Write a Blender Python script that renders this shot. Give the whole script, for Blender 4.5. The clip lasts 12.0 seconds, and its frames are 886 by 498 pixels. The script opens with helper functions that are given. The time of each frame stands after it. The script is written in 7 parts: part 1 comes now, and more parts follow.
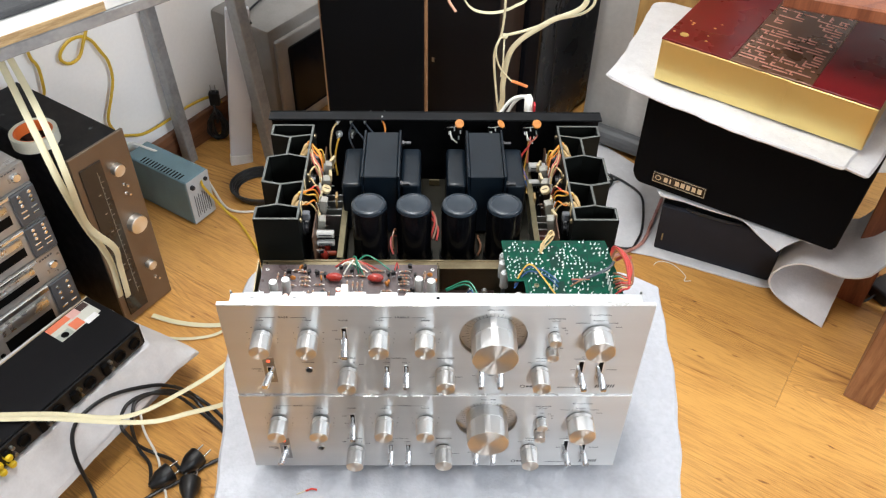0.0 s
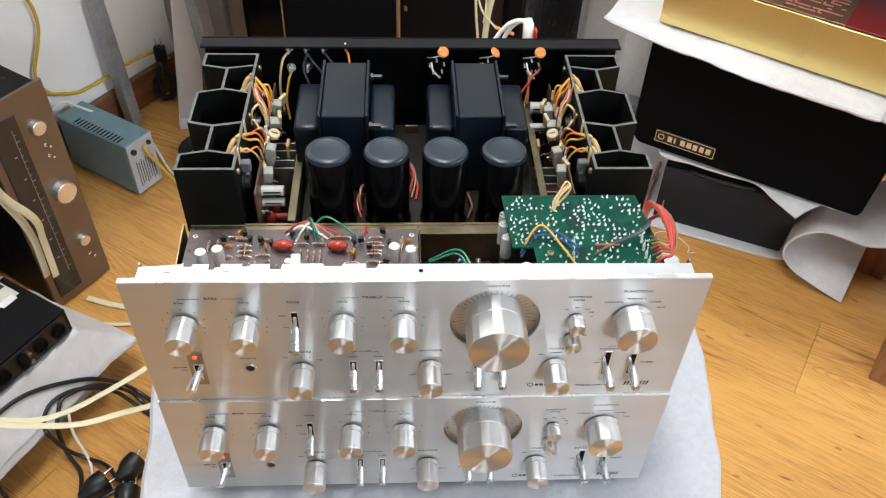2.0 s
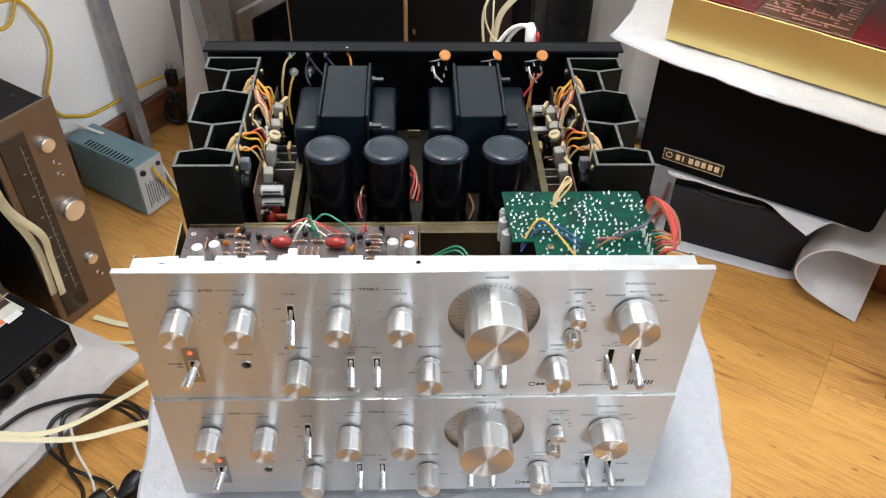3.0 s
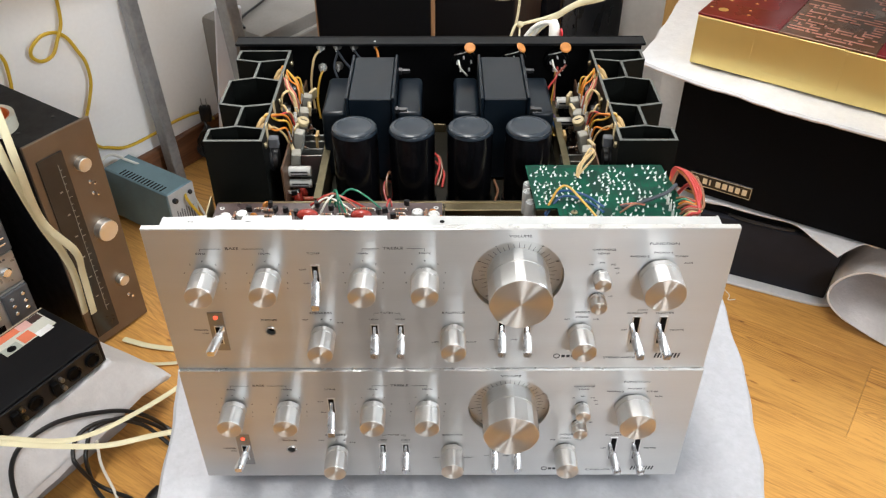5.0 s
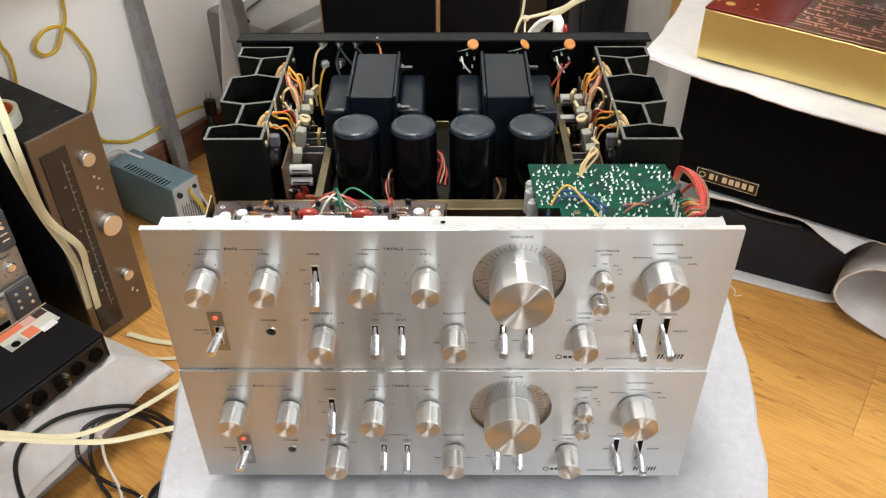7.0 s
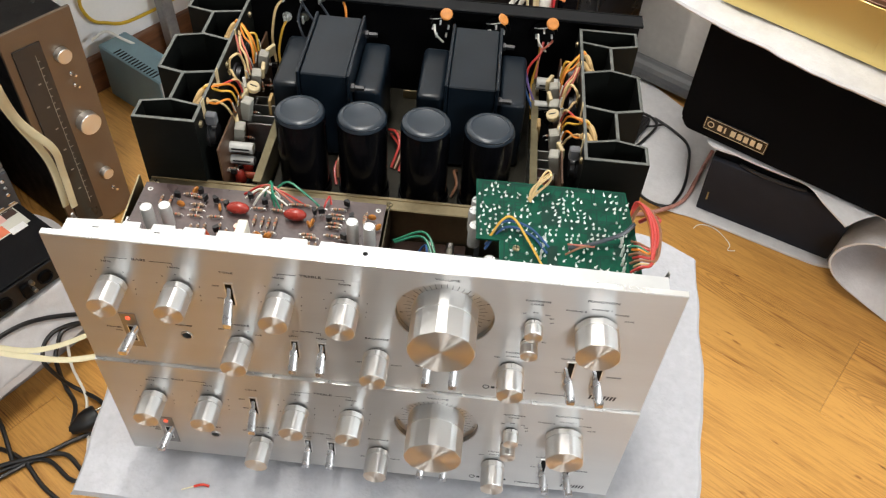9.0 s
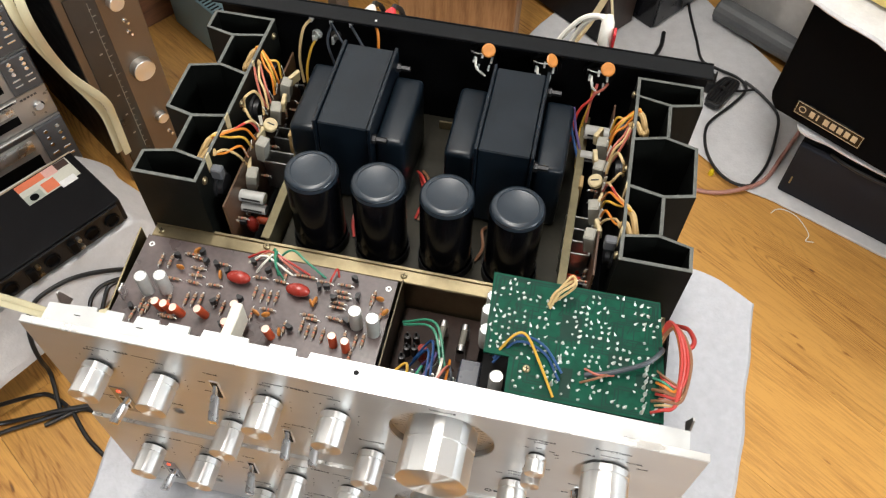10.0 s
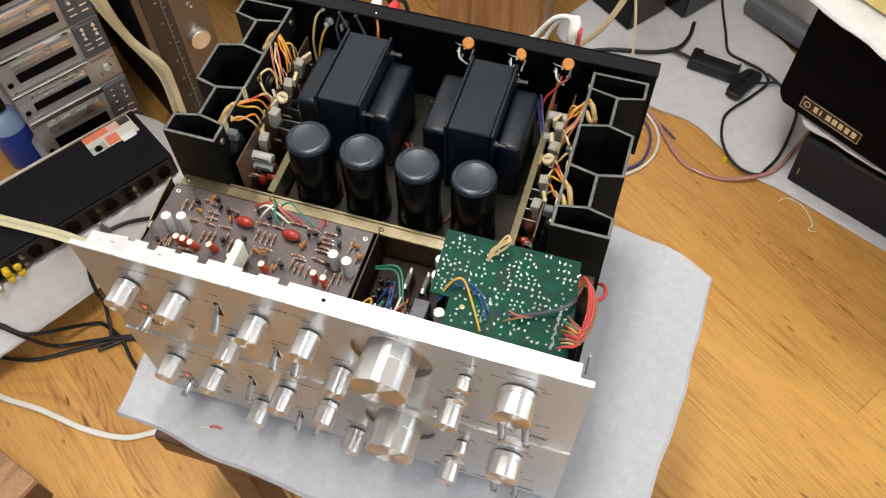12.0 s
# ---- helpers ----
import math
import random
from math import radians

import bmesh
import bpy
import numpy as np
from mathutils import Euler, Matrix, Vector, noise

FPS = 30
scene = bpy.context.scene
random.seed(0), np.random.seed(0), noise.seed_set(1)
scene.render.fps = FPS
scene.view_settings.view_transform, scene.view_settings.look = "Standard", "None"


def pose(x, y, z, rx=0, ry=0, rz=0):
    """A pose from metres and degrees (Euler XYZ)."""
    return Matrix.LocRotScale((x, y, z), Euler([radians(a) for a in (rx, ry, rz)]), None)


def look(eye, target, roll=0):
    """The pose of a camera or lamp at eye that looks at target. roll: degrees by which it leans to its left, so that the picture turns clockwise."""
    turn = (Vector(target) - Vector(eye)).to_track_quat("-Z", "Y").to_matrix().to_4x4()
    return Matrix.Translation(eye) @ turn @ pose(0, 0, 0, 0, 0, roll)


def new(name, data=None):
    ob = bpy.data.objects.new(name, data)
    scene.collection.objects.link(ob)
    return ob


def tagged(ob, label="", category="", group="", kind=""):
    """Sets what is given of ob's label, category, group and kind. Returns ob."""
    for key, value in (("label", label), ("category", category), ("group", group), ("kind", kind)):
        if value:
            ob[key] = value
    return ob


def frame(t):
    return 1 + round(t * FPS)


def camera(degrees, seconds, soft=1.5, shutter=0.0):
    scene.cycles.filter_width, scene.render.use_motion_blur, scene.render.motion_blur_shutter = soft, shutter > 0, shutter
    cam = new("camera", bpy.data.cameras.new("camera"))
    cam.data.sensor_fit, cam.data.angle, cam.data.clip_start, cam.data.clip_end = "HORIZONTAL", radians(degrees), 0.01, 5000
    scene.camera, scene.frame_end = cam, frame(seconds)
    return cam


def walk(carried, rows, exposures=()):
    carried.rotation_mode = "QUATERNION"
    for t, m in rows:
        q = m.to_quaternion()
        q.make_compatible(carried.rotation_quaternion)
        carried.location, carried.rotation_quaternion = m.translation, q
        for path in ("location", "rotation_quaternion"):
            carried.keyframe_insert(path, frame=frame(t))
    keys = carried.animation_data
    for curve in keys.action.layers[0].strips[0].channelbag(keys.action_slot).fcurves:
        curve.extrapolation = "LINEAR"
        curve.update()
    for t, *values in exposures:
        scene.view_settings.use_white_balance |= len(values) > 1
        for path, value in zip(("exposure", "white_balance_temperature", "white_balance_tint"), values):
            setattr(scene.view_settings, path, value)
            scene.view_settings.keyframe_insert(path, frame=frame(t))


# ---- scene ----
cam = camera(56.4, 12.0, soft=1.25)
PATH = [
    (0, (-0.008, -0.533, 1.335), (0.026, 0.918, -0.042), 1.1),
    (0.5, (-0.006, -0.486, 1.276), (0.072, 0.955, -0.109), 2.2),
    (1, (-0.008, -0.438, 1.21), (0.108, 0.989, -0.187), 3.0),
    (1.5, (-0.013, -0.408, 1.191), (0.105, 1.013, -0.212), 2.5),
    (2, (-0.013, -0.395, 1.181), (0.088, 1.018, -0.231), 2.5),
    (2.5, (-0.01, -0.395, 1.18), (0.072, 1.03, -0.221), 2.3),
    (3, (-0.002, -0.411, 1.153), (0.068, 1.062, -0.198), 1.5),
    (5, (0.001, -0.461, 1.1), (0.003, 1.111, -0.137), -0.1),
    (5.5, (0.004, -0.462, 1.104), (-0.001, 1.112, -0.131), -0.3),
    (6, (0.002, -0.457, 1.101), (-0.005, 1.111, -0.14), -0.1),
    (6.5, (0.001, -0.454, 1.1), (-0.008, 1.109, -0.148), -0.2),
    (8.5, (0.051, -0.441, 1.134), (-0.01, 1.045, -0.204), 0.6),
    (9, (0.064, -0.342, 1.157), (0.016, 0.997, -0.327), 4.1),
    (9.5, (0.063, -0.238, 1.183), (-0.012, 0.984, -0.399), 5.0),
    (10, (0.088, -0.19, 1.204), (-0.113, 0.913, -0.452), 1.9),
    (10.5, (0.123, -0.173, 1.223), (-0.148, 0.855, -0.471), 0.1),
    (11, (0.144, -0.196, 1.252), (-0.167, 0.812, -0.446), -0.6),
    (11.5, (0.168, -0.227, 1.279), (-0.146, 0.774, -0.424), -0.6),
    (12, (0.18, -0.246, 1.299), (-0.149, 0.768, -0.393), -1.0),
]
EXPOSURE = [(0, -1.28, 6200, 10), (3, -1.41, 6150, 10), (5.5, -1.40, 6500, 10), (8.5, -1.45, 6650, 10), (9, -1.50, 6650, 10), (10.5, -1.54, 6650, 10), (12, -1.62, 6620, 10)]
walk(cam, [(t, look(eye, target, roll)) for t, eye, target, roll in PATH], EXPOSURE)

# ---- world and lights ----
world = bpy.data.worlds.new("world")
scene.world = world
world.use_nodes = True
world.node_tree.nodes["Background"].inputs[0].default_value = (0.75, 0.82, 1.0, 1)
world.node_tree.nodes["Background"].inputs[1].default_value = 0.15


def area_lamp(name, eye, target, sx, sy, watts, colour):
    la = bpy.data.lights.new(name, "AREA")
    la.shape, la.size, la.size_y, la.energy, la.color = "RECTANGLE", sx, sy, watts, colour
    ob = new(name, la)
    ob.matrix_world = look(eye, target)
    return ob


# Rear tube is an added fill; the overhead one follows the amplifier's shadow.
for lx, ly, lw, sx, sy, tint in ((-0.1, 1.32, 11, 1.2, 0.12, (0.90, 0.96, 1.0)), (-0.15, 0.22, 86, 0.12, 1.2, (1.0, 0.975, 0.935))):
    area_lamp("ceiling_tube_light", (lx, ly, 2.44), (lx, ly, 0), sx, sy, lw, tint)
    area_lamp("ceiling_tube_light", (lx, ly, 2.46), (lx, ly, 3), sx, sy, lw * 0.12, tint)
# Unseen lamps added as fill: one from the front, one from the right.
area_lamp("wall_tube_light", (0.862, -3.225, 2.2), (0.862 + 0.559, -3.225 + 0.829, 2.12), 1.25, 0.14, 120, (0.92, 0.96, 1.0))
area_lamp("wall_tube_light", (3.02, -0.826, 2.2), (3.02 - 0.967, -0.826 - 0.256, 2.12), 1.25, 0.14, 225, (0.84, 0.93, 1.0))

# ---- materials ----
MATS = {}


def node(nt, kind, **vals):
    n = nt.nodes.new(kind)
    for k, v in vals.items():
        n.inputs[k.replace("_", " ")].default_value = v
    return n


def mat(name, col, rough=0.5, metal=0.0, var=0.12, scale=25.0, bump=0.0, bscale=300.0, stretch=(1, 1, 1), coat=0.0, spec=0.5, rvar=0.08, glow=None, island=0.0, trans=0.0):
    """A surface with broad stains, fine grain, uneven gloss and fine relief."""
    if name in MATS:
        return MATS[name]
    m = bpy.data.materials.new(name)
    m.use_nodes = True
    nt = m.node_tree
    b = nt.nodes["Principled BSDF"]
    tc = nt.nodes.new("ShaderNodeTexCoord")
    mp = nt.nodes.new("ShaderNodeMapping")
    mp.inputs["Scale"].default_value = stretch
    nt.links.new(tc.outputs["Object"], mp.inputs["Vector"])
    n1 = node(nt, "ShaderNodeTexNoise", Scale=scale, Detail=3.0)
    n2 = node(nt, "ShaderNodeTexNoise", Scale=bscale, Detail=2.0)
    for n in (n1, n2):
        nt.links.new(mp.outputs["Vector"], n.inputs["Vector"])
    add = nt.nodes.new("ShaderNodeMath")
    add.operation = "MULTIPLY_ADD"
    nt.links.new(n2.outputs["Fac"], add.inputs[0])
    add.inputs[1].default_value = 0.45
    nt.links.new(n1.outputs["Fac"], add.inputs[2])
    ramp = nt.nodes.new("ShaderNodeMapRange")
    nt.links.new(add.outputs[0], ramp.inputs["Value"])
    ramp.inputs["From Min"].default_value, ramp.inputs["From Max"].default_value = 0.42, 1.03
    ramp.inputs["To Min"].default_value, ramp.inputs["To Max"].default_value = 1 - var, 1 + var
    val = ramp.outputs["Result"]
    if island:
        g = nt.nodes.new("ShaderNodeNewGeometry")
        mi = nt.nodes.new("ShaderNodeMapRange")
        mi.inputs["To Min"].default_value, mi.inputs["To Max"].default_value = 1 - island, 1 + island
        nt.links.new(g.outputs["Random Per Island"], mi.inputs["Value"])
        mu = nt.nodes.new("ShaderNodeMath")
        mu.operation = "MULTIPLY"
        nt.links.new(val, mu.inputs[0])
        nt.links.new(mi.outputs["Result"], mu.inputs[1])
        val = mu.outputs[0]
    vm = nt.nodes.new("ShaderNodeVectorMath")
    vm.operation = "SCALE"
    vm.inputs[0].default_value = col
    nt.links.new(val, vm.inputs["Scale"])
    nt.links.new(vm.outputs["Vector"], b.inputs["Base Color"])
    rr = nt.nodes.new("ShaderNodeMapRange")
    nt.links.new(n1.outputs["Fac"], rr.inputs["Value"])
    rr.inputs["From Min"].default_value, rr.inputs["From Max"].default_value = 0.3, 0.7
    rr.inputs["To Min"].default_value, rr.inputs["To Max"].default_value = max(0.02, rough - rvar), min(1.0, rough + rvar)
    nt.links.new(rr.outputs["Result"], b.inputs["Roughness"])
    b.inputs["Metallic"].default_value = metal
    b.inputs["Coat Weight"].default_value = coat
    b.inputs["Specular IOR Level"].default_value = spec
    b.inputs["Transmission Weight"].default_value = trans
    if bump:
        bp = nt.nodes.new("ShaderNodeBump")
        bp.inputs["Strength"].default_value = bump
        bp.inputs["Distance"].default_value = 0.001
        nt.links.new(n2.outputs["Fac"], bp.inputs["Height"])
        nt.links.new(bp.outputs["Normal"], b.inputs["Normal"])
    if glow:
        b.inputs["Emission Color"].default_value = (*col, 1)
        b.inputs["Emission Strength"].default_value = glow
    MATS[name] = m
    return m


def brushed(name, col, rough, aniso, axis=None, turn=0.0):
    """Brushed or spun metal: along the UV map's U, or round the axis given."""
    m = mat(name, col, rough, 1.0, 0.05, 40, 0.06, 2500, (0.02, 1, 1) if axis is None else (1, 1, 1), rvar=0.03)
    nt = m.node_tree
    b = nt.nodes["Principled BSDF"]
    tg = nt.nodes.new("ShaderNodeTangent")
    if axis:
        tg.direction_type, tg.axis = "RADIAL", axis
    else:
        tg.direction_type, tg.uv_map = "UV_MAP", "UVMap"
    nt.links.new(tg.outputs[0], b.inputs["Tangent"])
    b.inputs["Anisotropic"].default_value = aniso
    b.inputs["Anisotropic Rotation"].default_value = turn
    return m


def wood(name, dark, light, scale=1.0, rough=0.4, axis=0, ring=9.0, coat=0.0, rand=0.0, knots=0.6):
    """Wood with long grain along the axis, growth rings and pores."""
    m = bpy.data.materials.new(name)
    m.use_nodes = True
    nt = m.node_tree
    b = nt.nodes["Principled BSDF"]
    tc = nt.nodes.new("ShaderNodeTexCoord")
    mp = nt.nodes.new("ShaderNodeMapping")
    s = [1.0, 1.0, 1.0]
    s[axis] = 0.12
    mp.inputs["Scale"].default_value = [v * scale for v in s]
    nt.links.new(tc.outputs["Object"], mp.inputs["Vector"])
    vec = mp.outputs["Vector"]
    if rand:
        oi = nt.nodes.new("ShaderNodeObjectInfo")
        cx = nt.nodes.new("ShaderNodeCombineXYZ")
        for k, f in enumerate((37.0, 23.0, 11.0)):
            mm = nt.nodes.new("ShaderNodeMath")
            mm.operation = "MULTIPLY"
            mm.inputs[1].default_value = f
            nt.links.new(oi.outputs["Random"], mm.inputs[0])
            nt.links.new(mm.outputs[0], cx.inputs[k])
        av = nt.nodes.new("ShaderNodeVectorMath")
        nt.links.new(vec, av.inputs[0])
        nt.links.new(cx.outputs[0], av.inputs[1])
        vec = av.outputs[0]
    n1 = node(nt, "ShaderNodeTexNoise", Scale=ring, Detail=3.0, Roughness=0.55, Distortion=knots)
    n2 = node(nt, "ShaderNodeTexNoise", Scale=260.0, Detail=5.0, Roughness=0.65)
    nt.links.new(vec, n1.inputs["Vector"])
    fine = nt.nodes.new("ShaderNodeVectorMath")
    fine.operation = "MULTIPLY"
    fine.inputs[1].default_value = [0.8 if k == axis else 1.0 for k in range(3)]
    nt.links.new(vec, fine.inputs[0])
    nt.links.new(fine.outputs[0], n2.inputs["Vector"])
    sn = nt.nodes.new("ShaderNodeMath")
    sn.operation = "MULTIPLY"
    sn.inputs[1].default_value = 46.0
    nt.links.new(n1.outputs["Fac"], sn.inputs[0])
    si = nt.nodes.new("ShaderNodeMath")
    si.operation = "SINE"
    nt.links.new(sn.outputs[0], si.inputs[0])
    ma = nt.nodes.new("ShaderNodeMath")
    ma.operation = "MULTIPLY_ADD"
    ma.inputs[1].default_value = 0.16
    nt.links.new(si.outputs[0], ma.inputs[0])
    nt.links.new(n2.outputs["Fac"], ma.inputs[2])
    cr = nt.nodes.new("ShaderNodeValToRGB")
    cr.color_ramp.elements[0].position, cr.color_ramp.elements[1].position = 0.25, 0.72
    cr.color_ramp.elements[0].color, cr.color_ramp.elements[1].color = (*dark, 1), (*light, 1)
    nt.links.new(ma.outputs[0], cr.inputs["Fac"])
    out = cr.outputs["Color"]
    if rand:
        mr = nt.nodes.new("ShaderNodeMapRange")
        mr.inputs["To Min"].default_value, mr.inputs["To Max"].default_value = 1 - rand, 1 + rand
        nt.links.new(oi.outputs["Random"], mr.inputs["Value"])
        vs = nt.nodes.new("ShaderNodeVectorMath")
        vs.operation = "SCALE"
        nt.links.new(out, vs.inputs[0])
        nt.links.new(mr.outputs["Result"], vs.inputs["Scale"])
        out = vs.outputs["Vector"]
    nt.links.new(out, b.inputs["Base Color"])
    bp = nt.nodes.new("ShaderNodeBump")
    bp.inputs["Strength"].default_value, bp.inputs["Distance"].default_value = 0.12, 0.0008
    nt.links.new(ma.outputs[0], bp.inputs["Height"])
    nt.links.new(bp.outputs["Normal"], b.inputs["Normal"])
    b.inputs["Roughness"].default_value = rough
    b.inputs["Coat Weight"].default_value = coat
    return m


PANEL = brushed("brushed_aluminium", (0.72, 0.715, 0.705), 0.36, 0.95, None, 0.25)
SPUN = brushed("spun_aluminium", (0.84, 0.835, 0.825), 0.37, 0.5, "Z", 0.25)
FACE = brushed("spun_end_face", (0.86, 0.80, 0.73), 0.43, 1.0, "Z", 0.25)
EDGE = mat("cut_aluminium", (0.86, 0.86, 0.85), 0.30, 1.0, 0.05, 60, 0.05, 900)
CHROME = mat("chrome", (0.82, 0.82, 0.82), 0.12, 1.0, 0.05, 40)
STEEL = mat("galvanised_steel", (0.55, 0.54, 0.52), 0.35, 1.0, 0.12, 40, 0.1, 400)
# Deck's yellow passivation with the shade inside the chassis put into its colour.
DECK = mat("shaded_chromate_deck", (0.020, 0.018, 0.012), 0.5, 0.6, 0.4, 25, 0.1, 250)
BRASS = mat("yellow_chromate_steel", (0.36, 0.295, 0.18), 0.36, 1.0, 0.18, 30, 0.08, 300)
SINK = mat("black_anodised", (0.0042, 0.0048, 0.004), 0.5, 0.0, 0.25, 30, 0.05, 500, spec=0.12)
SINKTOP = mat("worn_anodised_edge", (0.105, 0.11, 0.10), 0.45, 0.3, 0.35, 120, 0.1, 900)
BLACK = mat("black_enamel", (0.003, 0.003, 0.0034), 0.45, 0.0, 0.2, 30, 0.04, 400, spec=0.1)
XFORMER = mat("black_lacquered_steel", (0.0042, 0.0078, 0.0125), 0.32, 0.0, 0.25, 50, 0.03, 500, spec=0.30, rvar=0.04)
SLEEVE = mat("black_sleeve", (0.0022, 0.0022, 0.003), 0.22, 0.0, 0.2, 30, spec=0.22)
CAPTOP = mat("grey_vinyl_cap", (0.009, 0.016, 0.025), 0.33, 0.0, 0.12, 40, 0.02, 700, spec=0.5, rvar=0.02)
DARKPLASTIC = mat("dark_plastic", (0.007, 0.007, 0.008), 0.4, 0.0, 0.2, 50, 0.08, 900)
CLOTH = mat("black_grille_cloth", (0.0032, 0.0032, 0.0038), 0.95, 0.0, 0.2, 40, 0.5, 1800, spec=0.08)
GREYCLOTH = mat("charcoal_grille_cloth", (0.026, 0.028, 0.037), 0.95, 0.0, 0.15, 40, 0.5, 1800, spec=0.15)
# One foam in two tones: the second copy is lightened as if better lit.
FOAM = mat("grey_foam", (0.445, 0.445, 0.468), 0.5, 0.0, 0.08, 110, 0.0, 190, spec=0.35)
LITFOAM = mat("lightened_foam", (0.66, 0.655, 0.665), 0.5, 0.0, 0.08, 45, 0.0, 190, spec=0.35)
def blister(m):
    """Adds the small closed cells and soft dents of packing foam to a surface's relief."""
    nt = m.node_tree
    b = nt.nodes["Principled BSDF"]
    tc = nt.nodes.new("ShaderNodeTexCoord")
    vo = node(nt, "ShaderNodeTexVoronoi", Scale=260.0)
    big = node(nt, "ShaderNodeTexNoise", Scale=38.0, Detail=4.0, Roughness=0.6)
    fine = node(nt, "ShaderNodeTexNoise", Scale=520.0, Detail=3.0)
    for n in (vo, big, fine):
        nt.links.new(tc.outputs["Object"], n.inputs["Vector"])
    prev = None
    for src, out, strength, depth in ((big, "Fac", 0.4, 0.004), (vo, "Distance", 0.16, 0.0014), (fine, "Fac", 0.25, 0.0006)):
        bp = nt.nodes.new("ShaderNodeBump")
        bp.inputs["Strength"].default_value, bp.inputs["Distance"].default_value = strength, depth
        nt.links.new(src.outputs[out], bp.inputs["Height"])
        if prev:
            nt.links.new(prev.outputs["Normal"], bp.inputs["Normal"])
        prev = bp
    nt.links.new(prev.outputs["Normal"], b.inputs["Normal"])
    b.inputs["Subsurface Weight"].default_value = 0.25
    b.inputs["Subsurface Radius"].default_value = (0.006, 0.006, 0.006)
    b.inputs["Subsurface Scale"].default_value = 1.0
    return m


blister(FOAM)
blister(LITFOAM)
WALLPAINT = mat("white_wall_paint", (0.90, 0.895, 0.88), 0.7, 0.0, 0.05, 3, 0.15, 120)
GREYWALL = mat("stained_grey_paint", (0.70, 0.69, 0.67), 0.7, 0.0, 0.14, 6, 0.2, 80)
ROOMWALL = mat("darkened_unseen_wall", (0.32, 0.315, 0.31), 0.7, 0.0, 0.05, 3, 0.15, 120)
CEILING = mat("ceiling_paint", (0.82, 0.82, 0.80), 0.8, 0.0, 0.04, 3, 0.1, 90)
PCBGREEN = mat("green_solder_mask", (0.003, 0.058, 0.034), 0.5, 0.0, 0.4, 55, 0.1, 300, spec=0.1)
PCBBROWN = mat("component_side_board", (0.075, 0.052, 0.050), 0.34, 0.0, 0.6, 32, 0.1, 300, spec=0.8, rvar=0.12)
GOLD = mat("gold_foil_card", (0.82, 0.65, 0.26), 0.36, 0.9, 0.02, 8, 0.015, 900, rvar=0.01)
RED = mat("dark_red_lacquer", (0.125, 0.0045, 0.006), 0.3, 0.0, 0.25, 12, 0.0, 300, spec=0.3)
BRONZE = mat("bronze_faceplate", (0.19, 0.148, 0.11), 0.4, 0.75, 0.12, 20, 0.08, 900)
DIALGLASS = mat("smoked_dial", (0.025, 0.02, 0.017), 0.12, 0.0, 0.2, 30)
BLUEPAINT = mat("blue_grey_hammered_paint", (0.165, 0.265, 0.30), 0.45, 0.0, 0.15, 30, 0.2, 250)
SILVERPLASTIC = mat("champagne_silver_plastic", (0.50, 0.485, 0.47), 0.33, 0.55, 0.08, 30, 0.05, 600)
GREYPLASTIC = mat("slate_plastic", (0.10, 0.105, 0.115), 0.4, 0.1, 0.15, 40, 0.05, 600)
RACKBLACK = mat("black_powder_coat", (0.0055, 0.0055, 0.0068), 0.5, 0.0, 0.2, 40, 0.2, 700, spec=0.2)
LEGSTEEL = mat("grey_painted_steel", (0.34, 0.345, 0.35), 0.4, 0.4, 0.3, 12, 0.1, 120)
CREAM = mat("cream_cable", (0.72, 0.66, 0.44), 0.5, 0.0, 0.06, 30)
WHITECABLE = mat("white_cable", (0.78, 0.75, 0.68), 0.45, 0.0, 0.06, 30)
BLACKCABLE = mat("black_cable", (0.012, 0.012, 0.013), 0.4, 0.0, 0.1, 30)
YELLOWCABLE = mat("yellow_cable", (0.62, 0.40, 0.03), 0.4, 0.0, 0.1, 30)
INK = mat("dark_grey_ink", (0.03, 0.03, 0.035), 0.5, 0.0, 0.05, 50)
TIN = mat("solder", (0.86, 0.86, 0.83), 0.3, 0.45, 0.1, 90)
REDBROWN = wood("red_brown_veneer", (0.16, 0.045, 0.02), (0.30, 0.10, 0.045), 1.0, 0.35, 2, 6)
DESKWOOD = wood("desk_leg_veneer", (0.20, 0.085, 0.04), (0.34, 0.17, 0.085), 1.0, 0.45, 2, 9)
STOOLWOOD = wood("dark_stool_wood", (0.05, 0.02, 0.011), (0.13, 0.06, 0.03), 1.0, 0.45, 0, 9)
SPKWOOD = wood("oak_veneer", (0.24, 0.12, 0.055), (0.42, 0.24, 0.12), 1.0, 0.45, 2, 7)
DIAL = brushed("dial_aluminium", (0.68, 0.675, 0.66), 0.38, 0.5, "Z", 0.25)
LEVER = mat("satin_chrome", (0.66, 0.66, 0.67), 0.24, 1.0, 0.05, 40)
PLATE = mat("dark_plate_shaded_wall", (0.34, 0.335, 0.33), 0.35, 1.0, 0.1, 60)


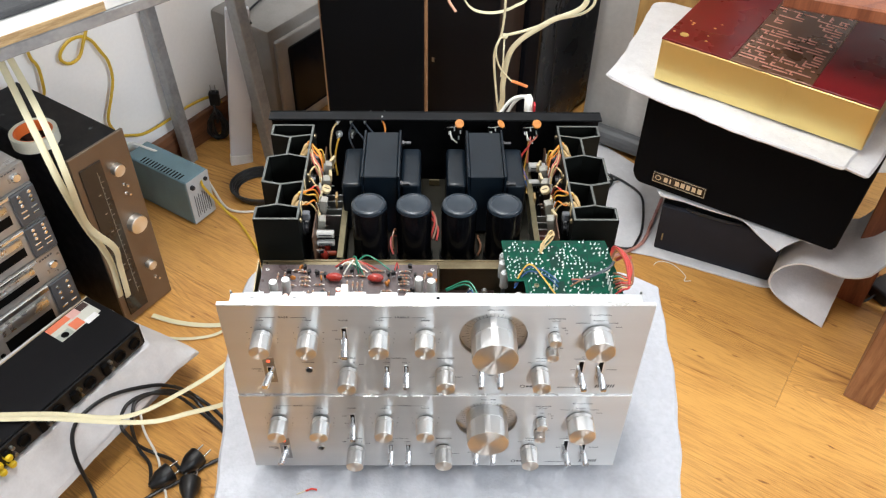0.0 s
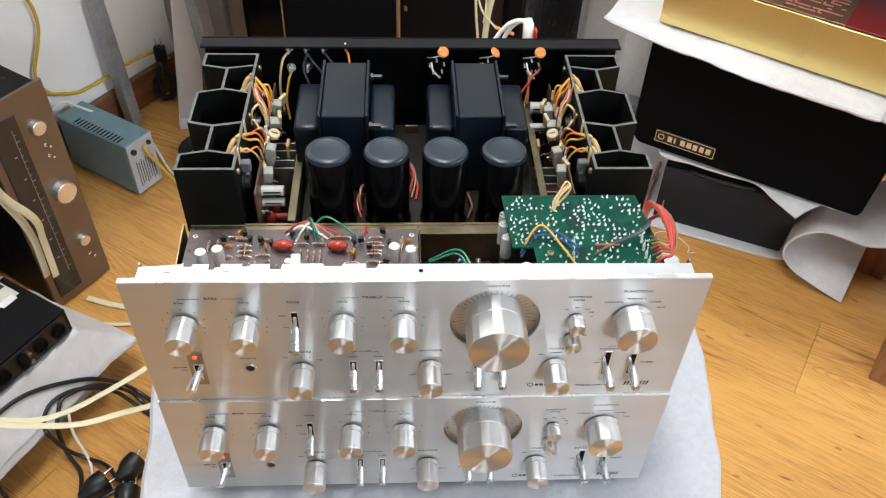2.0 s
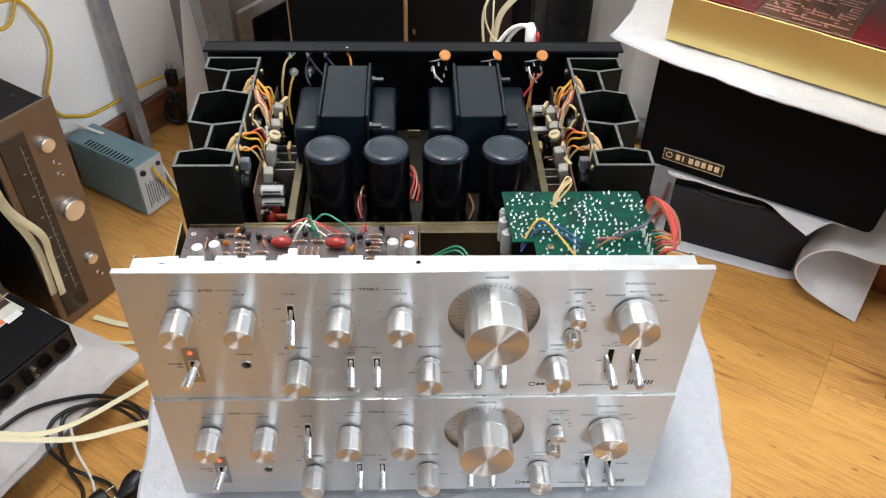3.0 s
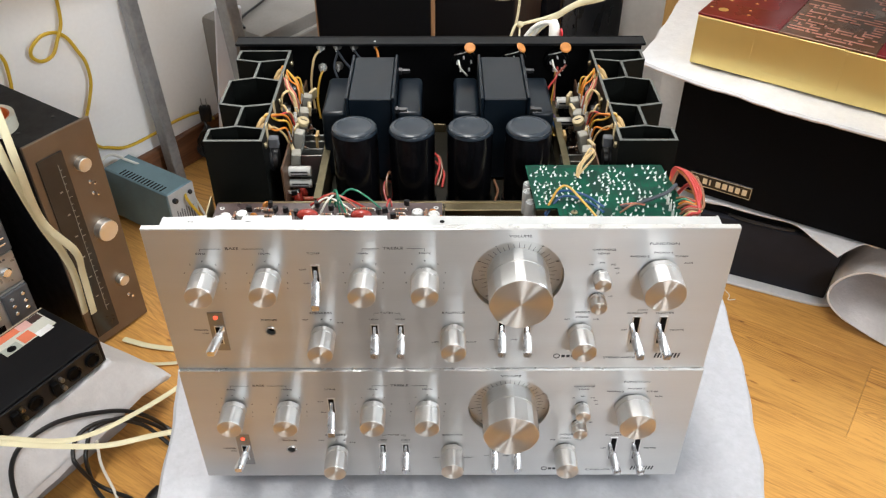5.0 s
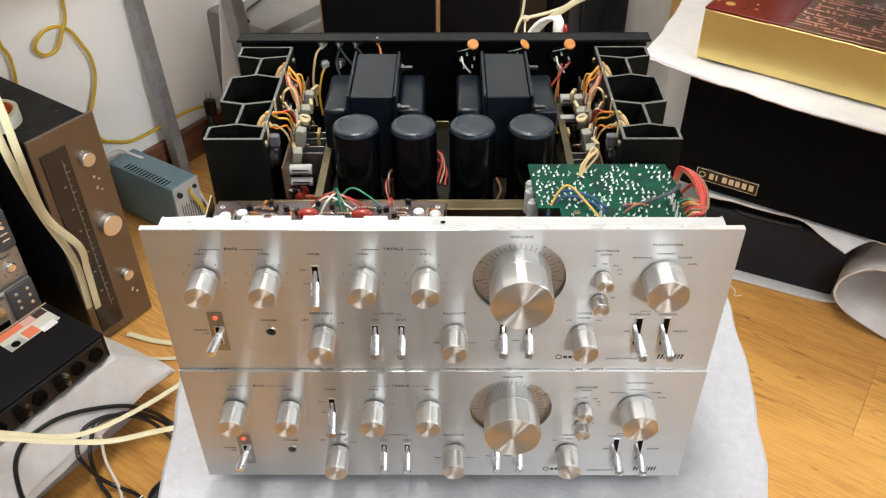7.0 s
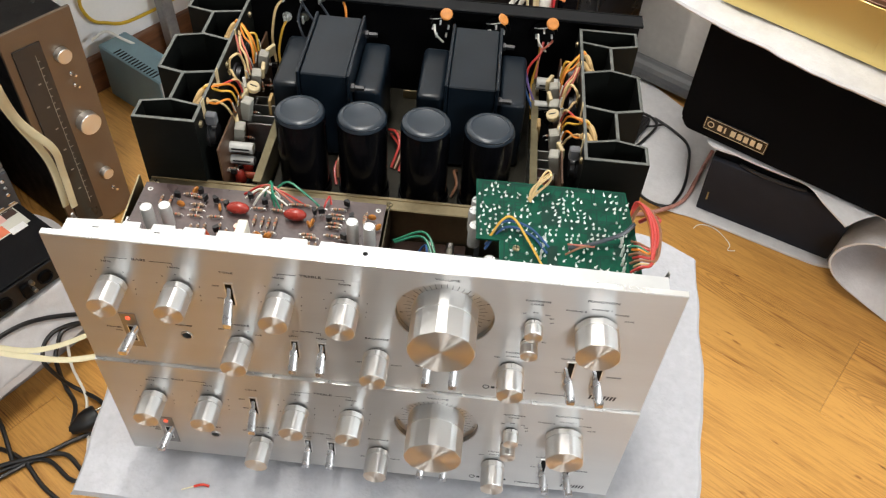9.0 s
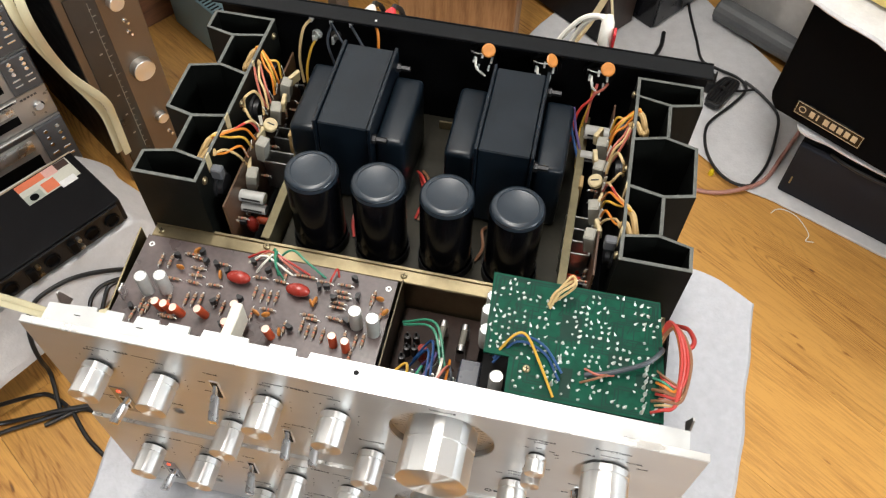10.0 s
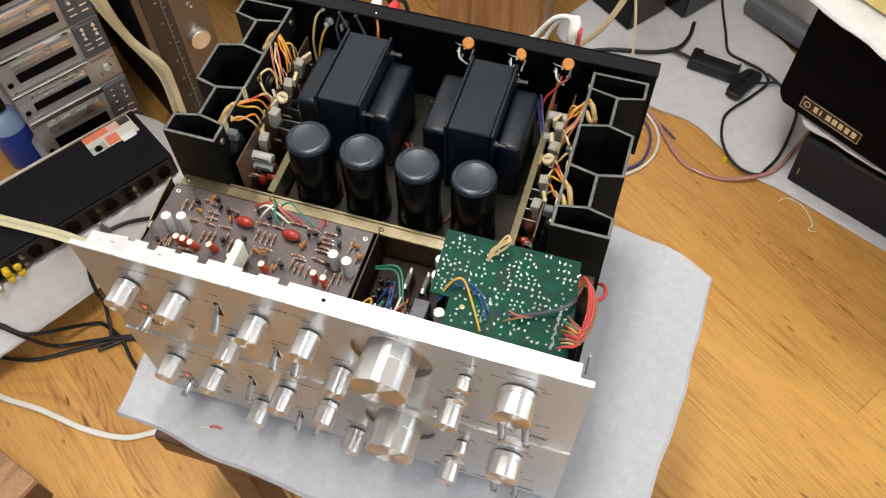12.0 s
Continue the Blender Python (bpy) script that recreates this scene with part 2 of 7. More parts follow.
def laminate(name):
    """Golden oak print: flowing cathedral grain in thin dark lines, fine pores and a few dark flecks; each plank starts elsewhere."""
    m = bpy.data.materials.new(name)
    m.use_nodes = True
    nt = m.node_tree
    b = nt.nodes["Principled BSDF"]
    lk = nt.links.new

    def op(kind, *args):
        n = nt.nodes.new("ShaderNodeMath")
        n.operation = kind
        for k, a in enumerate(args):
            if isinstance(a, float):
                n.inputs[k].default_value = a
            else:
                lk(a, n.inputs[k])
        return n.outputs[0]

    tc, oi = nt.nodes.new("ShaderNodeTexCoord"), nt.nodes.new("ShaderNodeObjectInfo")
    cx = nt.nodes.new("ShaderNodeCombineXYZ")
    for k, f in enumerate((41.0, 17.0, 29.0)):
        lk(op("MULTIPLY", oi.outputs["Random"], f), cx.inputs[k])
    av = nt.nodes.new("ShaderNodeVectorMath")
    lk(tc.outputs["Object"], av.inputs[0])
    lk(cx.outputs[0], av.inputs[1])

    def noise_at(scale, along, detail, rough, dist=0.0):
        mp = nt.nodes.new("ShaderNodeMapping")
        mp.inputs["Scale"].default_value = (along, 1, 1)
        lk(av.outputs[0], mp.inputs["Vector"])
        n = node(nt, "ShaderNodeTexNoise", Scale=scale, Detail=detail, Roughness=rough, Distortion=dist)
        lk(mp.outputs["Vector"], n.inputs["Vector"])
        return n.outputs["Fac"]

    flow = noise_at(4.2, 0.16, 2.0, 0.5, 0.5)
    lines = op("POWER", op("MULTIPLY_ADD", op("SINE", op("MULTIPLY", flow, 520.0)), 0.5, 0.5), 4.0)
    where = op("SMOOTH_MIN", op("MAXIMUM", op("MULTIPLY_ADD", noise_at(7.0, 0.25, 2.0, 0.5), 5.0, -2.3), 0.0), 1.0, 0.2)
    pores = noise_at(300.0, 0.05, 4.0, 0.7)
    streaks = op("MINIMUM", op("MAXIMUM", op("MULTIPLY_ADD", noise_at(170.0, 0.07, 3.0, 0.6), 6.0, -3.3), 0.0), 1.0)
    broad = noise_at(28.0, 0.15, 4.0, 0.65)
    clouds = noise_at(7.0, 0.35, 3.0, 0.6)
    flecks = op("MAXIMUM", op("MULTIPLY_ADD", noise_at(70.0, 0.3, 1.0, 0.4), 9.0, -6.7), 0.0)
    tone = op("ADD", op("MULTIPLY", op("MULTIPLY", lines, where), 0.5), op("MULTIPLY_ADD", pores, 1.25, -0.39))
    tone = op("ADD", tone, op("MULTIPLY_ADD", broad, 0.75, -0.40))
    tone = op("ADD", tone, op("MULTIPLY", op("MULTIPLY", streaks, op("MULTIPLY_ADD", broad, 1.6, -0.45)), 0.75))
    tone = op("ADD", tone, op("MULTIPLY_ADD", clouds, 0.46, -0.22))
    tone = op("ADD", tone, flecks)
    cr = nt.nodes.new("ShaderNodeValToRGB")
    el = cr.color_ramp.elements
    el[0].position, el[1].position = 0.12, 0.85
    el[0].color, el[1].color = (0.66, 0.345, 0.092, 1), (0.30, 0.120, 0.027, 1)
    e = el.new(1.0)
    e.color = (0.16, 0.075, 0.03, 1)
    lk(tone, cr.inputs["Fac"])
    vs = nt.nodes.new("ShaderNodeVectorMath")
    vs.operation = "SCALE"
    lk(cr.outputs["Color"], vs.inputs[0])
    lk(op("MULTIPLY_ADD", oi.outputs["Random"], 0.12, 0.94), vs.inputs["Scale"])
    lk(vs.outputs["Vector"], b.inputs["Base Color"])
    lk(op("MULTIPLY_ADD", broad, 0.16, 0.26), b.inputs["Roughness"])
    bp = nt.nodes.new("ShaderNodeBump")
    bp.inputs["Strength"].default_value, bp.inputs["Distance"].default_value = 0.08, 0.0006
    lk(pores, bp.inputs["Height"])
    lk(bp.outputs["Normal"], b.inputs["Normal"])
    return m


PLANK = laminate("laminate_floor_oak")
BASEBROWN = wood("baseboard_wood", (0.10, 0.04, 0.02), (0.20, 0.085, 0.04), 1.0, 0.4, 0, 8)


# ---- mesh helpers ----
def link_bm(name, bm, material, parent=None, label="", smooth=False):
    me = bpy.data.meshes.new(name)
    bmesh.ops.recalc_face_normals(bm, faces=bm.faces)
    bm.to_mesh(me)
    bm.free()
    if smooth:
        for p in me.polygons:
            p.use_smooth = True
        me.set_sharp_from_angle(angle=radians(38))
    for mt in material if isinstance(material, (list, tuple)) else [material]:
        me.materials.append(mt)
    ob = new(name, me)
    ob.parent = parent
    if label:
        tagged(ob, label)
    return ob


def part(name, bm, material, parent, label="", smooth=False):
    return link_bm(name, bm, material, parent, label, smooth)


def again(ob, parent, loc=None, rot=None):
    """The same piece once more, on the same mesh."""
    o = ob.copy()
    scene.collection.objects.link(o)
    o.parent = parent
    if loc is not None:
        o.location = loc
    if rot is not None:
        o.rotation_euler = rot
    return o


def thing(name, label, category, m=None, group="", kind=""):
    e = new(name)
    e.empty_display_size = 0.02
    if m is not None:
        e.matrix_world = m
    return tagged(e, label, category, group, kind)


def bx(bm, x0, x1, y0, y1, z0, z1, bev=0.0, seg=1, index=0):
    g = bmesh.ops.create_cube(bm, size=1.0)
    vs = g["verts"]
    for v in vs:
        v.co = Vector(((x0 + x1) / 2 + v.co.x * (x1 - x0), (y0 + y1) / 2 + v.co.y * (y1 - y0), (z0 + z1) / 2 + v.co.z * (z1 - z0)))
    es = list({e for v in vs for e in v.link_edges})
    fs = list({f for v in vs for f in v.link_faces})
    for f in fs:
        f.material_index = index
    if bev:
        bmesh.ops.bevel(bm, geom=es, offset=bev, segments=seg, affect="EDGES", profile=0.5)
    return bm


def box(*a, **k):
    return bx(bmesh.new(), *a, **k)


def lathe(bm, profile, seg=24, origin=(0, 0, 0), index=0):
    """Turns (radius, height) pairs round z; closes ends whose radius is 0."""
    ox, oy, oz = origin
    rings = []
    for r, h in profile:
        if r <= 1e-7:
            rings.append([bm.verts.new((ox, oy, oz + h))])
        else:
            rings.append([bm.verts.new((ox + r * math.cos(2 * math.pi * k / seg), oy + r * math.sin(2 * math.pi * k / seg), oz + h)) for k in range(seg)])
    for a, b in zip(rings, rings[1:]):
        for k in range(seg):
            q = [a[k % len(a)], a[(k + 1) % len(a)], b[(k + 1) % len(b)], b[k % len(b)]]
            q = list(dict.fromkeys(q))
            if len(q) > 2:
                bm.faces.new(q).material_index = index
    return bm


def turned(profile, seg=24, origin=(0, 0, 0)):
    return lathe(bmesh.new(), profile, seg, origin)


def prism(bm, pts, z0, z1, index=0):
    lo = [bm.verts.new((x, y, z0)) for x, y in pts]
    hi = [bm.verts.new((x, y, z1)) for x, y in pts]
    n = len(pts)
    bm.faces.new(hi).material_index = index
    bm.faces.new(lo[::-1]).material_index = index
    for k in range(n):
        bm.faces.new((lo[k], lo[(k + 1) % n], hi[(k + 1) % n], hi[k])).material_index = index
    return bm


def smooth_path(pts, per=6):
    P = [Vector(p) for p in pts]
    if len(P) < 3:
        return P
    P = [2 * P[0] - P[1]] + P + [2 * P[-1] - P[-2]]
    out = []
    for a, b, c, d in zip(P, P[1:], P[2:], P[3:]):
        for k in range(per):
            t = k / per
            out.append(0.5 * (2 * b + (c - a) * t + (2 * a - 5 * b + 4 * c - d) * t * t + (3 * b - a - 3 * c + d) * t ** 3))
    out.append(P[-2])
    return out


def sweep(bm, pts, r, seg=8, per=6, flat=None, index=0):
    """A round wire of radius r, or a flat one of the given (width, thickness), along a smooth path."""
    path = smooth_path(pts, per)
    rings = []
    side = None
    for k, p in enumerate(path):
        d = (path[min(k + 1, len(path) - 1)] - path[max(k - 1, 0)]).normalized()
        if side is None:
            side = d.cross(Vector((0, 0, 1)))
            if side.length < 0.05:
                side = d.cross(Vector((0, 1, 0)))
        side = (side - d * side.dot(d)).normalized()
        up = side.cross(d).normalized()
        a, b = (flat[0] / 2, flat[1] / 2) if flat else (r, r)
        rings.append([bm.verts.new(p + side * a * math.cos(2 * math.pi * j / seg) + up * b * math.sin(2 * math.pi * j / seg)) for j in range(seg)])
    for u, v in zip(rings, rings[1:]):
        for j in range(seg):
            bm.faces.new((u[j], u[(j + 1) % seg], v[(j + 1) % seg], v[j])).material_index = index
    bm.faces.new(rings[0][::-1]).material_index = index
    bm.faces.new(rings[-1]).material_index = index
    return bm


def wire(name, pts, r, material, parent=None, seg=8, per=6, flat=None, label=""):
    return link_bm(name, sweep(bmesh.new(), pts, r, seg, per, flat), material, parent, label, True)


LETTERS = {}


def lettering(name, text, size, parent, loc, rot=(radians(90), 0, 0), material=None, thick=0.00008, squash=1.0, align="CENTER"):
    """Words in Blender's own font as a mesh part."""
    key = (text, size, align)
    if key not in LETTERS:
        cu = bpy.data.curves.new("lettering", "FONT")
        cu.body, cu.size, cu.align_x, cu.align_y, cu.extrude = text, size, align, "CENTER", thick
        cu.resolution_u = 2
        tmp = bpy.data.objects.new("lettering", cu)
        scene.collection.objects.link(tmp)
        me = bpy.data.meshes.new_from_object(tmp.evaluated_get(bpy.context.evaluated_depsgraph_get()))
        bpy.data.objects.remove(tmp)
        me.materials.clear()
        me.materials.append(material or INK)
        LETTERS[key] = me
    ob = new(name, LETTERS[key])
    ob.parent, ob.location, ob.rotation_euler = parent, loc, rot
    ob.scale = (squash, 1, 1)
    return ob

# ---- setting ----
AX = radians(56)          # the way along the white wall
NX = AX - radians(90)     # the way along the grey wall and the planks
CORNER = Vector((-0.136, 2.022, 0))
PILLAR = Vector((0.412, 1.355, 0))


def setting(ob, label, category):
    return tagged(ob, label, category, kind="structure")


def way(a):
    return Vector((math.cos(a), math.sin(a), 0))


FAR, NEAR = CORNER - way(AX) * 3.9, PILLAR + way(NX) * 0.33
LAST = FAR + way(NX) * 5.0
NICHE, OPP = Vector((2.6, NEAR.y, 0)), Vector((3.6, -2.6, 0))
BACK = PILLAR + way(AX) * (CORNER - PILLAR).dot(way(AX))
ROOM = [(p.x, p.y) for p in (FAR, LAST, OPP, NICHE, NEAR, PILLAR, BACK, CORNER)]
# Unseen floor goes bare and dark: stands in for shade the faceplate reflects.
floor = link_bm("floor", prism(bmesh.new(), ROOM, -0.06, -0.012), mat("darkened_unseen_floor", (0.125, 0.088, 0.060), 0.55, 0.0, 0.2, 4, 0.1, 90))
setting(floor, "golden oak laminate floor, darkened out of view for the panel's reflection", "floor")

PLANK_L, PLANK_W = 1.2112, 0.1952


def cut_plan(pts, axis, limit, sign):
    """The part of a plan on one side of a straight line across x or y."""
    out = []
    for a, b in zip(pts, pts[1:] + pts[:1]):
        da, db = (a[axis] - limit) * sign, (b[axis] - limit) * sign
        if da >= 0:
            out.append(a)
        if (da > 0 > db) or (da < 0 < db):
            k = da / (da - db)
            out.append((a[0] + (b[0] - a[0]) * k, a[1] + (b[1] - a[1]) * k))
    return out


def cut_to_plank(pts):
    """The part of a plan that lies within one plank's own rectangle."""
    for axis, limit, sign in ((0, 0.0, 1), (0, PLANK_L, -1), (1, 0.0, 1), (1, PLANK_W, -1)):
        pts = cut_plan(pts, axis, limit, sign)
        if len(pts) < 3:
            return []
    return pts


def plan_area(pts):
    return abs(sum(a[0] * b[1] - b[0] * a[1] for a, b in zip(pts, pts[1:] + pts[:1]))) / 2


# Front rows keep planks only at the left; the rest stays darkened.
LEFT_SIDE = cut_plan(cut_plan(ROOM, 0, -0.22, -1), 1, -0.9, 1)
whole = None
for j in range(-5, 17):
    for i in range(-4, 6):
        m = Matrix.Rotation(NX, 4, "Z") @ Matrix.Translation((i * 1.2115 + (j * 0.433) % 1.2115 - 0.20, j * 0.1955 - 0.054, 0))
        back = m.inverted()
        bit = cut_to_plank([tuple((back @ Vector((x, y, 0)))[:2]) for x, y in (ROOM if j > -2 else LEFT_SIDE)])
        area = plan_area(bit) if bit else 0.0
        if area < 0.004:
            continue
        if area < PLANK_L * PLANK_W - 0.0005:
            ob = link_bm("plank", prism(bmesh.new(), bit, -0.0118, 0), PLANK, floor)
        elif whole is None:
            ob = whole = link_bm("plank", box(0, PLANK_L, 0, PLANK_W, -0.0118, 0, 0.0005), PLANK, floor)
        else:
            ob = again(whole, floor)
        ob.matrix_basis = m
ceiling = link_bm("ceiling", prism(bmesh.new(), ROOM, 2.6, 2.7), CEILING)
setting(ceiling, "plain white ceiling", "ceiling")


def wall(name, at, angle, length, material, label, start=0.0):
    """A wall 0.12 thick whose inner face runs from the point at along the angle."""
    ob = link_bm(name, box(start, length, 0, 0.12, -0.06, 2.6), material)
    ob.matrix_world = Matrix.Translation(at) @ Matrix.Rotation(angle, 4, "Z")
    return setting(ob, label, "wall")


wall("wall_west", FAR, AX, 3.9, WALLPAINT, "white painted wall with a brown baseboard")
wall("wall_north", CORNER, NX, (BACK - CORNER).length, GREYWALL, "greyish white wall behind the loudspeakers")
wall("wall_pillar", BACK, AX + radians(180), (BACK - PILLAR).length, GREYWALL, "greyish white side of the wall's step")
wall("wall_step", PILLAR, NX, 0.33, GREYWALL, "greyish white wall, stained near the floor")
wall("wall_niche", NEAR, 0.0, NICHE.x - NEAR.x, GREYWALL, "greyish white wall behind the desk")
# Unseen closing walls, toned dark so the metal reflects more contrast.
for name, p, q in (("wall_east", NICHE, OPP), ("wall_southeast", OPP, LAST)):
    wall(name, p, math.atan2(q.y - p.y, q.x - p.x), (q - p).length, ROOMWALL, "plain unseen wall closing the room, darkened for the reflections")
wall("wall_south", LAST, AX + radians(90), 5.0, ROOMWALL, "plain unseen wall closing the room, darkened for the reflections")

bb = link_bm("baseboard", box(0, 3.9, -0.016, 0, 0.0, 0.085, 0.003), BASEBROWN)
bb.matrix_world = Matrix.Translation(FAR) @ Matrix.Rotation(AX, 4, "Z")
setting(bb, "dark brown wooden baseboard", "baseboard")
bb2 = link_bm("baseboard", turned([(0, 0), (0.022, 0), (0.026, 0.004), (0.026, 0.31), (0, 0.31)], 16), mat("grey_pipe_paint", (0.12, 0.125, 0.13), 0.5, 0.0, 0.2, 20))
bb2.matrix_world = Matrix.Translation(PILLAR + way(AX) * -0.029 + Vector((0, 0, 0.035))) @ Matrix.Rotation(NX, 4, "Z") @ Matrix.Rotation(radians(90), 4, "Y")
setting(bb2, "grey pipe lagging along the wall's foot", "pipe")

# ---- stool and foam under the amplifiers ----
PAD = 0.468
stool = thing("stool", "low dark wooden stool under a foam sheet", "stool", pose(0.02, 0.14, 0))
part("seat", box(-0.23, 0.23, -0.195, 0.19, 0.415, 0.4585, 0.006, 2), STOOLWOOD, stool)
for sx in (-1, 1):
    for sy in (-1, 1):
        part("leg", box(sx * 0.19 - 0.02, sx * 0.19 + 0.02, sy * 0.15 - 0.02, sy * 0.15 + 0.02, 0, 0.415, 0.003), STOOLWOOD, stool)


def closed_curve(pts, per=8):
    P = [Vector((x, y, 0)) for x, y in pts]
    n = len(P)
    out = []
    for k in range(n):
        a, b, c, d = P[k - 1], P[k], P[(k + 1) % n], P[(k + 2) % n]
        for j in range(per):
            t = j / per
            out.append(0.5 * (2 * b + (c - a) * t + (2 * a - 5 * b + 4 * c - d) * t * t + (3 * b - a - 3 * c + d) * t ** 3))
    return out


def foam_sheet(name, outline, z, thick, label, category="foam sheet", m=None, sag=None, ripple=0.0015, seed=0.0, rings=26, wavy=0.002, base=None, material=LITFOAM):
    """A soft sheet inside a closed outline, with a rounded wavy rim, slight ripples and an optional sag(x, y)."""
    bm = bmesh.new()
    rim = closed_curve(outline)
    c = sum(rim, Vector()) / len(rim)
    rim = [p + (p - c).normalized() * noise.noise(p * 22 + Vector((seed, 0, 0))) * wavy for p in rim]
    soft = thick * 0.5
    loops = []
    for side in (1, -1):
        for k in range(rings + 1):
            f = (1 - k / rings) ** 0.8
            row = []
            for p in rim:
                d = (p - c)
                q = c + d * f
                drop = 0.0
                if k == 0:
                    drop = soft
                elif k == 1:
                    q = c + d * (1 - soft * 0.9 / max(d.length, 0.01))
                h = z + noise.noise((q.x * 9 + seed, q.y * 9, 0.3)) * ripple + noise.noise((q.x * 34 + seed, q.y * 34, 5.0)) * ripple * 0.5 + (sag(q.x, q.y) if sag else 0)
                row.append(Vector((q.x, q.y, h - drop if side > 0 else (h - thick + drop if base is None else base))))
            loops.append(row)
    top, low = loops[:rings + 1], loops[rings + 1:]
    n = len(rim)
    tv = [[bm.verts.new(p) for p in row] for row in top[:-1]]
    tc = bm.verts.new(sum(top[-1], Vector()) / n)
    lv = [tv[0]] + [[bm.verts.new(p) for p in row] for row in low[1:-1]]
    lc = bm.verts.new(sum(low[-1], Vector()) / n)
    for vs, ctr, turn in ((tv, tc, 1), (lv, lc, -1)):
        for a, b in zip(vs, vs[1:]):
            for k in range(n):
                bm.faces.new([a[k], a[(k + 1) % n], b[(k + 1) % n], b[k]][::turn])
        for k in range(n):
            bm.faces.new([vs[-1][k], vs[-1][(k + 1) % n], ctr][::turn])
    ob = link_bm(name, bm, material, None, "", True)
    if m is not None:
        ob.matrix_world = m
    return tagged(ob, label, category)


def pad_sag(x, y):
    return -0.9 * max(0.0, -0.03 - y) ** 1.5 - 0.35 * max(0.0, abs(x - 0.02) - 0.25) ** 1.4


foam_sheet("foam_pad", [(-0.2575, -0.0435), (-0.2525, -0.0442), (-0.197, -0.0475), (-0.146, -0.058), (-0.06, -0.064), (0.10, -0.075), (0.274, -0.0725), (0.2815, -0.0720), (0.283, -0.066), (0.292, -0.02), (0.306, 0.054), (0.319, 0.14), (0.327, 0.24), (0.3305, 0.300), (0.332, 0.3095), (0.326, 0.3135), (0.285, 0.332), (0.212, 0.345), (0.0, 0.36), (-0.24, 0.355), (-0.280, 0.28), (-0.279, 0.16), (-0.262, 0.04), (-0.258, -0.036)], PAD, 0.009,
           "soft white foam sheet draped over the stool", sag=pad_sag, wavy=0.0035, material=FOAM)
scrap = thing("wire_scrap", "short clipping of red insulated wire on the foam", "wire scrap")
wire("insulation", [(-0.150, -0.030, PAD + 0.0025), (-0.143, -0.028, PAD + 0.0035), (-0.137, -0.0285, PAD + 0.0025)], 0.0012, mat("red_insulation", (0.6, 0.05, 0.03), 0.4), scrap, 6, 4)
wire("core", [(-0.160, -0.034, PAD + 0.002), (-0.150, -0.030, PAD + 0.0025)], 0.0006, CREAM, scrap, 5, 3)

# ---- right: loudspeakers, gold box, desk ----
RIGHT = Matrix.Translation((0.437, 0.890, 0)) @ Matrix.Rotation(radians(-32), 4, "Z")
spk = thing("loudspeaker", "black cloth-fronted loudspeaker lying on its side", "loudspeaker", RIGHT @ pose(0, 0, 0.206))
bm = bmesh.new()
prism(bm, [(0.016, 0), (0.431, 0), (0.435, 0.004), (0.447, 0.232), (0.0, 0.232), (0, 0.020)], 0, 0.285)
for v in bm.verts:
    v.co = Vector((v.co.x, v.co.z, v.co.y))
part("cabinet", bm, RACKBLACK, spk)
bm = bmesh.new()
prism(bm, [(0.018, 0.003), (0.428, 0.003), (0.432, 0.007), (0.443, 0.228), (0.004, 0.228), (0.004, 0.022)], 0.001, 0.016)
for v in bm.verts:
    v.co = Vector((v.co.x, -v.co.z, v.co.y))
bmesh.ops.bevel(bm, geom=list(bm.edges), offset=0.004, segments=2, affect="EDGES")
part("grille", bm, CLOTH, spk, "black stretched cloth grille", True)
badge = part("badge", box(0.049, 0.165, -0.0195, -0.0165, 0.023, 0.050, 0.0006), mat("badge_black", (0.01, 0.01, 0.01), 0.3), spk, "small black badge with a cream border")
BADGEINK = mat("badge_cream", (0.72, 0.66, 0.52), 0.35, 0.4)
bm = bmesh.new()
for x0, x1, z0, z1 in ((0.0505, 0.1635, 0.0245, 0.0253), (0.0505, 0.1635, 0.0477, 0.0485), (0.0505, 0.0513, 0.0253, 0.0477), (0.1627, 0.1635, 0.0253, 0.0477)):
    bx(bm, x0, x1, -0.0199, -0.0194, z0, z1)
part("badge_border", bm, BADGEINK, badge)
ring = part("badge_emblem", turned([(0.0062, 0), (0.0062, 0.0005), (0.0047, 0.0005), (0.0047, 0)], 24), BADGEINK, badge)
ring.location, ring.rotation_euler = (0.0615, -0.0195, 0.0365), (radians(90), 0, 0)
for k, w in enumerate((0.0082, 0.0030, 0.0088, 0.0088, 0.0082, 0.0082, 0.0088)):
    x = 0.0745 + 0.0122 * k
    part("badge_bar", box(x, x + w, -0.0199, -0.0194, 0.0305, 0.0425, 0.0001), BADGEINK, badge)

small = thing("small_loudspeaker", "charcoal cloth-fronted slim loudspeaker under a foam sheet", "loudspeaker", RIGHT @ pose(0.078, 0.031, 0.0085, 0, 0, 7))
bm = bmesh.new()
prism(bm, [(0.013, 0), (-0.035, 0.167), (0.12, 0.167), (0.12, 0)], 0, 0.262)
for v in bm.verts:
    v.co = Vector((v.co.z, v.co.x, v.co.y))
part("cabinet", bm, RACKBLACK, small)
gr = part("grille", box(0.0, 0.262, -0.012, 0.0, 0.001, 0.172, 0.004, 2), GREYCLOTH, small, "charcoal cloth grille", True)
gr.matrix_basis = pose(0, 0.012, 0, 16, 0, 0)
part("nameplate", box(0.013, 0.016, -0.0135, -0.0121, 0.045, 0.070, 0.0003), mat("dull_brass_plate", (0.45, 0.33, 0.14), 0.4, 0.8), gr)
wire("handle_cord", [(0.05, -0.040, 0.168), (0.09, -0.052, 0.172), (0.14, -0.052, 0.172), (0.17, -0.042, 0.168)], 0.003, BLACKCABLE, small)

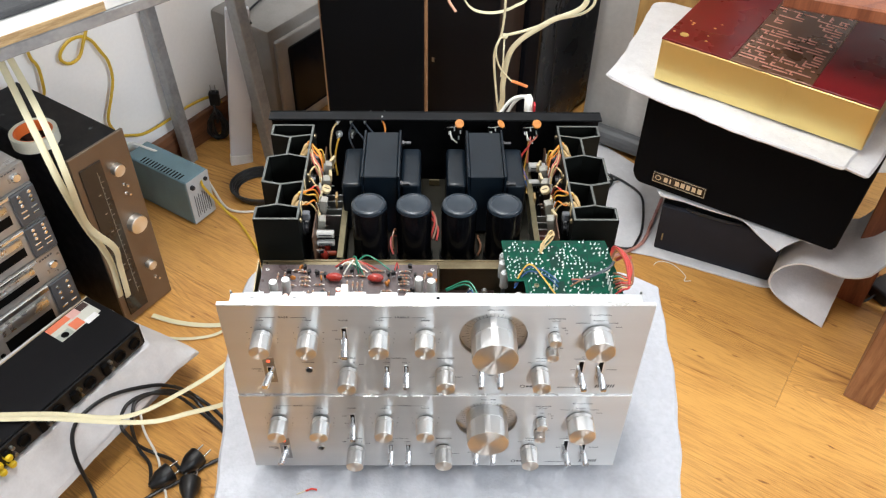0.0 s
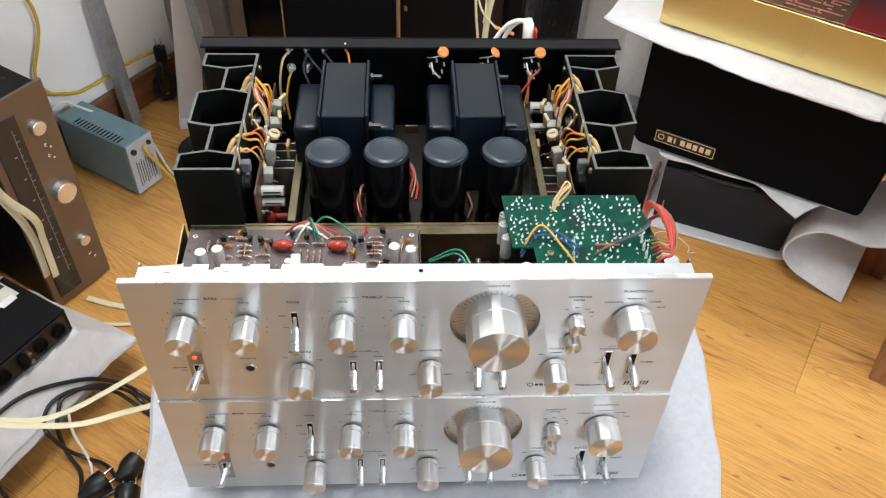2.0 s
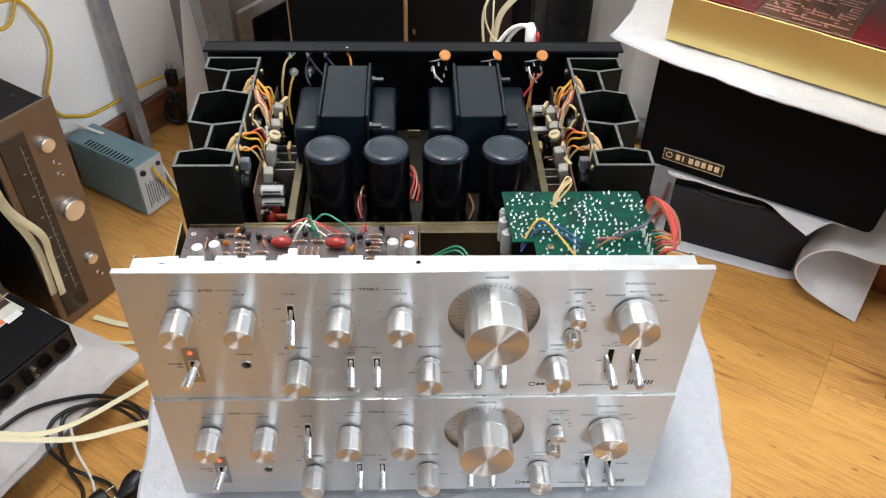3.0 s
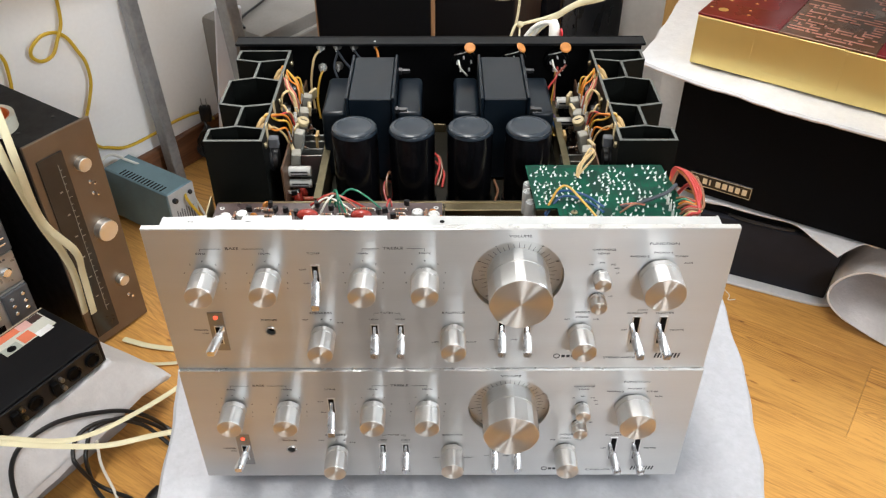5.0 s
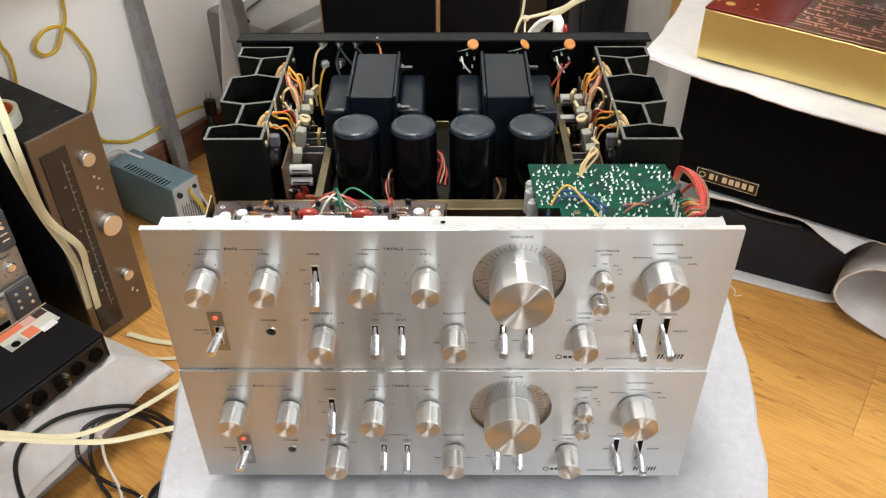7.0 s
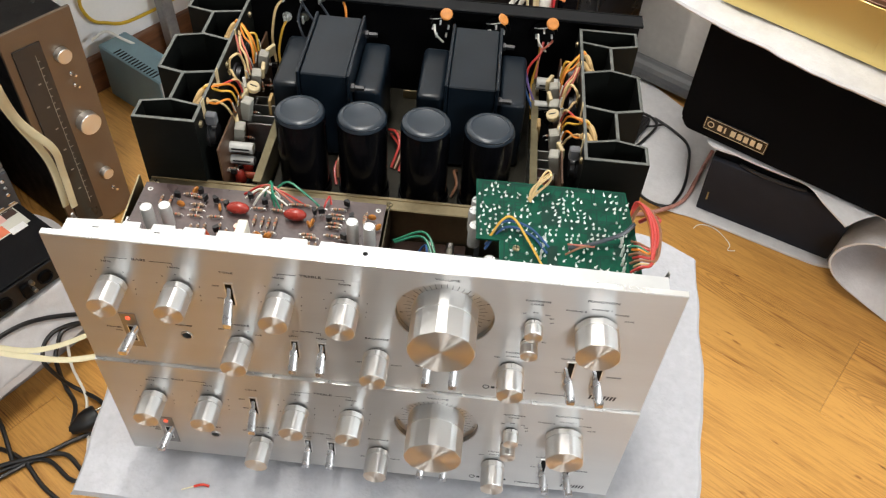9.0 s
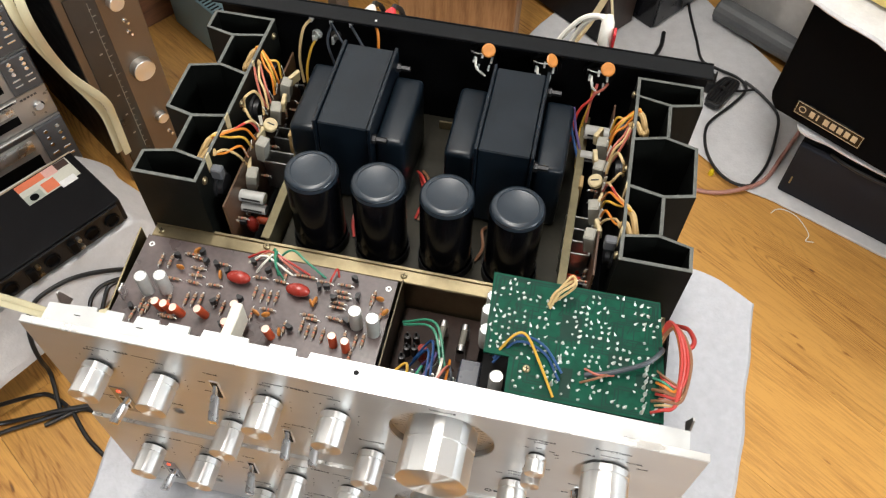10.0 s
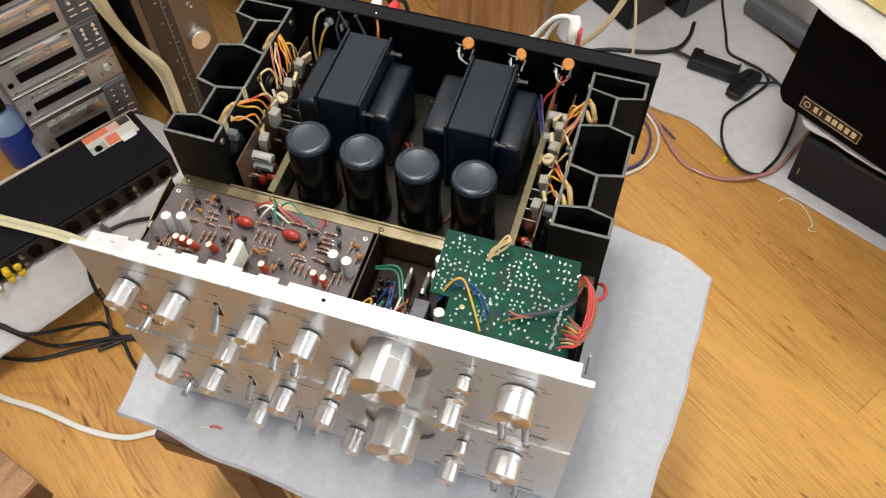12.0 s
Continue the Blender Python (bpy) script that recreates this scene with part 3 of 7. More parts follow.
foam_sheet("foam_sheet", [(0.062, -0.010), (0.13, -0.014), (0.20, -0.012), (0.25, -0.010), (0.29, -0.033), (0.333, -0.057), (0.338, -0.058), (0.350, -0.034), (0.372, -0.004), (0.40, 0.004), (0.425, 0.1), (0.40, 0.22), (0.10, 0.23), (0.055, 0.12)], 0.2045, 0.004, "thin white foam sheet between two stacked loudspeakers", "foam sheet", RIGHT,
           sag=lambda x, y: -0.10 * max(0.0, 0.0 - y), wavy=0.001, ripple=0.0006)

foam_sheet("foam_pad", [(-0.085, -0.037), (-0.079, -0.041), (-0.050, -0.052), (0.03, -0.066), (0.10, -0.074), (0.143, -0.083), (0.25, -0.089), (0.34, -0.093), (0.384, -0.094), (0.391, -0.090), (0.394, -0.080), (0.398, -0.045), (0.415, 0.05), (0.43, 0.15), (0.43, 0.31), (0.2, 0.33), (-0.03, 0.325), (-0.108, 0.31), (-0.110, 0.26), (-0.096, 0.14), (-0.085, 0.03), (-0.0845, -0.030)]  , 0.4585, 0.008, "white foam sheet hanging over the loudspeaker's edge", m=RIGHT, ripple=0.0035, seed=4.0,
           sag=lambda x, y: -0.06 * max(0.0, -0.03 - y) - 0.25 * max(0.0, x - 0.42), wavy=0.004)

foam_sheet("foam_sheet", [(0.20, -0.040), (0.30, -0.062), (0.392, -0.080), (0.424, -0.0865), (0.431, -0.085), (0.4335, -0.078), (0.441, -0.03), (0.452, 0.10), (0.447, 0.26), (0.20, 0.27), (0.02, 0.26), (0.02, 0.02)], 0.4495, 0.010, "white foam sheet lying on the loudspeaker under a second sheet", m=RIGHT, ripple=0.0008, seed=6.0, wavy=0.001)
gold = thing("gift_box", "gold-sided gift box with a dark red patterned lid", "box", RIGHT @ pose(0.004, -0.012, 0.4625, 0, 0, -4))
part("box_base", box(0, 0.401, 0, 0.33, 0, 0.086, 0.0015), GOLD, gold, "gold foil card sides")
part("lid_cover", box(-0.0006, 0.1345, -0.0006, 0.3306, 0.0866, 0.0905, 0.0006), RED, gold, "dark red lid with gold specks")
part("lid_cover", box(0.2845, 0.4016, -0.0006, 0.3306, 0.0866, 0.0905, 0.0006), RED, gold, "dark red lid")
BROWNLID = mat("bronze_brown_card", (0.115, 0.05, 0.022), 0.3, 0.3, 0.15, 20)
band = part("lid_band", box(0.1353, 0.2837, -0.0006, 0.3306, 0.0866, 0.0905, 0.0006), BROWNLID, gold, "brown band with a raised fret pattern")
part("flap", box(0.10, 0.245, -0.0016, -0.0004, 0.018, 0.0865, 0.0003), GOLD, gold)
FRET = mat("rose_gold_fret", (0.72, 0.38, 0.30), 0.35, 0.6)
frng = random.Random(11)
GRID = 0.0098
for j in range(29):
    i = frng.randrange(0, 2)
    while i < 14:
        n = frng.choice((1, 1, 2, 2, 3, 5))
        n = min(n, 14 - i)
        x, y = 0.1405 + GRID * i, 0.012 + 0.0109 * j
        hole = 13 < j < 19 and 3 < i + n / 2 < 11
        if n > 0 and not hole and frng.random() < 0.66:
            part("fret", box(x, x + GRID * n - 0.003, y, y + 0.0031, 0.0904, 0.0914), FRET, band)
            if frng.random() < 0.5:
                part("fret", box(x, x + 0.003, y + 0.0033, y + 0.0106, 0.0904, 0.0914), FRET, band)
        i += n + frng.choice((0, 1))
for k in range(9):
    d = part("gold_speck", turned([(0.0085 if k == 0 else frng.uniform(0.002, 0.0042), 0.0001), (0, 0.0001)], 16), GOLD, gold)
    d.location = (0.03 if k == 0 else frng.uniform(0.008, 0.075), 0.034 if k == 0 else frng.uniform(0.008, 0.12), 0.0905)

foam_sheet("foam_sheet", [(0.0, 1.155), (0.11, 1.075), (0.223, 0.992), (0.331, 0.965), (0.442, 0.872), (0.505, 0.848), (0.563, 0.825), (0.629, 0.795), (0.708, 0.760), (0.765, 0.745), (0.84, 0.76), (0.80, 0.95), (0.62, 1.10), (0.46, 1.28), (0.30, 1.45), (0.12, 1.36)], 0.008, 0.006, "thin white foam sheet spread on the floor", ripple=0.0012, seed=9.0)

# curled foam: a sheet that hangs out under the loudspeaker and rolls in
prof = smooth_path([(0.516, 0, 0.181), (0.498, 0, 0.164), (0.467, 0, 0.152), (0.428, 0, 0.151), (0.392, 0, 0.147), (0.362, 0, 0.126), (0.346, 0, 0.095), (0.349, 0, 0.064), (0.377, 0, 0.036), (0.420, 0, 0.020), (0.476, 0, 0.003)], 6)
bm = bmesh.new()
rows = []
for j in range(13):
    row = []
    f = j / 12
    for k, p in enumerate(prof):
        g = k / (len(prof) - 1)
        wing = max(0.0, 1 - g / 0.22)
        y = -0.010 + f * (0.20 - 0.09 * g)
        out = wing * (0.55 * min(y + 0.01, 0.035) - 0.30 * max(0.0, y - 0.03))
        lift = max(0.0, g - 0.55) / 0.45
        row.append((p.x + out + 0.004 * lift * f, y, p.z + 0.0025 * noise.noise((p.x * 14, j * 0.4, p.z * 14)) + 0.16 * wing * f * 0.2 + 0.85 * lift ** 2 * max(0.0, y + 0.01) + 0.035 * f * max(0.0, 1 - 2.2 * g)))
    rows.append(row)
vs = [[bm.verts.new(p) for p in row] for row in rows]
for a, b in zip(vs, vs[1:]):
    for k in range(len(a) - 1):
        bm.faces.new((a[k], a[k + 1], b[k + 1], b[k]))
bmesh.ops.recalc_face_normals(bm, faces=bm.faces)
bmesh.ops.solidify(bm, geom=list(bm.faces), thickness=0.004)
curl = link_bm("curled_foam", bm, LITFOAM, None, "", True)
curl.matrix_world = RIGHT
tagged(curl, "white foam sheet curling out from under the loudspeaker", "foam sheet")

desk = thing("desk", "red-brown veneered desk with a grained leg", "desk", Matrix.Translation((0.817, 0.453, 0)) @ Matrix.Rotation(radians(-38), 4, "Z"))
part("leg_panel", box(0, 0.06, 0, 0.285, 0, 0.679, 0.002), DESKWOOD, desk, "wood-grained desk leg")
part("back_panel", box(-0.108, -0.046, 0.262, 0.42, 0.0, 0.679, 0.002), REDBROWN, desk)
top = part("top", box(0, 0.9, 0, 0.42, 0.68, 0.705, 0.003), REDBROWN, desk)
top.matrix_parent_inverse = Matrix.Identity(4)
top.matrix_basis = desk.matrix_world.inverted() @ Matrix.Translation((0.585, 0.75, 0)) @ Matrix.Rotation(radians(-22), 4, "Z")

# Stands for an unidentified black object; the adaptor shape and lead are made up.
adaptor = thing("power_adaptor", "unidentified black object on the floor under the desk, shaped as an adaptor", "adaptor", pose(1.02, 0.735, 0, 0, 0, 28))
part("case", box(-0.045, 0.045, -0.03, 0.03, 0, 0.032, 0.006, 3), DARKPLASTIC, adaptor)
wire("lead", [(-0.044, 0, 0.016), (-0.07, 0.002, 0.008), (-0.085, 0.01, 0.0035), (-0.06, 0.045, 0.0035)], 0.003, BLACKCABLE, adaptor)

# ---- back: wooden loudspeaker, black cabinets, oven ----
tall = thing("tall_loudspeaker", "oak-veneered loudspeaker with a black cloth grille", "loudspeaker", pose(-0.012, 1.02, 0))
part("cabinet", box(-0.222, 0, 0.002, 0.12, 0, 0.72, 0.002), SPKWOOD, tall)
part("grille", box(-0.217, -0.007, -0.014, 0, 0.235, 0.70, 0.004, 2), CLOTH, tall, "black cloth grille")

B53 = radians(53)
slim = thing("black_loudspeaker", "slim black loudspeaker with brown sides", "loudspeaker", Matrix.Translation((0.152, 1.189, 0.009)) @ Matrix.Rotation(B53, 4, "Z"))
part("cabinet", box(0.006, 0.11, 0.0, 0.22, 0, 0.50, 0.002), wood("dark_walnut_veneer", (0.020, 0.011, 0.008), (0.045, 0.024, 0.016), 1.0, 0.4, 2, 8), slim)
part("front", box(0.0, 0.0055, 0.001, 0.219, 0.001, 0.499, 0.002), RACKBLACK, slim)
part("nameplate", box(-0.0008, 0.0, 0.185, 0.193, 0.235, 0.247), STEEL, slim)

GLOSSY = mat("glossy_black", (0.007, 0.007, 0.009), 0.16, 0.0, 0.15, 20)
glossy = thing("black_cabinet", "tall satin black cabinet on the floor", "cabinet", Matrix.Translation((0.26, 1.26, 0.009)) @ Matrix.Rotation(B53, 4, "Z"))
part("body", box(0.0, 0.36, 0.0, 0.34, 0.0, 0.62, 0.004, 2), GLOSSY, glossy)
# Right side painted lighter than the body, as though lit from there.
part("side_panel", box(0.004, 0.356, -0.003, -0.0002, 0.004, 0.616, 0.001), mat("lit_satin_black", (0.018, 0.019, 0.022), 0.3, 0.0, 0.15, 20), glossy)

oven = thing("microwave_oven", "grey microwave oven with a black window", "microwave", Matrix.Translation((-0.425, 1.243, 0.0)) @ Matrix.Rotation(radians(55), 4, "Z"))
OVENGREY = mat("warm_grey_enamel", (0.24, 0.22, 0.20), 0.4, 0.1, 0.2, 14)
part("body", box(0.045, 0.46, 0.002, 0.30, 0.02, 0.335, 0.012, 2), OVENGREY, oven, "scuffed grey enamelled body", True)
part("door_frame", box(0.055, 0.33, -0.012, 0.001, 0.05, 0.305, 0.006, 2), OVENGREY, oven)
part("window", box(0.092, 0.315, -0.018, -0.0125, 0.075, 0.275, 0.006, 2), mat("oven_glass", (0.004, 0.004, 0.005), 0.16, spec=0.2), oven, "black glass window")
for x in (0.065, 0.42):
    part("foot", box(x, x + 0.03, 0.02, 0.05, 0, 0.02, 0.002), DARKPLASTIC, oven)
wire("power_cord", [(0.30, 0.20, 0.338), (0.20, 0.14, 0.341), (0.08, 0.10, 0.341), (0.05, 0.06, 0.338)], 0.003, BLACKCABLE, oven)

board = thing("white_board", "white coated board leaning in the corner", "board", Matrix.Translation((-0.524, 1.186, 0)) @ Matrix.Rotation(radians(18), 4, "Z") @ pose(0, 0, 0, -2, 7.5, 0))
part("sheet", box(0, 0.055, 0, 0.018, 0.03, 0.43, 0.002), mat("white_laminate", (0.72, 0.72, 0.76), 0.4, 0.0, 0.05, 10), board)
part("end_cap", box(-0.001, 0.056, -0.001, 0.019, 0, 0.0295, 0.002), mat("bright_white", (0.85, 0.85, 0.85), 0.5), board)

# ---- left: tuner, converter, hi-fi stack, rack unit ----
tuner = thing("tuner", "bronze-faced tuner standing on its side", "tuner", Matrix.Translation((-0.650, 0.636, 0)) @ Matrix.Rotation(radians(56), 4, "Z"))
part("faceplate", box(0, 0.124, -0.006, 0, 0.004, 0.437, 0.0012), BRONZE, tuner, "bronze anodised faceplate")
part("cover", box(0.004, 0.119, 0.001, 0.30, 0.008, 0.431, 0.002), RACKBLACK, tuner, "black steel cover")
dialp = part("dial_window", box(0.013, 0.060, -0.0085, -0.0062, 0.024, 0.405, 0.001), DIALGLASS, tuner, "long smoked dial window")
SCALE = mat("dial_print", (0.26, 0.24, 0.20), 0.5)
part("scale_line", box(0.0455, 0.0463, -0.0089, -0.0084, 0.07, 0.385), SCALE, dialp)
for k in range(23):
    w = 0.006 if k % 3 == 0 else 0.003
    part("scale_mark", box(0.0465, 0.0465 + w, -0.0089, -0.0084, 0.08 + 0.0133 * k, 0.0812 + 0.0133 * k), SCALE, dialp)
for k in range(6):
    part("scale_mark", box(0.034, 0.039, -0.0089, -0.0084, 0.11 + 0.045 * k, 0.1125 + 0.045 * k), SCALE, dialp)
for name, x, z, r, length in (("knob", 0.086, 0.3665, 0.0125, 0.012), ("tuning_knob", 0.089, 0.230, 0.0195, 0.015), ("knob", 0.091, 0.113, 0.0105, 0.012)):
    k = part(name, turned([(r * 1.02, 0), (r * 1.02, 0.002), (r, 0.003), (r, length - 0.001), (r - 0.001, length), (r * 0.6, length - 0.0005), (0, length - 0.0005)], 32), SPUN, tuner, "turned aluminium knob", True)
    k.location, k.rotation_euler = (x, -0.006, z), (radians(90), 0, 0)
for x, z in ((0.091, 0.327), (0.091, 0.305), (0.096, 0.071)):
    k = part("toggle", turned([(0.0035, 0), (0.0035, 0.002), (0.0018, 0.0022), (0.0024, 0.015), (0, 0.0155)], 14), CHROME, tuner, "", True)
    k.location, k.rotation_euler = (x, -0.006, z), (radians(80), 0, 0)
for x, y in ((0.03, 0.05), (0.095, 0.05), (0.095, 0.22), (0.03, 0.22)):
    s = part("cover_screw", turned([(0.004, 0), (0.003, 0.0015), (0, 0.0018)], 12), DARKPLASTIC, tuner, "", True)
    s.location = (x, y, 0.431)

tape = thing("tape_roll", "roll of cream masking tape with an orange core", "tape", pose(-0.723, 0.702, 0.4315))
part("roll", turned([(0.0345, 0), (0.0415, 0), (0.0415, 0.023), (0.0345, 0.023), (0.0345, 0)], 40), mat("masking_tape", (0.72, 0.70, 0.58), 0.6), tape, "", True)
part("core", turned([(0.0322, 0.0005), (0.0343, 0.0005), (0.0343, 0.0225), (0.0322, 0.0225), (0.0322, 0.0005)], 40), mat("orange_card_core", (0.75, 0.16, 0.03), 0.5), tape, "orange card core", True)

conv = thing("power_converter", "blue-grey vented step-down converter box", "transformer", Matrix.Translation((-0.566, 0.948, 0)) @ Matrix.Rotation(radians(57), 4, "Z"))
part("case", box(0, 0.07, 0.0025, 0.20, 0.006, 0.132, 0.003), BLUEPAINT, conv, "blue-grey painted steel case")
plate = part("end_plate", box(0.001, 0.069, 0, 0.002, 0.007, 0.131, 0.0005), mat("pale_grey_plate", (0.42, 0.44, 0.45), 0.45), conv, "pale grey printed end plate")
for k in range(14):
    part("vent_slot", box(0.003, 0.022, 0.025 + 0.0095 * k, 0.029 + 0.0095 * k, 0.1312, 0.1324), BLACK, conv)
for k in range(8):
    part("print_bar", box(0.014 + 0.006 * k, 0.0165 + 0.006 * k, -0.0004, 0.0, 0.02 + 0.004 * (k % 3), 0.085 - 0.006 * (k % 2)), GREYPLASTIC, plate)
k = part("fuse_holder", turned([(0.006, 0), (0.006, 0.006), (0.004, 0.008), (0, 0.008)], 16), DARKPLASTIC, conv, "", True)
k.location, k.rotation_euler = (0.014, 0, 0.112), (radians(90), 0, 0)
k = part("cord_grommet", turned([(0.005, 0), (0.005, 0.004), (0.003, 0.006), (0, 0.006)], 16), DARKPLASTIC, conv, "", True)
k.location, k.rotation_euler = (0.056, 0, 0.112), (radians(90), 0, 0)

R58 = radians(58.5)
rack = thing("rack_mixer", "black rack unit with a connector strip along its edge", "audio unit", Matrix.Translation((-0.526, 0.456, 0.156)) @ Matrix.Rotation(R58, 4, "Z"))
part("case", box(-0.482, 0, 0.004, 0.138, 0, 0.048, 0.0015), RACKBLACK, rack, "black powder-coated steel case")
part("trim", box(-0.482, 0, 0.1385, 0.1412, 0.03, 0.0475, 0.0006), mat("tan_edge_strip", (0.45, 0.36, 0.25), 0.5), rack, "tan edge strip")
strip = part("connector_strip", box(-0.475, -0.008, 0.0, 0.0038, 0.004, 0.044, 0.0006), DARKPLASTIC, rack)
for k in range(13):
    x = -0.025 - 0.034 * k
    if k in (2, 4, 6, 8):
        part("dip_block", box(x - 0.006, x + 0.006, -0.008, 0.0002, 0.012, 0.036, 0.001), BLACK, strip)
        for s in (-1, 1):
            j = part("phono_socket", turned([(0.0035, 0), (0.0035, 0.007), (0.002, 0.0072), (0.002, 0.003), (0, 0.003)], 12), BRASS if k == 4 else STEEL, strip, "", True)
            j.location, j.rotation_euler = (x + 0.012, 0.0, 0.024 + s * 0.008), (radians(90), 0, 0)
    else:
        j = part("connector_ring", turned([(0.012, 0), (0.012, 0.004), (0.010, 0.005), (0.009, 0.002), (0, 0.002)], 20), BLACK, strip, "", True)
        j.location, j.rotation_euler = (x, 0.0, 0.024), (radians(90), 0, 0)
for k in range(4):
    p = part("yellow_plug", turned([(0.0065, 0), (0.0065, 0.008), (0.005, 0.010), (0.004, 0.016), (0, 0.016)], 16), mat("yellow_plastic", (0.75, 0.55, 0.02), 0.35), rack, "bright yellow plug", True)
    p.location, p.rotation_euler = (-0.375 - 0.016 * (k % 2), -0.0006, 0.016 + 0.017 * (k // 2)), (radians(90), 0, 0)
sticker = thing("sticker", "orange and white warning sticker on the rack unit", "sticker", Matrix.Translation((-0.526, 0.456, 0.2042)) @ Matrix.Rotation(R58, 4, "Z"))
part("paper", box(-0.10, -0.012, 0.088, 0.134, 0, 0.0004), mat("pale_sticker_paper", (0.62, 0.62, 0.55), 0.5), sticker)
for x0, x1, y0, y1, mname, col in ((-0.10, -0.055, 0.119, 0.134, "sticker_orange", (0.75, 0.20, 0.10)), (-0.055, -0.034, 0.116, 0.134, "sticker_pink", (0.72, 0.42, 0.38)), (-0.034, -0.014, 0.118, 0.133, "sticker_dark", (0.06, 0.035, 0.03)), (-0.10, -0.072, 0.0885, 0.106, "sticker_grey", (0.40, 0.43, 0.38)), (-0.068, -0.046, 0.090, 0.112, "sticker_orange", (0.75, 0.20, 0.10)), (-0.046, -0.020, 0.082, 0.096, "sticker_white", (0.82, 0.82, 0.82))):
    part("print_block", box(x0, x1, y0, y1, 0.0004, 0.0007), mat(mname, col, 0.5), sticker)
e = part("emblem", turned([(0.007, 0.0008), (0, 0.0008)], 20), BLACK, sticker)
e.location = (-0.086, 0.097, 0)

FB = Matrix.Translation((-0.526, 0.456, 0)) @ Matrix.Rotation(R58, 4, "Z")
foam_sheet("foam_sheet", [(-0.56, -0.056), (-0.404, -0.053), (-0.23, -0.048), (-0.05, -0.042), (0.055, -0.037), (0.078, -0.028), (0.072, 0.03), (0.05, 0.12), (0.02, 0.19), (-0.3, 0.20), (-0.56, 0.19)], 0.1535, 0.012, "white foam sheet draped under the rack unit", "foam sheet", FB,
           lambda x, y: -0.08 * min(1.0, max(0.0, (-0.004 - y) / 0.046)) ** 0.9 * (1 if x < 0 else max(0.0, 1 - x * 13)) - 1.05 * max(0.0, x - 0.004), 0.002, 2.0, 40, 0.002)
under = link_bm("foam_block", box(-0.53, 0.0, 0.004, 0.165, 0, 0.139, 0.006, 2), FOAM)
under.matrix_world = FB
tagged(under, "white foam block under the foam sheet and rack unit", "foam block")

for x in (-0.298, -0.316):
    for dz in (0.026, 0.008):
        k = part("phono_cap", turned([(0.0062, 0), (0.0062, 0.010), (0.005, 0.0125), (0, 0.013)], 20), mat("yellow_vinyl", (0.80, 0.56, 0.02), 0.4), strip, "yellow vinyl socket cap", True)
        k.location, k.rotation_euler = (x, -0.001, dz), (radians(90), 0, 0)
k = part("phono_plug", turned([(0.005, 0), (0.005, 0.012), (0.0035, 0.014), (0.003, 0.022), (0, 0.022)], 16), STEEL, strip, "", True)
k.location, k.rotation_euler = (-0.337, -0.001, 0.010), (radians(90), 0, 0)

STK = Matrix.Translation((-0.712, 0.617, 0)) @ Matrix.Rotation(radians(57), 4, "Z")
plinth = link_bm("foam_block", box(-0.20, 0.0, 0.01, 0.26, 0, 0.069, 0.008, 3), FOAM)
plinth.matrix_world = STK
tagged(plinth, "white foam block under the hi-fi stack", "foam block")
UNITS = [(0.070, 0.118, "deck"), (0.188, 0.066, "plain"), (0.254, 0.076, "deck"), (0.330, 0.078, "deck"), (0.408, 0.045, "plain")]
for z0, h, kind in UNITS:
    u = thing("hifi_unit", "champagne silver mini hi-fi unit with dark button panel" if kind == "deck" else "champagne silver mini hi-fi unit with a long tray", "hi-fi unit", STK @ pose(0, 0, z0), group="hi-fi stack")
    part("case", box(-0.188, -0.002, 0.012, 0.24, 0.0005, h - 0.001, 0.002), SILVERPLASTIC, u)
    fac = part("fascia", box(-0.19, 0, 0.0, 0.0118, 0.0008, h - 0.0012, 0.003, 2), SILVERPLASTIC, u, "champagne silver fascia", True)
    part("tray_lip", box(-0.165, -0.062, -0.006, 0.0, h * 0.64, h * 0.82, 0.002, 2), EDGE, fac, "", True)
    part("slot", box(-0.165, -0.060, -0.0012, 0.0002, h * 0.24, h * 0.50, 0.0004), BLACK, fac)
    part("top_ridge", box(-0.19, -0.05, -0.004, 0.0, h * 0.88, h - 0.0014, 0.0015), CHROME, fac)
    jk = part("jack", turned([(0.005, 0), (0.005, 0.002), (0.003, 0.0022), (0.003, 0.0005), (0, 0.0005)], 14), BLACK, fac, "", True)
    jk.location, jk.rotation_euler = (-0.18, 0, h * 0.3), (radians(90), 0, 0)
    if kind == "deck":
        bp = part("button_panel", box(-0.050, -0.001, -0.006, 0.0, 0.004, h - 0.003, 0.002), GREYPLASTIC, u, "slate grey button panel")
        for a in range(2):
            for b in range(5):
                if b < 3 and h > 0.06:
                    bt = part("button", turned([(0.004, 0), (0.004, 0.002), (0.003, 0.003), (0, 0.003)], 12), CHROME, bp, "", True)
                    bt.location, bt.rotation_euler = (-0.036 + 0.021 * a, -0.006, h * (0.86 - 0.13 * b)), (radians(90), 0, 0)
                else:
                    part("button", box(-0.043 + 0.021 * a, -0.030 + 0.021 * a, -0.008, -0.006, h * (0.86 - 0.15 * b), h * (0.90 - 0.15 * b), 0.0005), CHROME, bp)
    else:
        dk = part("jog_dial", turned([(0.009, 0), (0.009, 0.004), (0.007, 0.006), (0, 0.006)], 20), CHROME, u, "", True)
        dk.location, dk.rotation_euler = (-0.024, 0, h * 0.5), (radians(90), 0, 0)
        for b in range(5):
            part("button", box(-0.046 + 0.006 * b, -0.042 + 0.006 * b, -0.001, 0.0, h * 0.82, h * 0.87), GREYPLASTIC, u)

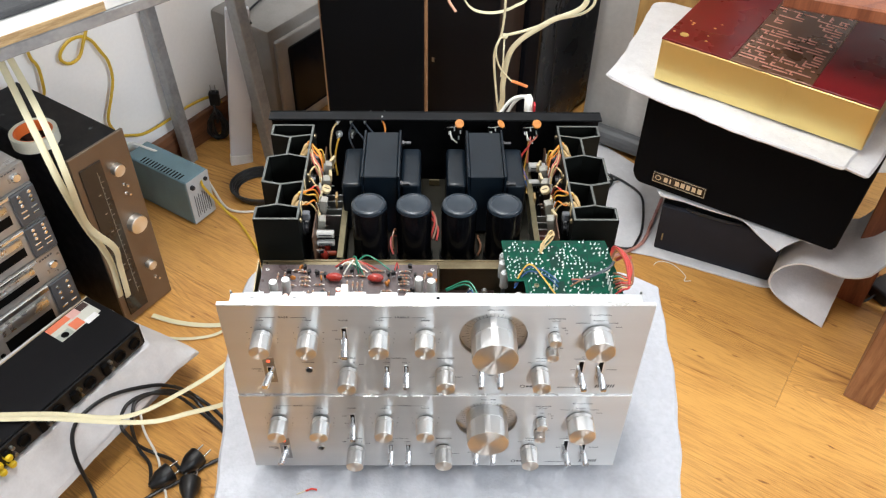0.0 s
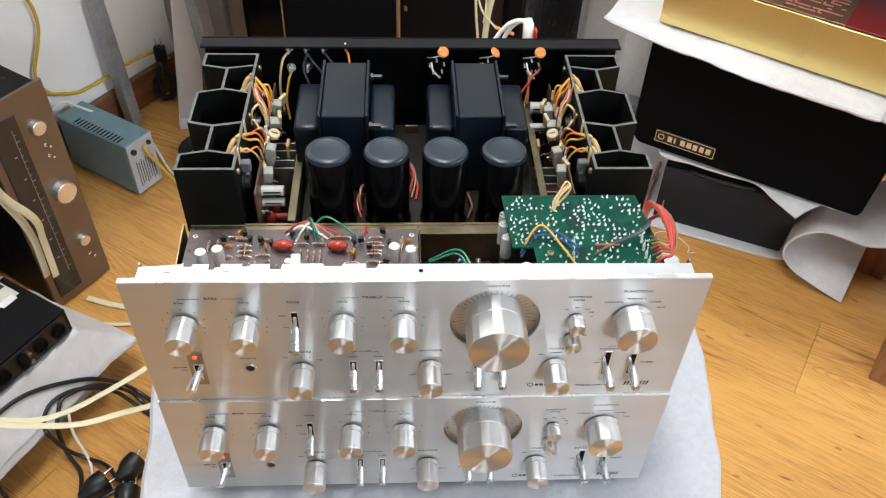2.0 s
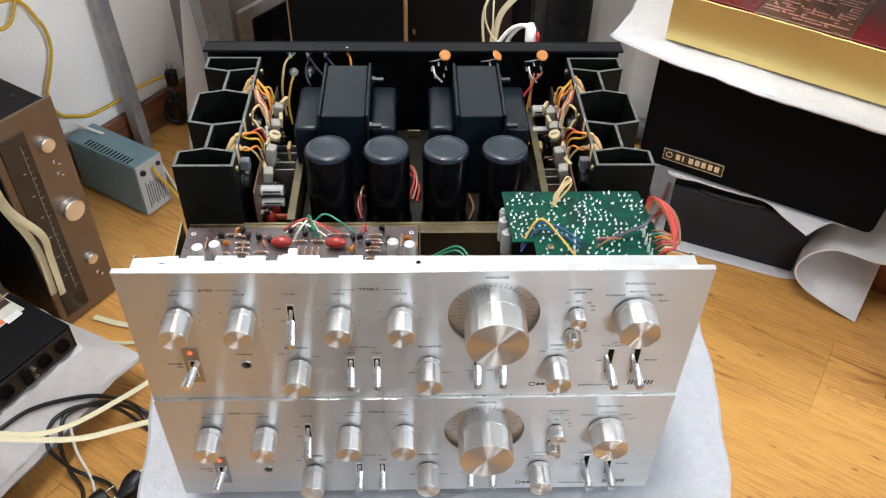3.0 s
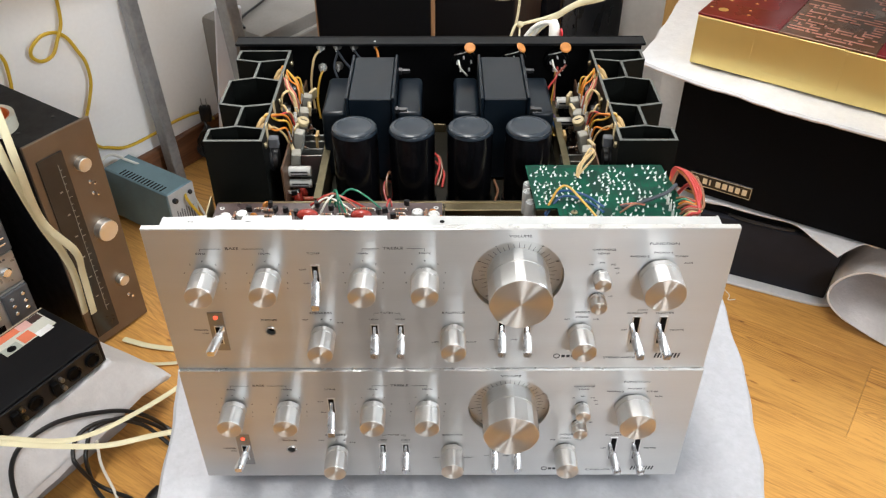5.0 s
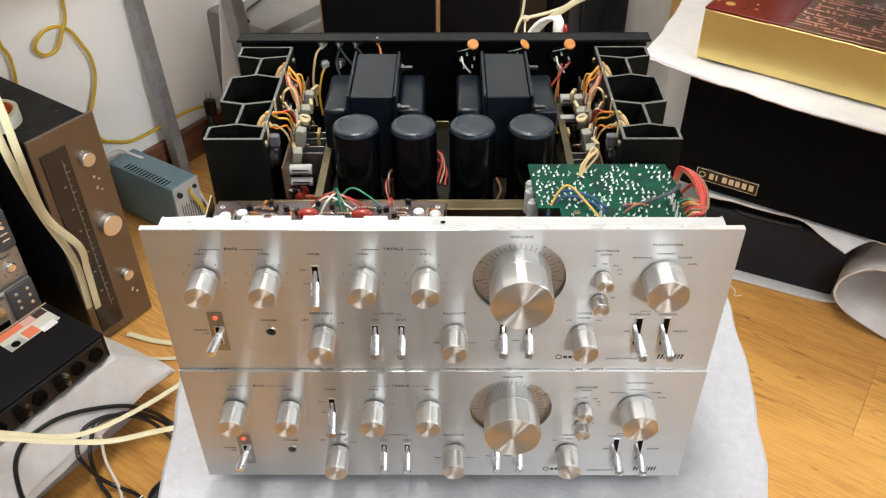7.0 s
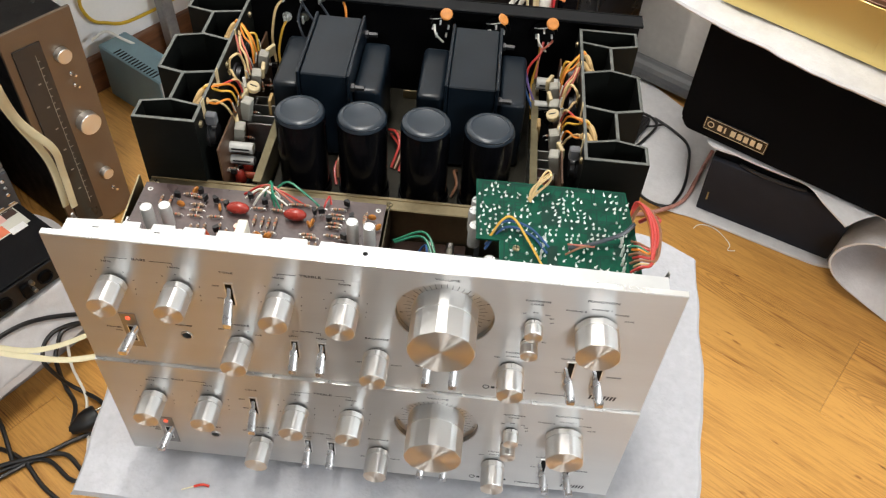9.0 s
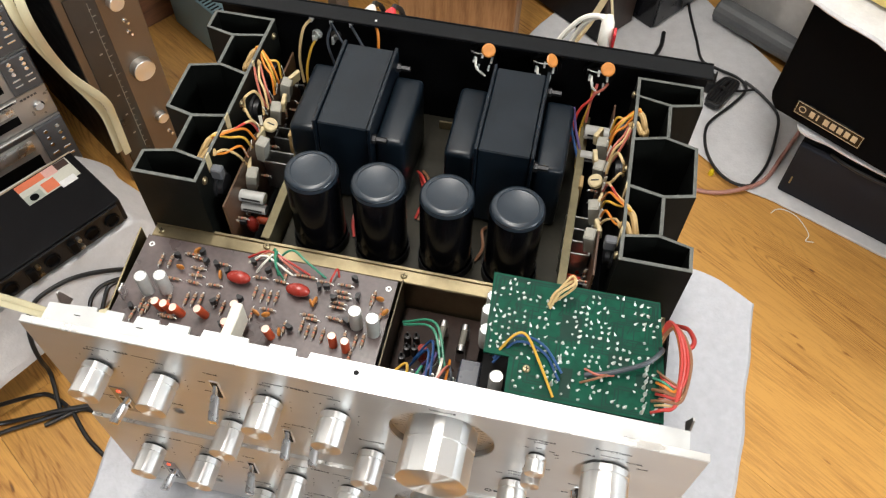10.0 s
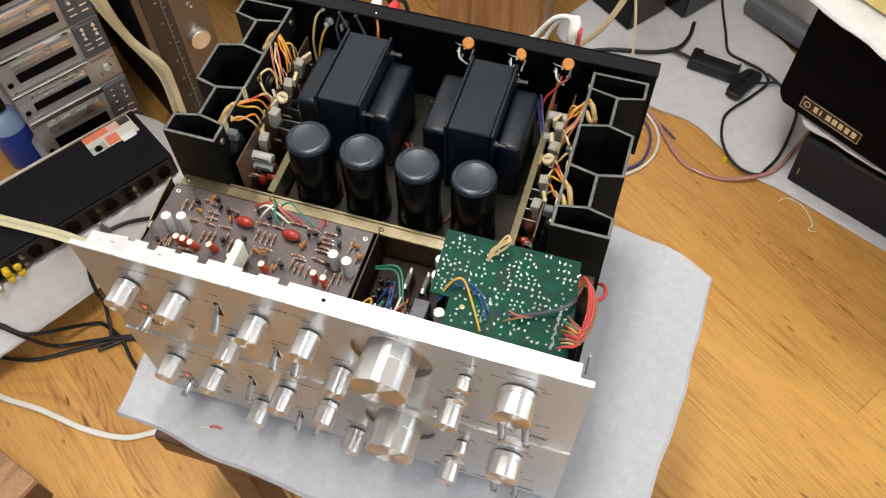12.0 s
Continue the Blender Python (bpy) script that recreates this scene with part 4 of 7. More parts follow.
bottle = thing("bottle", "blue-labelled plastic bottle on the floor", "bottle", pose(-0.93, 0.50, 0))
part("body", turned([(0, 0), (0.034, 0), (0.036, 0.004), (0.036, 0.10), (0.030, 0.125), (0.015, 0.14), (0.014, 0.155)], 28), mat("pale_blue_plastic", (0.30, 0.42, 0.62), 0.2), bottle, "", True)
part("label", turned([(0.0364, 0.012), (0.0364, 0.105)], 28), mat("blue_label", (0.012, 0.06, 0.42), 0.35), bottle, "blue printed label", True)
part("cap", turned([(0.0165, 0.146), (0.0165, 0.168), (0.015, 0.17), (0, 0.17)], 24), DARKPLASTIC, bottle, "", True)

chest = thing("wooden_cabinet", "dark wooden cabinet standing on the floor", "cabinet", Matrix.Translation((-0.513, -0.083, 0)) @ Matrix.Rotation(radians(163), 4, "Z"))
part("body", box(0, 0.40, 0, 0.30, 0.015, 0.085, 0.003), STOOLWOOD, chest)
part("plinth", box(0.01, 0.39, 0.004, 0.29, 0, 0.015), STOOLWOOD, chest)
part("lid", box(-0.004, 0.404, -0.004, 0.304, 0.0852, 0.10, 0.002), SPKWOOD, chest)

# ---- left: steel table ----
table = thing("steel_table", "grey steel-framed table with a worn board top", "table")


def tube(name, a, b, w, parent, mt):
    """A square steel tube from a to b."""
    d = Vector(b) - Vector(a)
    ob = part(name, box(-w / 2, w / 2, -w / 2, w / 2, 0, d.length, 0.002), mt, parent)
    ob.matrix_basis = Matrix.Translation(a) @ d.to_track_quat("Z", "Y").to_matrix().to_4x4()
    return ob


tube("leg", (-0.633, 1.207, 0), (-0.667, 1.225, 0.689), 0.028, table, LEGSTEEL)
tube("leg", (-0.405, 1.172, 0), (-0.465, 1.21, 0.689), 0.032, table, LEGSTEEL)
TB = Matrix.Translation((-0.64, 0.55, 0)) @ Matrix.Rotation(radians(44), 4, "Z")
for a, b in (((-0.60, 0.004, 0.699), (0.66, 0.004, 0.699)), ((0.62, 0.02, 0.699), (0.62, 0.46, 0.699))):
    tube("rail", TB @ Vector(a), TB @ Vector(b), 0.0205, table, LEGSTEEL)
tb = part("top", box(-0.62, 0.67, -0.006, 0.35, 0.7095, 0.728, 0.002), mat("worn_white_board", (0.66, 0.65, 0.63), 0.5, 0.0, 0.25, 8, 0.2, 60), table, "chipped white board top")
tb.matrix_basis = TB
ed = part("chipped_edge", box(-0.05, 0.17, -0.0085, -0.0061, 0.711, 0.7265, 0.0005), wood("bare_chipboard", (0.32, 0.20, 0.09), (0.52, 0.36, 0.18), 3.0, 0.7, 0, 9), table, "bare wood where the edge has chipped")
ed.matrix_basis = TB
cl = thing("grey_cloth", "dark grey cloth lying on the table", "cloth", TB @ pose(0, 0, 0.7285))
part("folds", box(-0.50, 0.36, 0.033, 0.33, 0, 0.012, 0.005, 2), mat("dark_grey_cloth", (0.05, 0.05, 0.052), 0.9, 0.0, 0.3, 12, 0.6, 400), cl)

# ---- the two amplifiers ----
KEEP = {}
FRONT = (radians(90), 0, 0)


def piece(key, parent, loc, build, material, label="", smooth=True, rot=None):
    """Builds a piece once, then uses its mesh again."""
    name = key.split("/")[0]
    if key not in KEEP:
        KEEP[key] = part(name, build(), material, parent, label, smooth)
        ob = KEEP[key]
    else:
        ob = again(KEEP[key], parent)
    ob.location = loc
    ob.rotation_euler = rot or (0, 0, 0)
    return ob


def knob_mesh(r, length, skirt, turn=12.0):
    """A turned knob along z, milled to eight flats, with a groove above its skirt, a spun end face and a pointer notch."""
    def build():
        e = 0.0005
        n = 64
        bm = turned([(0, 0.0), (r * 0.84, 0.0), (r * 0.84, 0.0016), (r, 0.0018), (r, skirt), (r - 0.0008, skirt + 0.0002), (r - 0.0008, skirt + 0.0011), (r, skirt + 0.0013),
                     (r, length - e), (r - e * 0.6, length - e * 0.3), (r - e * 1.8, length), (r * 0.5, length - 0.0002), (0, length - 0.0003)], n)
        flat = 0.968
        for v in bm.verts:
            d = math.hypot(v.co.x, v.co.y)
            if v.co.z > 0.0017 and d > r * 0.8:
                a = math.degrees(math.atan2(v.co.y, v.co.x)) + turn
                limit = flat / math.cos(radians((a % 45.0) - 22.5))
                k = min(1.0, limit * r / d) if d > limit * r * 0.9 else 1.0
                v.co.x *= k
                v.co.y *= k
        bm.normal_update()
        for f in bm.faces:
            c = f.calc_center_median()
            if c.z < 0.0015:
                f.material_index = 1
            elif c.z > length - 0.0005 and abs(f.normal.z) > 0.9:
                f.material_index = 2
        bx(bm, -0.0004, 0.0004, r * flat - 0.0006, r * flat + 0.0001, 0.0019, skirt, index=1)
        return bm
    return build


def holed_panel(w, h, holes):
    """A faceplate 5 mm thick, z 0 its top edge, with round holes (x, z, radius) through it and a UV map for the brushing."""
    def build():
        bm = bmesh.new()
        loops = [[(-w, 0), (w, 0), (w, -h), (-w, -h)]]
        for x, z, r in holes:
            loops.append([(x + r * math.cos(2 * math.pi * k / 64), z + r * math.sin(2 * math.pi * k / 64)) for k in range(64)])
        faces, rims = [], []
        for y in (0.0, 0.005):
            edges, rim = [], []
            for lp in loops:
                vs = [bm.verts.new((x, y, z)) for x, z in lp]
                rim.append(vs)
                edges += [bm.edges.new((a, b)) for a, b in zip(vs, vs[1:] + vs[:1])]
            bmesh.ops.triangle_fill(bm, edges=edges, use_beauty=True, use_dissolve=False)
            rims.append(rim)
        for a, b in zip(*rims):
            n = len(a)
            for k in range(n):
                bm.faces.new((a[k], a[(k + 1) % n], b[(k + 1) % n], b[k])).material_index = 1
        edges = [e for e in bm.edges if all(v.co.y == 0.0 for v in e.verts) and len(e.link_faces) == 2 and e.calc_face_angle(0) > 1.0 and e.calc_length() > 0.05]
        bmesh.ops.bevel(bm, geom=edges, offset=0.0005, segments=2, affect="EDGES")
        uv = bm.loops.layers.uv.new("UVMap")
        for f in bm.faces:
            for l in f.loops:
                l[uv].uv = (l.vert.co.x * 2.3 + 0.5, l.vert.co.z * 2.3 + 0.9)
        return bm
    return build


def lever_mesh(dx, drop, reach):
    """A flat bat lever that stands out of its slot and leans down."""
    def build():
        bm = bmesh.new()
        rows = [(0, -0.85, 0.0014, 0.0034), (0.24, -0.36, 0.0014, 0.0030), (0.27, -0.22, 0.0027, 0.0030), (0.94, 0.94, 0.0033, 0.0030), (1.0, 1.0, 0.0028, 0.0024)]
        rings = []
        for u, v, a, b in rows:
            c = Vector((dx * v, -reach * u, -drop * v))
            rings.append([bm.verts.new(c + Vector((sx * a * kx, 0, sz * b * kz))) for sx, sz, kx, kz in ((-1, -1, .7, 1), (1, -1, .7, 1), (1, -1, 1, .7), (1, 1, 1, .7), (1, 1, .7, 1), (-1, 1, .7, 1), (-1, 1, 1, .7), (-1, -1, 1, .7))])
        for p, q in zip(rings, rings[1:]):
            for k in range(8):
                bm.faces.new((p[k], p[(k + 1) % 8], q[(k + 1) % 8], q[k]))
        bm.faces.new(rings[0][::-1])
        bm.faces.new(rings[-1])
        return bm
    return build


def slot_mesh(w, h):
    """A slot's dark inside as a raised black inlay in a thin bright surround."""
    def build():
        bm = box(-w / 2, w / 2, -0.0004, 0.0003, -h / 2, h / 2, 0.0001)
        bx(bm, -w / 2 + 0.0009, w / 2 - 0.0009, -0.0006, 0.0, -h / 2 + 0.0009, h / 2 - 0.0009, index=1)
        return bm
    return build


def bars(items, y=-0.0001):
    """Fine printed bars: (x0, x1, z0, z1)."""
    bm = bmesh.new()
    for x0, x1, z0, z1 in items:
        bx(bm, x0, x1, y - 0.0001, y + 0.0001, z0, z1)
    return bm


def bracket(x0, x1, z, gap, drop=0.0025):
    t = 0.00025
    mid = (x0 + x1) / 2
    return [(x0, mid - gap, z - t, z), (mid + gap, x1, z - t, z), (x0, x0 + t, z - drop, z - t), (x1 - t, x1, z - drop, z - t)]


VOL = (0.0562, -0.0445)
KNOBS = [("tone_knob", -0.1715, -0.043, 0.0101, 0.0235), ("tone_knob", -0.1262, -0.043, 0.0101, 0.0235), ("tone_knob", -0.0562, -0.043, 0.0101, 0.0235), ("tone_knob", -0.0115, -0.043, 0.0101, 0.0235),
         ("selector_knob", -0.0907, -0.1, 0.0097, 0.0240), ("selector_knob", 0.0093, -0.0985, 0.0097, 0.0240), ("selector_knob", 0.107, -0.0985, 0.0097, 0.0240),
         ("load_knob", 0.1163, -0.042, 0.0062, 0.0128), ("load_knob", 0.116, -0.0642, 0.0062, 0.0128), ("function_knob", 0.1587, -0.0415, 0.0150, 0.0240)]
WORDS = [("BASS", -0.1485, -0.017, 26), ("TREBLE", -0.034, -0.017, 26), ("50Hz", -0.1715, -0.0215, 19), ("100Hz", -0.1262, -0.0215, 19), ("10kHz", -0.0562, -0.0215, 19), ("20kHz", -0.0115, -0.0215, 19),
         ("TONE", -0.091, -0.0215, 20), ("OFF", -0.1, -0.0365, 17), ("ON", -0.0985, -0.0495, 17), ("VOLUME", 0.0562, -0.0065, 24), ("CARTRIDGE", 0.1165, -0.0188, 18), ("LOAD", 0.1165, -0.0222, 18),
         ("FUNCTION", 0.1585, -0.0135, 24), ("PHONO 1", 0.159, -0.0215, 18), ("PHONO 2", 0.1425, -0.025, 18), ("TUNER", 0.1725, -0.025, 18), ("AUX", 0.1785, -0.031, 18),
         ("SPEAKERS", -0.091, -0.079, 23), ("OFF", -0.1035, -0.086, 16), ("A", -0.0907, -0.0855, 16), ("B", -0.084, -0.086, 16), ("A+B", -0.077, -0.089, 16),
         ("PHONES", -0.131, -0.0862, 19), ("POWER", -0.1845, -0.0965, 18), ("ON", -0.1815, -0.1, 18), ("FILTER", -0.041, -0.079, 19), ("LOW", -0.051, -0.0858, 18), ("HIGH", -0.031, -0.0858, 18),
         ("BALANCE", 0.0093, -0.079, 23), ("LEFT", -0.0045, -0.11, 16), ("RIGHT", 0.0235, -0.11, 16), ("MODE", 0.107, -0.079, 23), ("STEREO", 0.107, -0.0838, 16), ("REV", 0.096, -0.086, 15), ("L+R", 0.118, -0.086, 15),
         ("DUPLICATE", 0.1485, -0.08, 17), ("MONITOR", 0.1695, -0.08, 17), ("SOURCE", 0.1815, -0.0975, 16), ("OFF", 0.141, -0.0975, 16), ("STEREO AMPLIFIER", 0.1435, -0.1275, 21),
         ("ON", 0.0395, -0.1075, 15), ("-20dB", 0.0563, -0.1075, 15), ("100", 0.1085, -0.0325, 14), ("200", 0.1163, -0.0307, 14), ("300", 0.1245, -0.0325, 14), ("400", 0.1275, -0.036, 14), ("pF", 0.1285, -0.0405, 14), ("k\u03a9", 0.126, -0.063, 14)]
PRINTS = [bracket(-0.1715, -0.1262, -0.0172, 0.0075), bracket(-0.0562, -0.0115, -0.0172, 0.0098), bracket(-0.051, -0.031, -0.0792, 0.0062), bracket(0.1485, 0.1695, -0.0765, 0.003)]


def dial_mesh():
    """The flat ring round the volume knob, sunk behind the faceplate in a steep wall."""
    # The steep wall gets a darker metal in place of the recess's shade.
    bm = turned([(0.0336, -0.0006), (0.0334, -0.0046)], 64)
    lathe(bm, [(0.0334, -0.0046), (0.0, -0.0046)], 64, index=1)
    return bm


def dial_marks():
    bm = bmesh.new()
    for k in range(33):
        a = radians(225 - k * 270 / 32)
        out = 0.0288 if k % 2 == 0 else 0.0275
        pts = [bm.verts.new((r * math.cos(a) - s * 0.00017 * math.sin(a), r * math.sin(a) + s * 0.00017 * math.cos(a), -0.00445)) for r in (0.0235, out) for s in (-1, 1)]
        bm.faces.new((pts[0], pts[1], pts[3], pts[2]))
        if k % 4 == 0:
            c = Vector((0.0308 * math.cos(a), 0.0308 * math.sin(a), -0.00445))
            bm.faces.new([bm.verts.new(c + Vector((dx, dy, 0))) for dx, dy in ((-0.001, -0.0004), (0.001, -0.0004), (0.001, 0.0004), (-0.001, 0.0004))])
    return bm


def amp_front(amp, h):
    """The faceplate with all its controls; z 0 is its top edge."""
    piece(f"front_panel/{h}", amp, (0, 0, 0), holed_panel(0.21, h, [(VOL[0], VOL[1], 0.0338), (-0.1307, -0.098, 0.0036)]), [PANEL, EDGE], "brushed aluminium faceplate", False)
    dial = piece("volume_dial", amp, (VOL[0], 0.0, VOL[1]), dial_mesh, [PLATE, DIAL], "sunk silver volume scale", True, FRONT)
    piece("scale_mark", dial, (0, 0, 0), dial_marks, INK, "", False)
    piece("volume_knob", amp, (VOL[0], 0.008, -0.043), knob_mesh(0.0226, 0.0395, 0.0165, -3.0), [SPUN, DARKPLASTIC, FACE], "large spun aluminium volume knob", True, FRONT).data.set_sharp_from_angle(angle=radians(13))
    for name, x, z, r, length in KNOBS:
        piece(name, amp, (x, -0.0002, z), knob_mesh(r, length, 0.0062 if r > 0.007 else 0.004), [SPUN, DARKPLASTIC, FACE], "spun aluminium knob", True, FRONT).data.set_sharp_from_angle(angle=radians(13))
    plate = piece("power_plate", amp, (-0.171, -0.0003, -0.098), lambda: box(-0.006, 0.006, -0.0004, 0.0004, -0.02, 0.02, 0.0002), PLATE, "", False)
    piece("lever_slot/power", plate, (0, -0.0006, -0.003), slot_mesh(0.0052, 0.019), [EDGE, BLACK], "", False)
    piece("lever/power", amp, (-0.171, -0.0005, -0.1), lever_mesh(-0.0045, 0.0065, 0.0155), LEVER, "chrome bat lever")
    piece("power_lamp", amp, (-0.171, -0.0007, -0.083), lambda: turned([(0.0019, 0), (0.0018, 0.0006), (0.0011, 0.0010), (0, 0.0011)], 16), mat("red_lamp_lens", (1.0, 0.12, 0.06), 0.3, 0, 0.05, 30, glow=2.2), "small glowing red power lamp", True, FRONT)
    jack = piece("headphone_jack", amp, (-0.1307, 0.0, -0.098), lambda: turned([(0.0046, -0.0002), (0.0046, 0.0004), (0.0041, 0.0008), (0.0033, 0.0006), (0.0031, -0.004), (0, -0.004)], 24), [STEEL], "", True, FRONT)
    piece("jack_hole", jack, (0, 0, 0), lambda: turned([(0.00305, -0.0035), (0, -0.0035)], 20), BLACK)
    for x, z, hh, kind in [(-0.091, -0.044, 0.024, "tone"), (-0.051, -0.1015, 0.0215, "filter"), (-0.031, -0.1015, 0.0215, "filter"), (0.0465, -0.1005, 0.026, "filter"), (0.066, -0.1005, 0.024, "filter"), (0.149, -0.0975, 0.029, "monitor"), (0.1695, -0.0975, 0.029, "monitor")]:
        piece(f"lever_slot/{hh}", amp, (x, -0.0002, z), slot_mesh(0.0062, hh), [EDGE, BLACK], "", False)
        arg = {"tone": (0.0, 0.0105, 0.0165), "filter": (0.0, 0.008, 0.0145), "monitor": (0.0035, 0.010, 0.0155)}[kind]
        piece(f"lever/{kind}", amp, (x, -0.0005, z - (0.001 if kind == "filter" else 0.0045)), lever_mesh(*arg), LEVER, "chrome bat lever")
    for text, x, z, size in WORDS:
        lettering("lettering", text, size * 0.00012, amp, (x, -0.00012, z), FRONT, squash=1.45)
    for k, p in enumerate(PRINTS):
        piece(f"printed_bracket/{k}", amp, (0, 0, 0), lambda: bars(p), INK, "", False)
    for kx in (-0.1715, -0.1262, -0.0562, -0.0115):
        for k in range(-3, 4):
            a = radians(90 - 38 * k)
            lettering("lettering", str(abs(k) * 2), 0.0018, amp, (kx + 0.0152 * math.cos(a), -0.00012, -0.043 + 0.0145 * math.sin(a)), FRONT, squash=1.3)
        piece("scale_dot", amp, (kx + 0.0133, 0, -0.0545), lambda: bars([(-0.0003, 0.0003, -0.0003, 0.0003)]), INK, "", False)
    piece("maker_mark", amp, (0.0912, -0.0001, -0.1255), lambda: turned([(0.0026, 0), (0.0026, 0.0002), (0.0019, 0.0002), (0.0019, 0)], 24), INK, "", False, FRONT)
    piece("maker_name", amp, (0.1085, 0, -0.1257), lambda: bars([(-0.0135 + 0.0038 * k, -0.0107 + 0.0038 * k, -0.0013, 0.0013) for k in range(7)]), INK, "", False)

    def model_bar():
        bm = bmesh.new()
        bm.faces.new([bm.verts.new((dx + 0.0012 * (z > 0), -0.0002, z)) for dx, z in ((0, -0.0026), (0.0014, -0.0026), (0.0014, 0.0026), (0, 0.0026))])
        return bm
    for k in range(8):
        piece("model_bar", amp, (0.168 + 0.0026 * k, 0, -0.125), model_bar, INK, "", False)


top_amp = thing("stereo_amplifier", "vintage silver-faced stereo amplifier with its cover off, on another", "amplifier", pose(0, 0, 0.755), group="stacked amplifiers")
low_amp = thing("stereo_amplifier", "vintage silver-faced stereo amplifier resting on the foam pad", "amplifier", pose(0, -0.0025, 0.6155), group="stacked amplifiers")
amp_front(top_amp, 0.1393)
amp_front(low_amp, 0.1355)
part("case", box(-0.2, 0.2, 0.0055, 0.325, -0.134, -0.004, 0.002), BLACK, low_amp)
for x in (-0.16, 0.16):
    for y in (0.05, 0.28):
        f = part("foot", turned([(0, 0), (0.016, 0), (0.018, 0.004), (0.018, 0.0125), (0, 0.0125)], 24), DARKPLASTIC, low_amp, "", True)
        f.location = (x, y, -0.1465)

# chassis of the open amplifier (z is counted down from the faceplate's top edge)
part("chassis_floor", box(-0.197, 0.197, 0.0055, 0.327, -0.135, -0.128, 0.0005), BLACK, top_amp)


def ledge_mesh():
    """The folded top of the sub-panel, with notches cut in its rear edge."""
    bm = bmesh.new()
    rear = [(-0.199, 0.0195), (-0.186, 0.0205), (-0.1855, 0.0205), (-0.168, 0.0225), (-0.1675, 0.019), (-0.162, 0.019), (-0.1615, 0.0222), (-0.150, 0.0222), (-0.1495, 0.0155), (-0.142, 0.0155), (-0.1415, 0.0222), (-0.127, 0.0222), (-0.1265, 0.019), (-0.121, 0.019), (-0.1205, 0.022), (-0.107, 0.022), (-0.1065, 0.0155), (-0.0985, 0.0155),
            (-0.098, 0.022), (-0.084, 0.022), (-0.0835, 0.022), (-0.069, 0.022), (-0.0685, 0.0185), (-0.0555, 0.0185), (-0.055, 0.0215), (-0.0385, 0.0215), (-0.038, 0.0155), (-0.030, 0.0155), (-0.0295, 0.021), (0.199, 0.019), (0.199, 0.0052), (-0.199, 0.0052)]
    prism(bm, [(x, y if y < 0.012 else 0.012 + (y - 0.012) * 0.8) for x, y in rear], -0.005, -0.0026)
    bx(bm, -0.199, 0.199, 0.0052, 0.0066, -0.12, -0.005)
    return bm


led = part("sub_panel", ledge_mesh(), mat("bright_sheet_metal", (0.62, 0.63, 0.63), 0.34, 0.7, 0.04, 40), top_amp, "bright folded metal sub-panel")
for x, y in ((0.001, 0.012), (-0.178, 0.0125), (-0.137, 0.0125)):
    s = part("screw_hole", turned([(0.0018, 0.0001), (0, 0.0001)], 16) if x > 0 else box(-0.002, 0.002, -0.0003, 0.0003, 0.0, 0.0001), BLACK, led)
    s.location = (x, y, -0.00255)
part("white_block", box(-0.0975, -0.0905, 0.024, 0.056, -0.05, -0.028, 0.0008), mat("ivory_plastic", (0.78, 0.74, 0.62), 0.4), top_amp, "ivory plastic switch block")

part("rear_panel", box(-0.205, 0.205, 0.3285, 0.330, -0.134, -0.003, 0.0003), BLACK, top_amp, "black enamelled rear panel")
part("rear_flange", box(-0.205, 0.205, 0.3125, 0.3282, -0.006, -0.0032, 0.0005), mat("black_flange", (0.0045, 0.005, 0.006), 0.48, 0.0, 0.2, 30, 0.04, 400, spec=0.14), top_amp)
RAIL = mat("dull_yellow_rail", (0.17, 0.145, 0.085), 0.5, 0.8, 0.3, 30, 0.08, 300)
part("cross_rail", box(-0.194, 0.194, 0.1195, 0.1305, -0.115, -0.069, 0.0008), BRASS, top_amp, "yellow-passivated steel cross rail")
part("rail_lip", box(-0.194, 0.194, 0.1305, 0.133, -0.0725, -0.0685, 0.0003), BRASS, top_amp)
part("inner_rail", bx(box(-0.1075, -0.1062, 0.1335, 0.3122, -0.115, -0.0672, 0.0003), -0.1115, -0.1045, 0.1335, 0.3122, -0.0670, -0.0657, 0.0003), RAIL, top_amp)
part("inner_rail", bx(box(0.1162, 0.1175, 0.1335, 0.3122, -0.115, -0.0672, 0.0003), 0.1132, 0.1198, 0.1335, 0.3122, -0.0670, -0.0657, 0.0003), RAIL, top_amp)
part("supply_deck", box(-0.1045, 0.1145, 0.1335, 0.3122, -0.0975, -0.0955, 0.0003), DECK, top_amp, "yellow-passivated supply deck, coloured dark as in shade")
part("supply_bracket", box(-0.008, 0.005, 0.2975, 0.2990, -0.0952, -0.086, 0.0004), BRASS, top_amp, "yellow-passivated bracket between the transformers")
part("deck_edge", box(-0.1045, 0.1145, 0.1340, 0.1365, -0.095, -0.086, 0.0003), BRASS, top_amp)
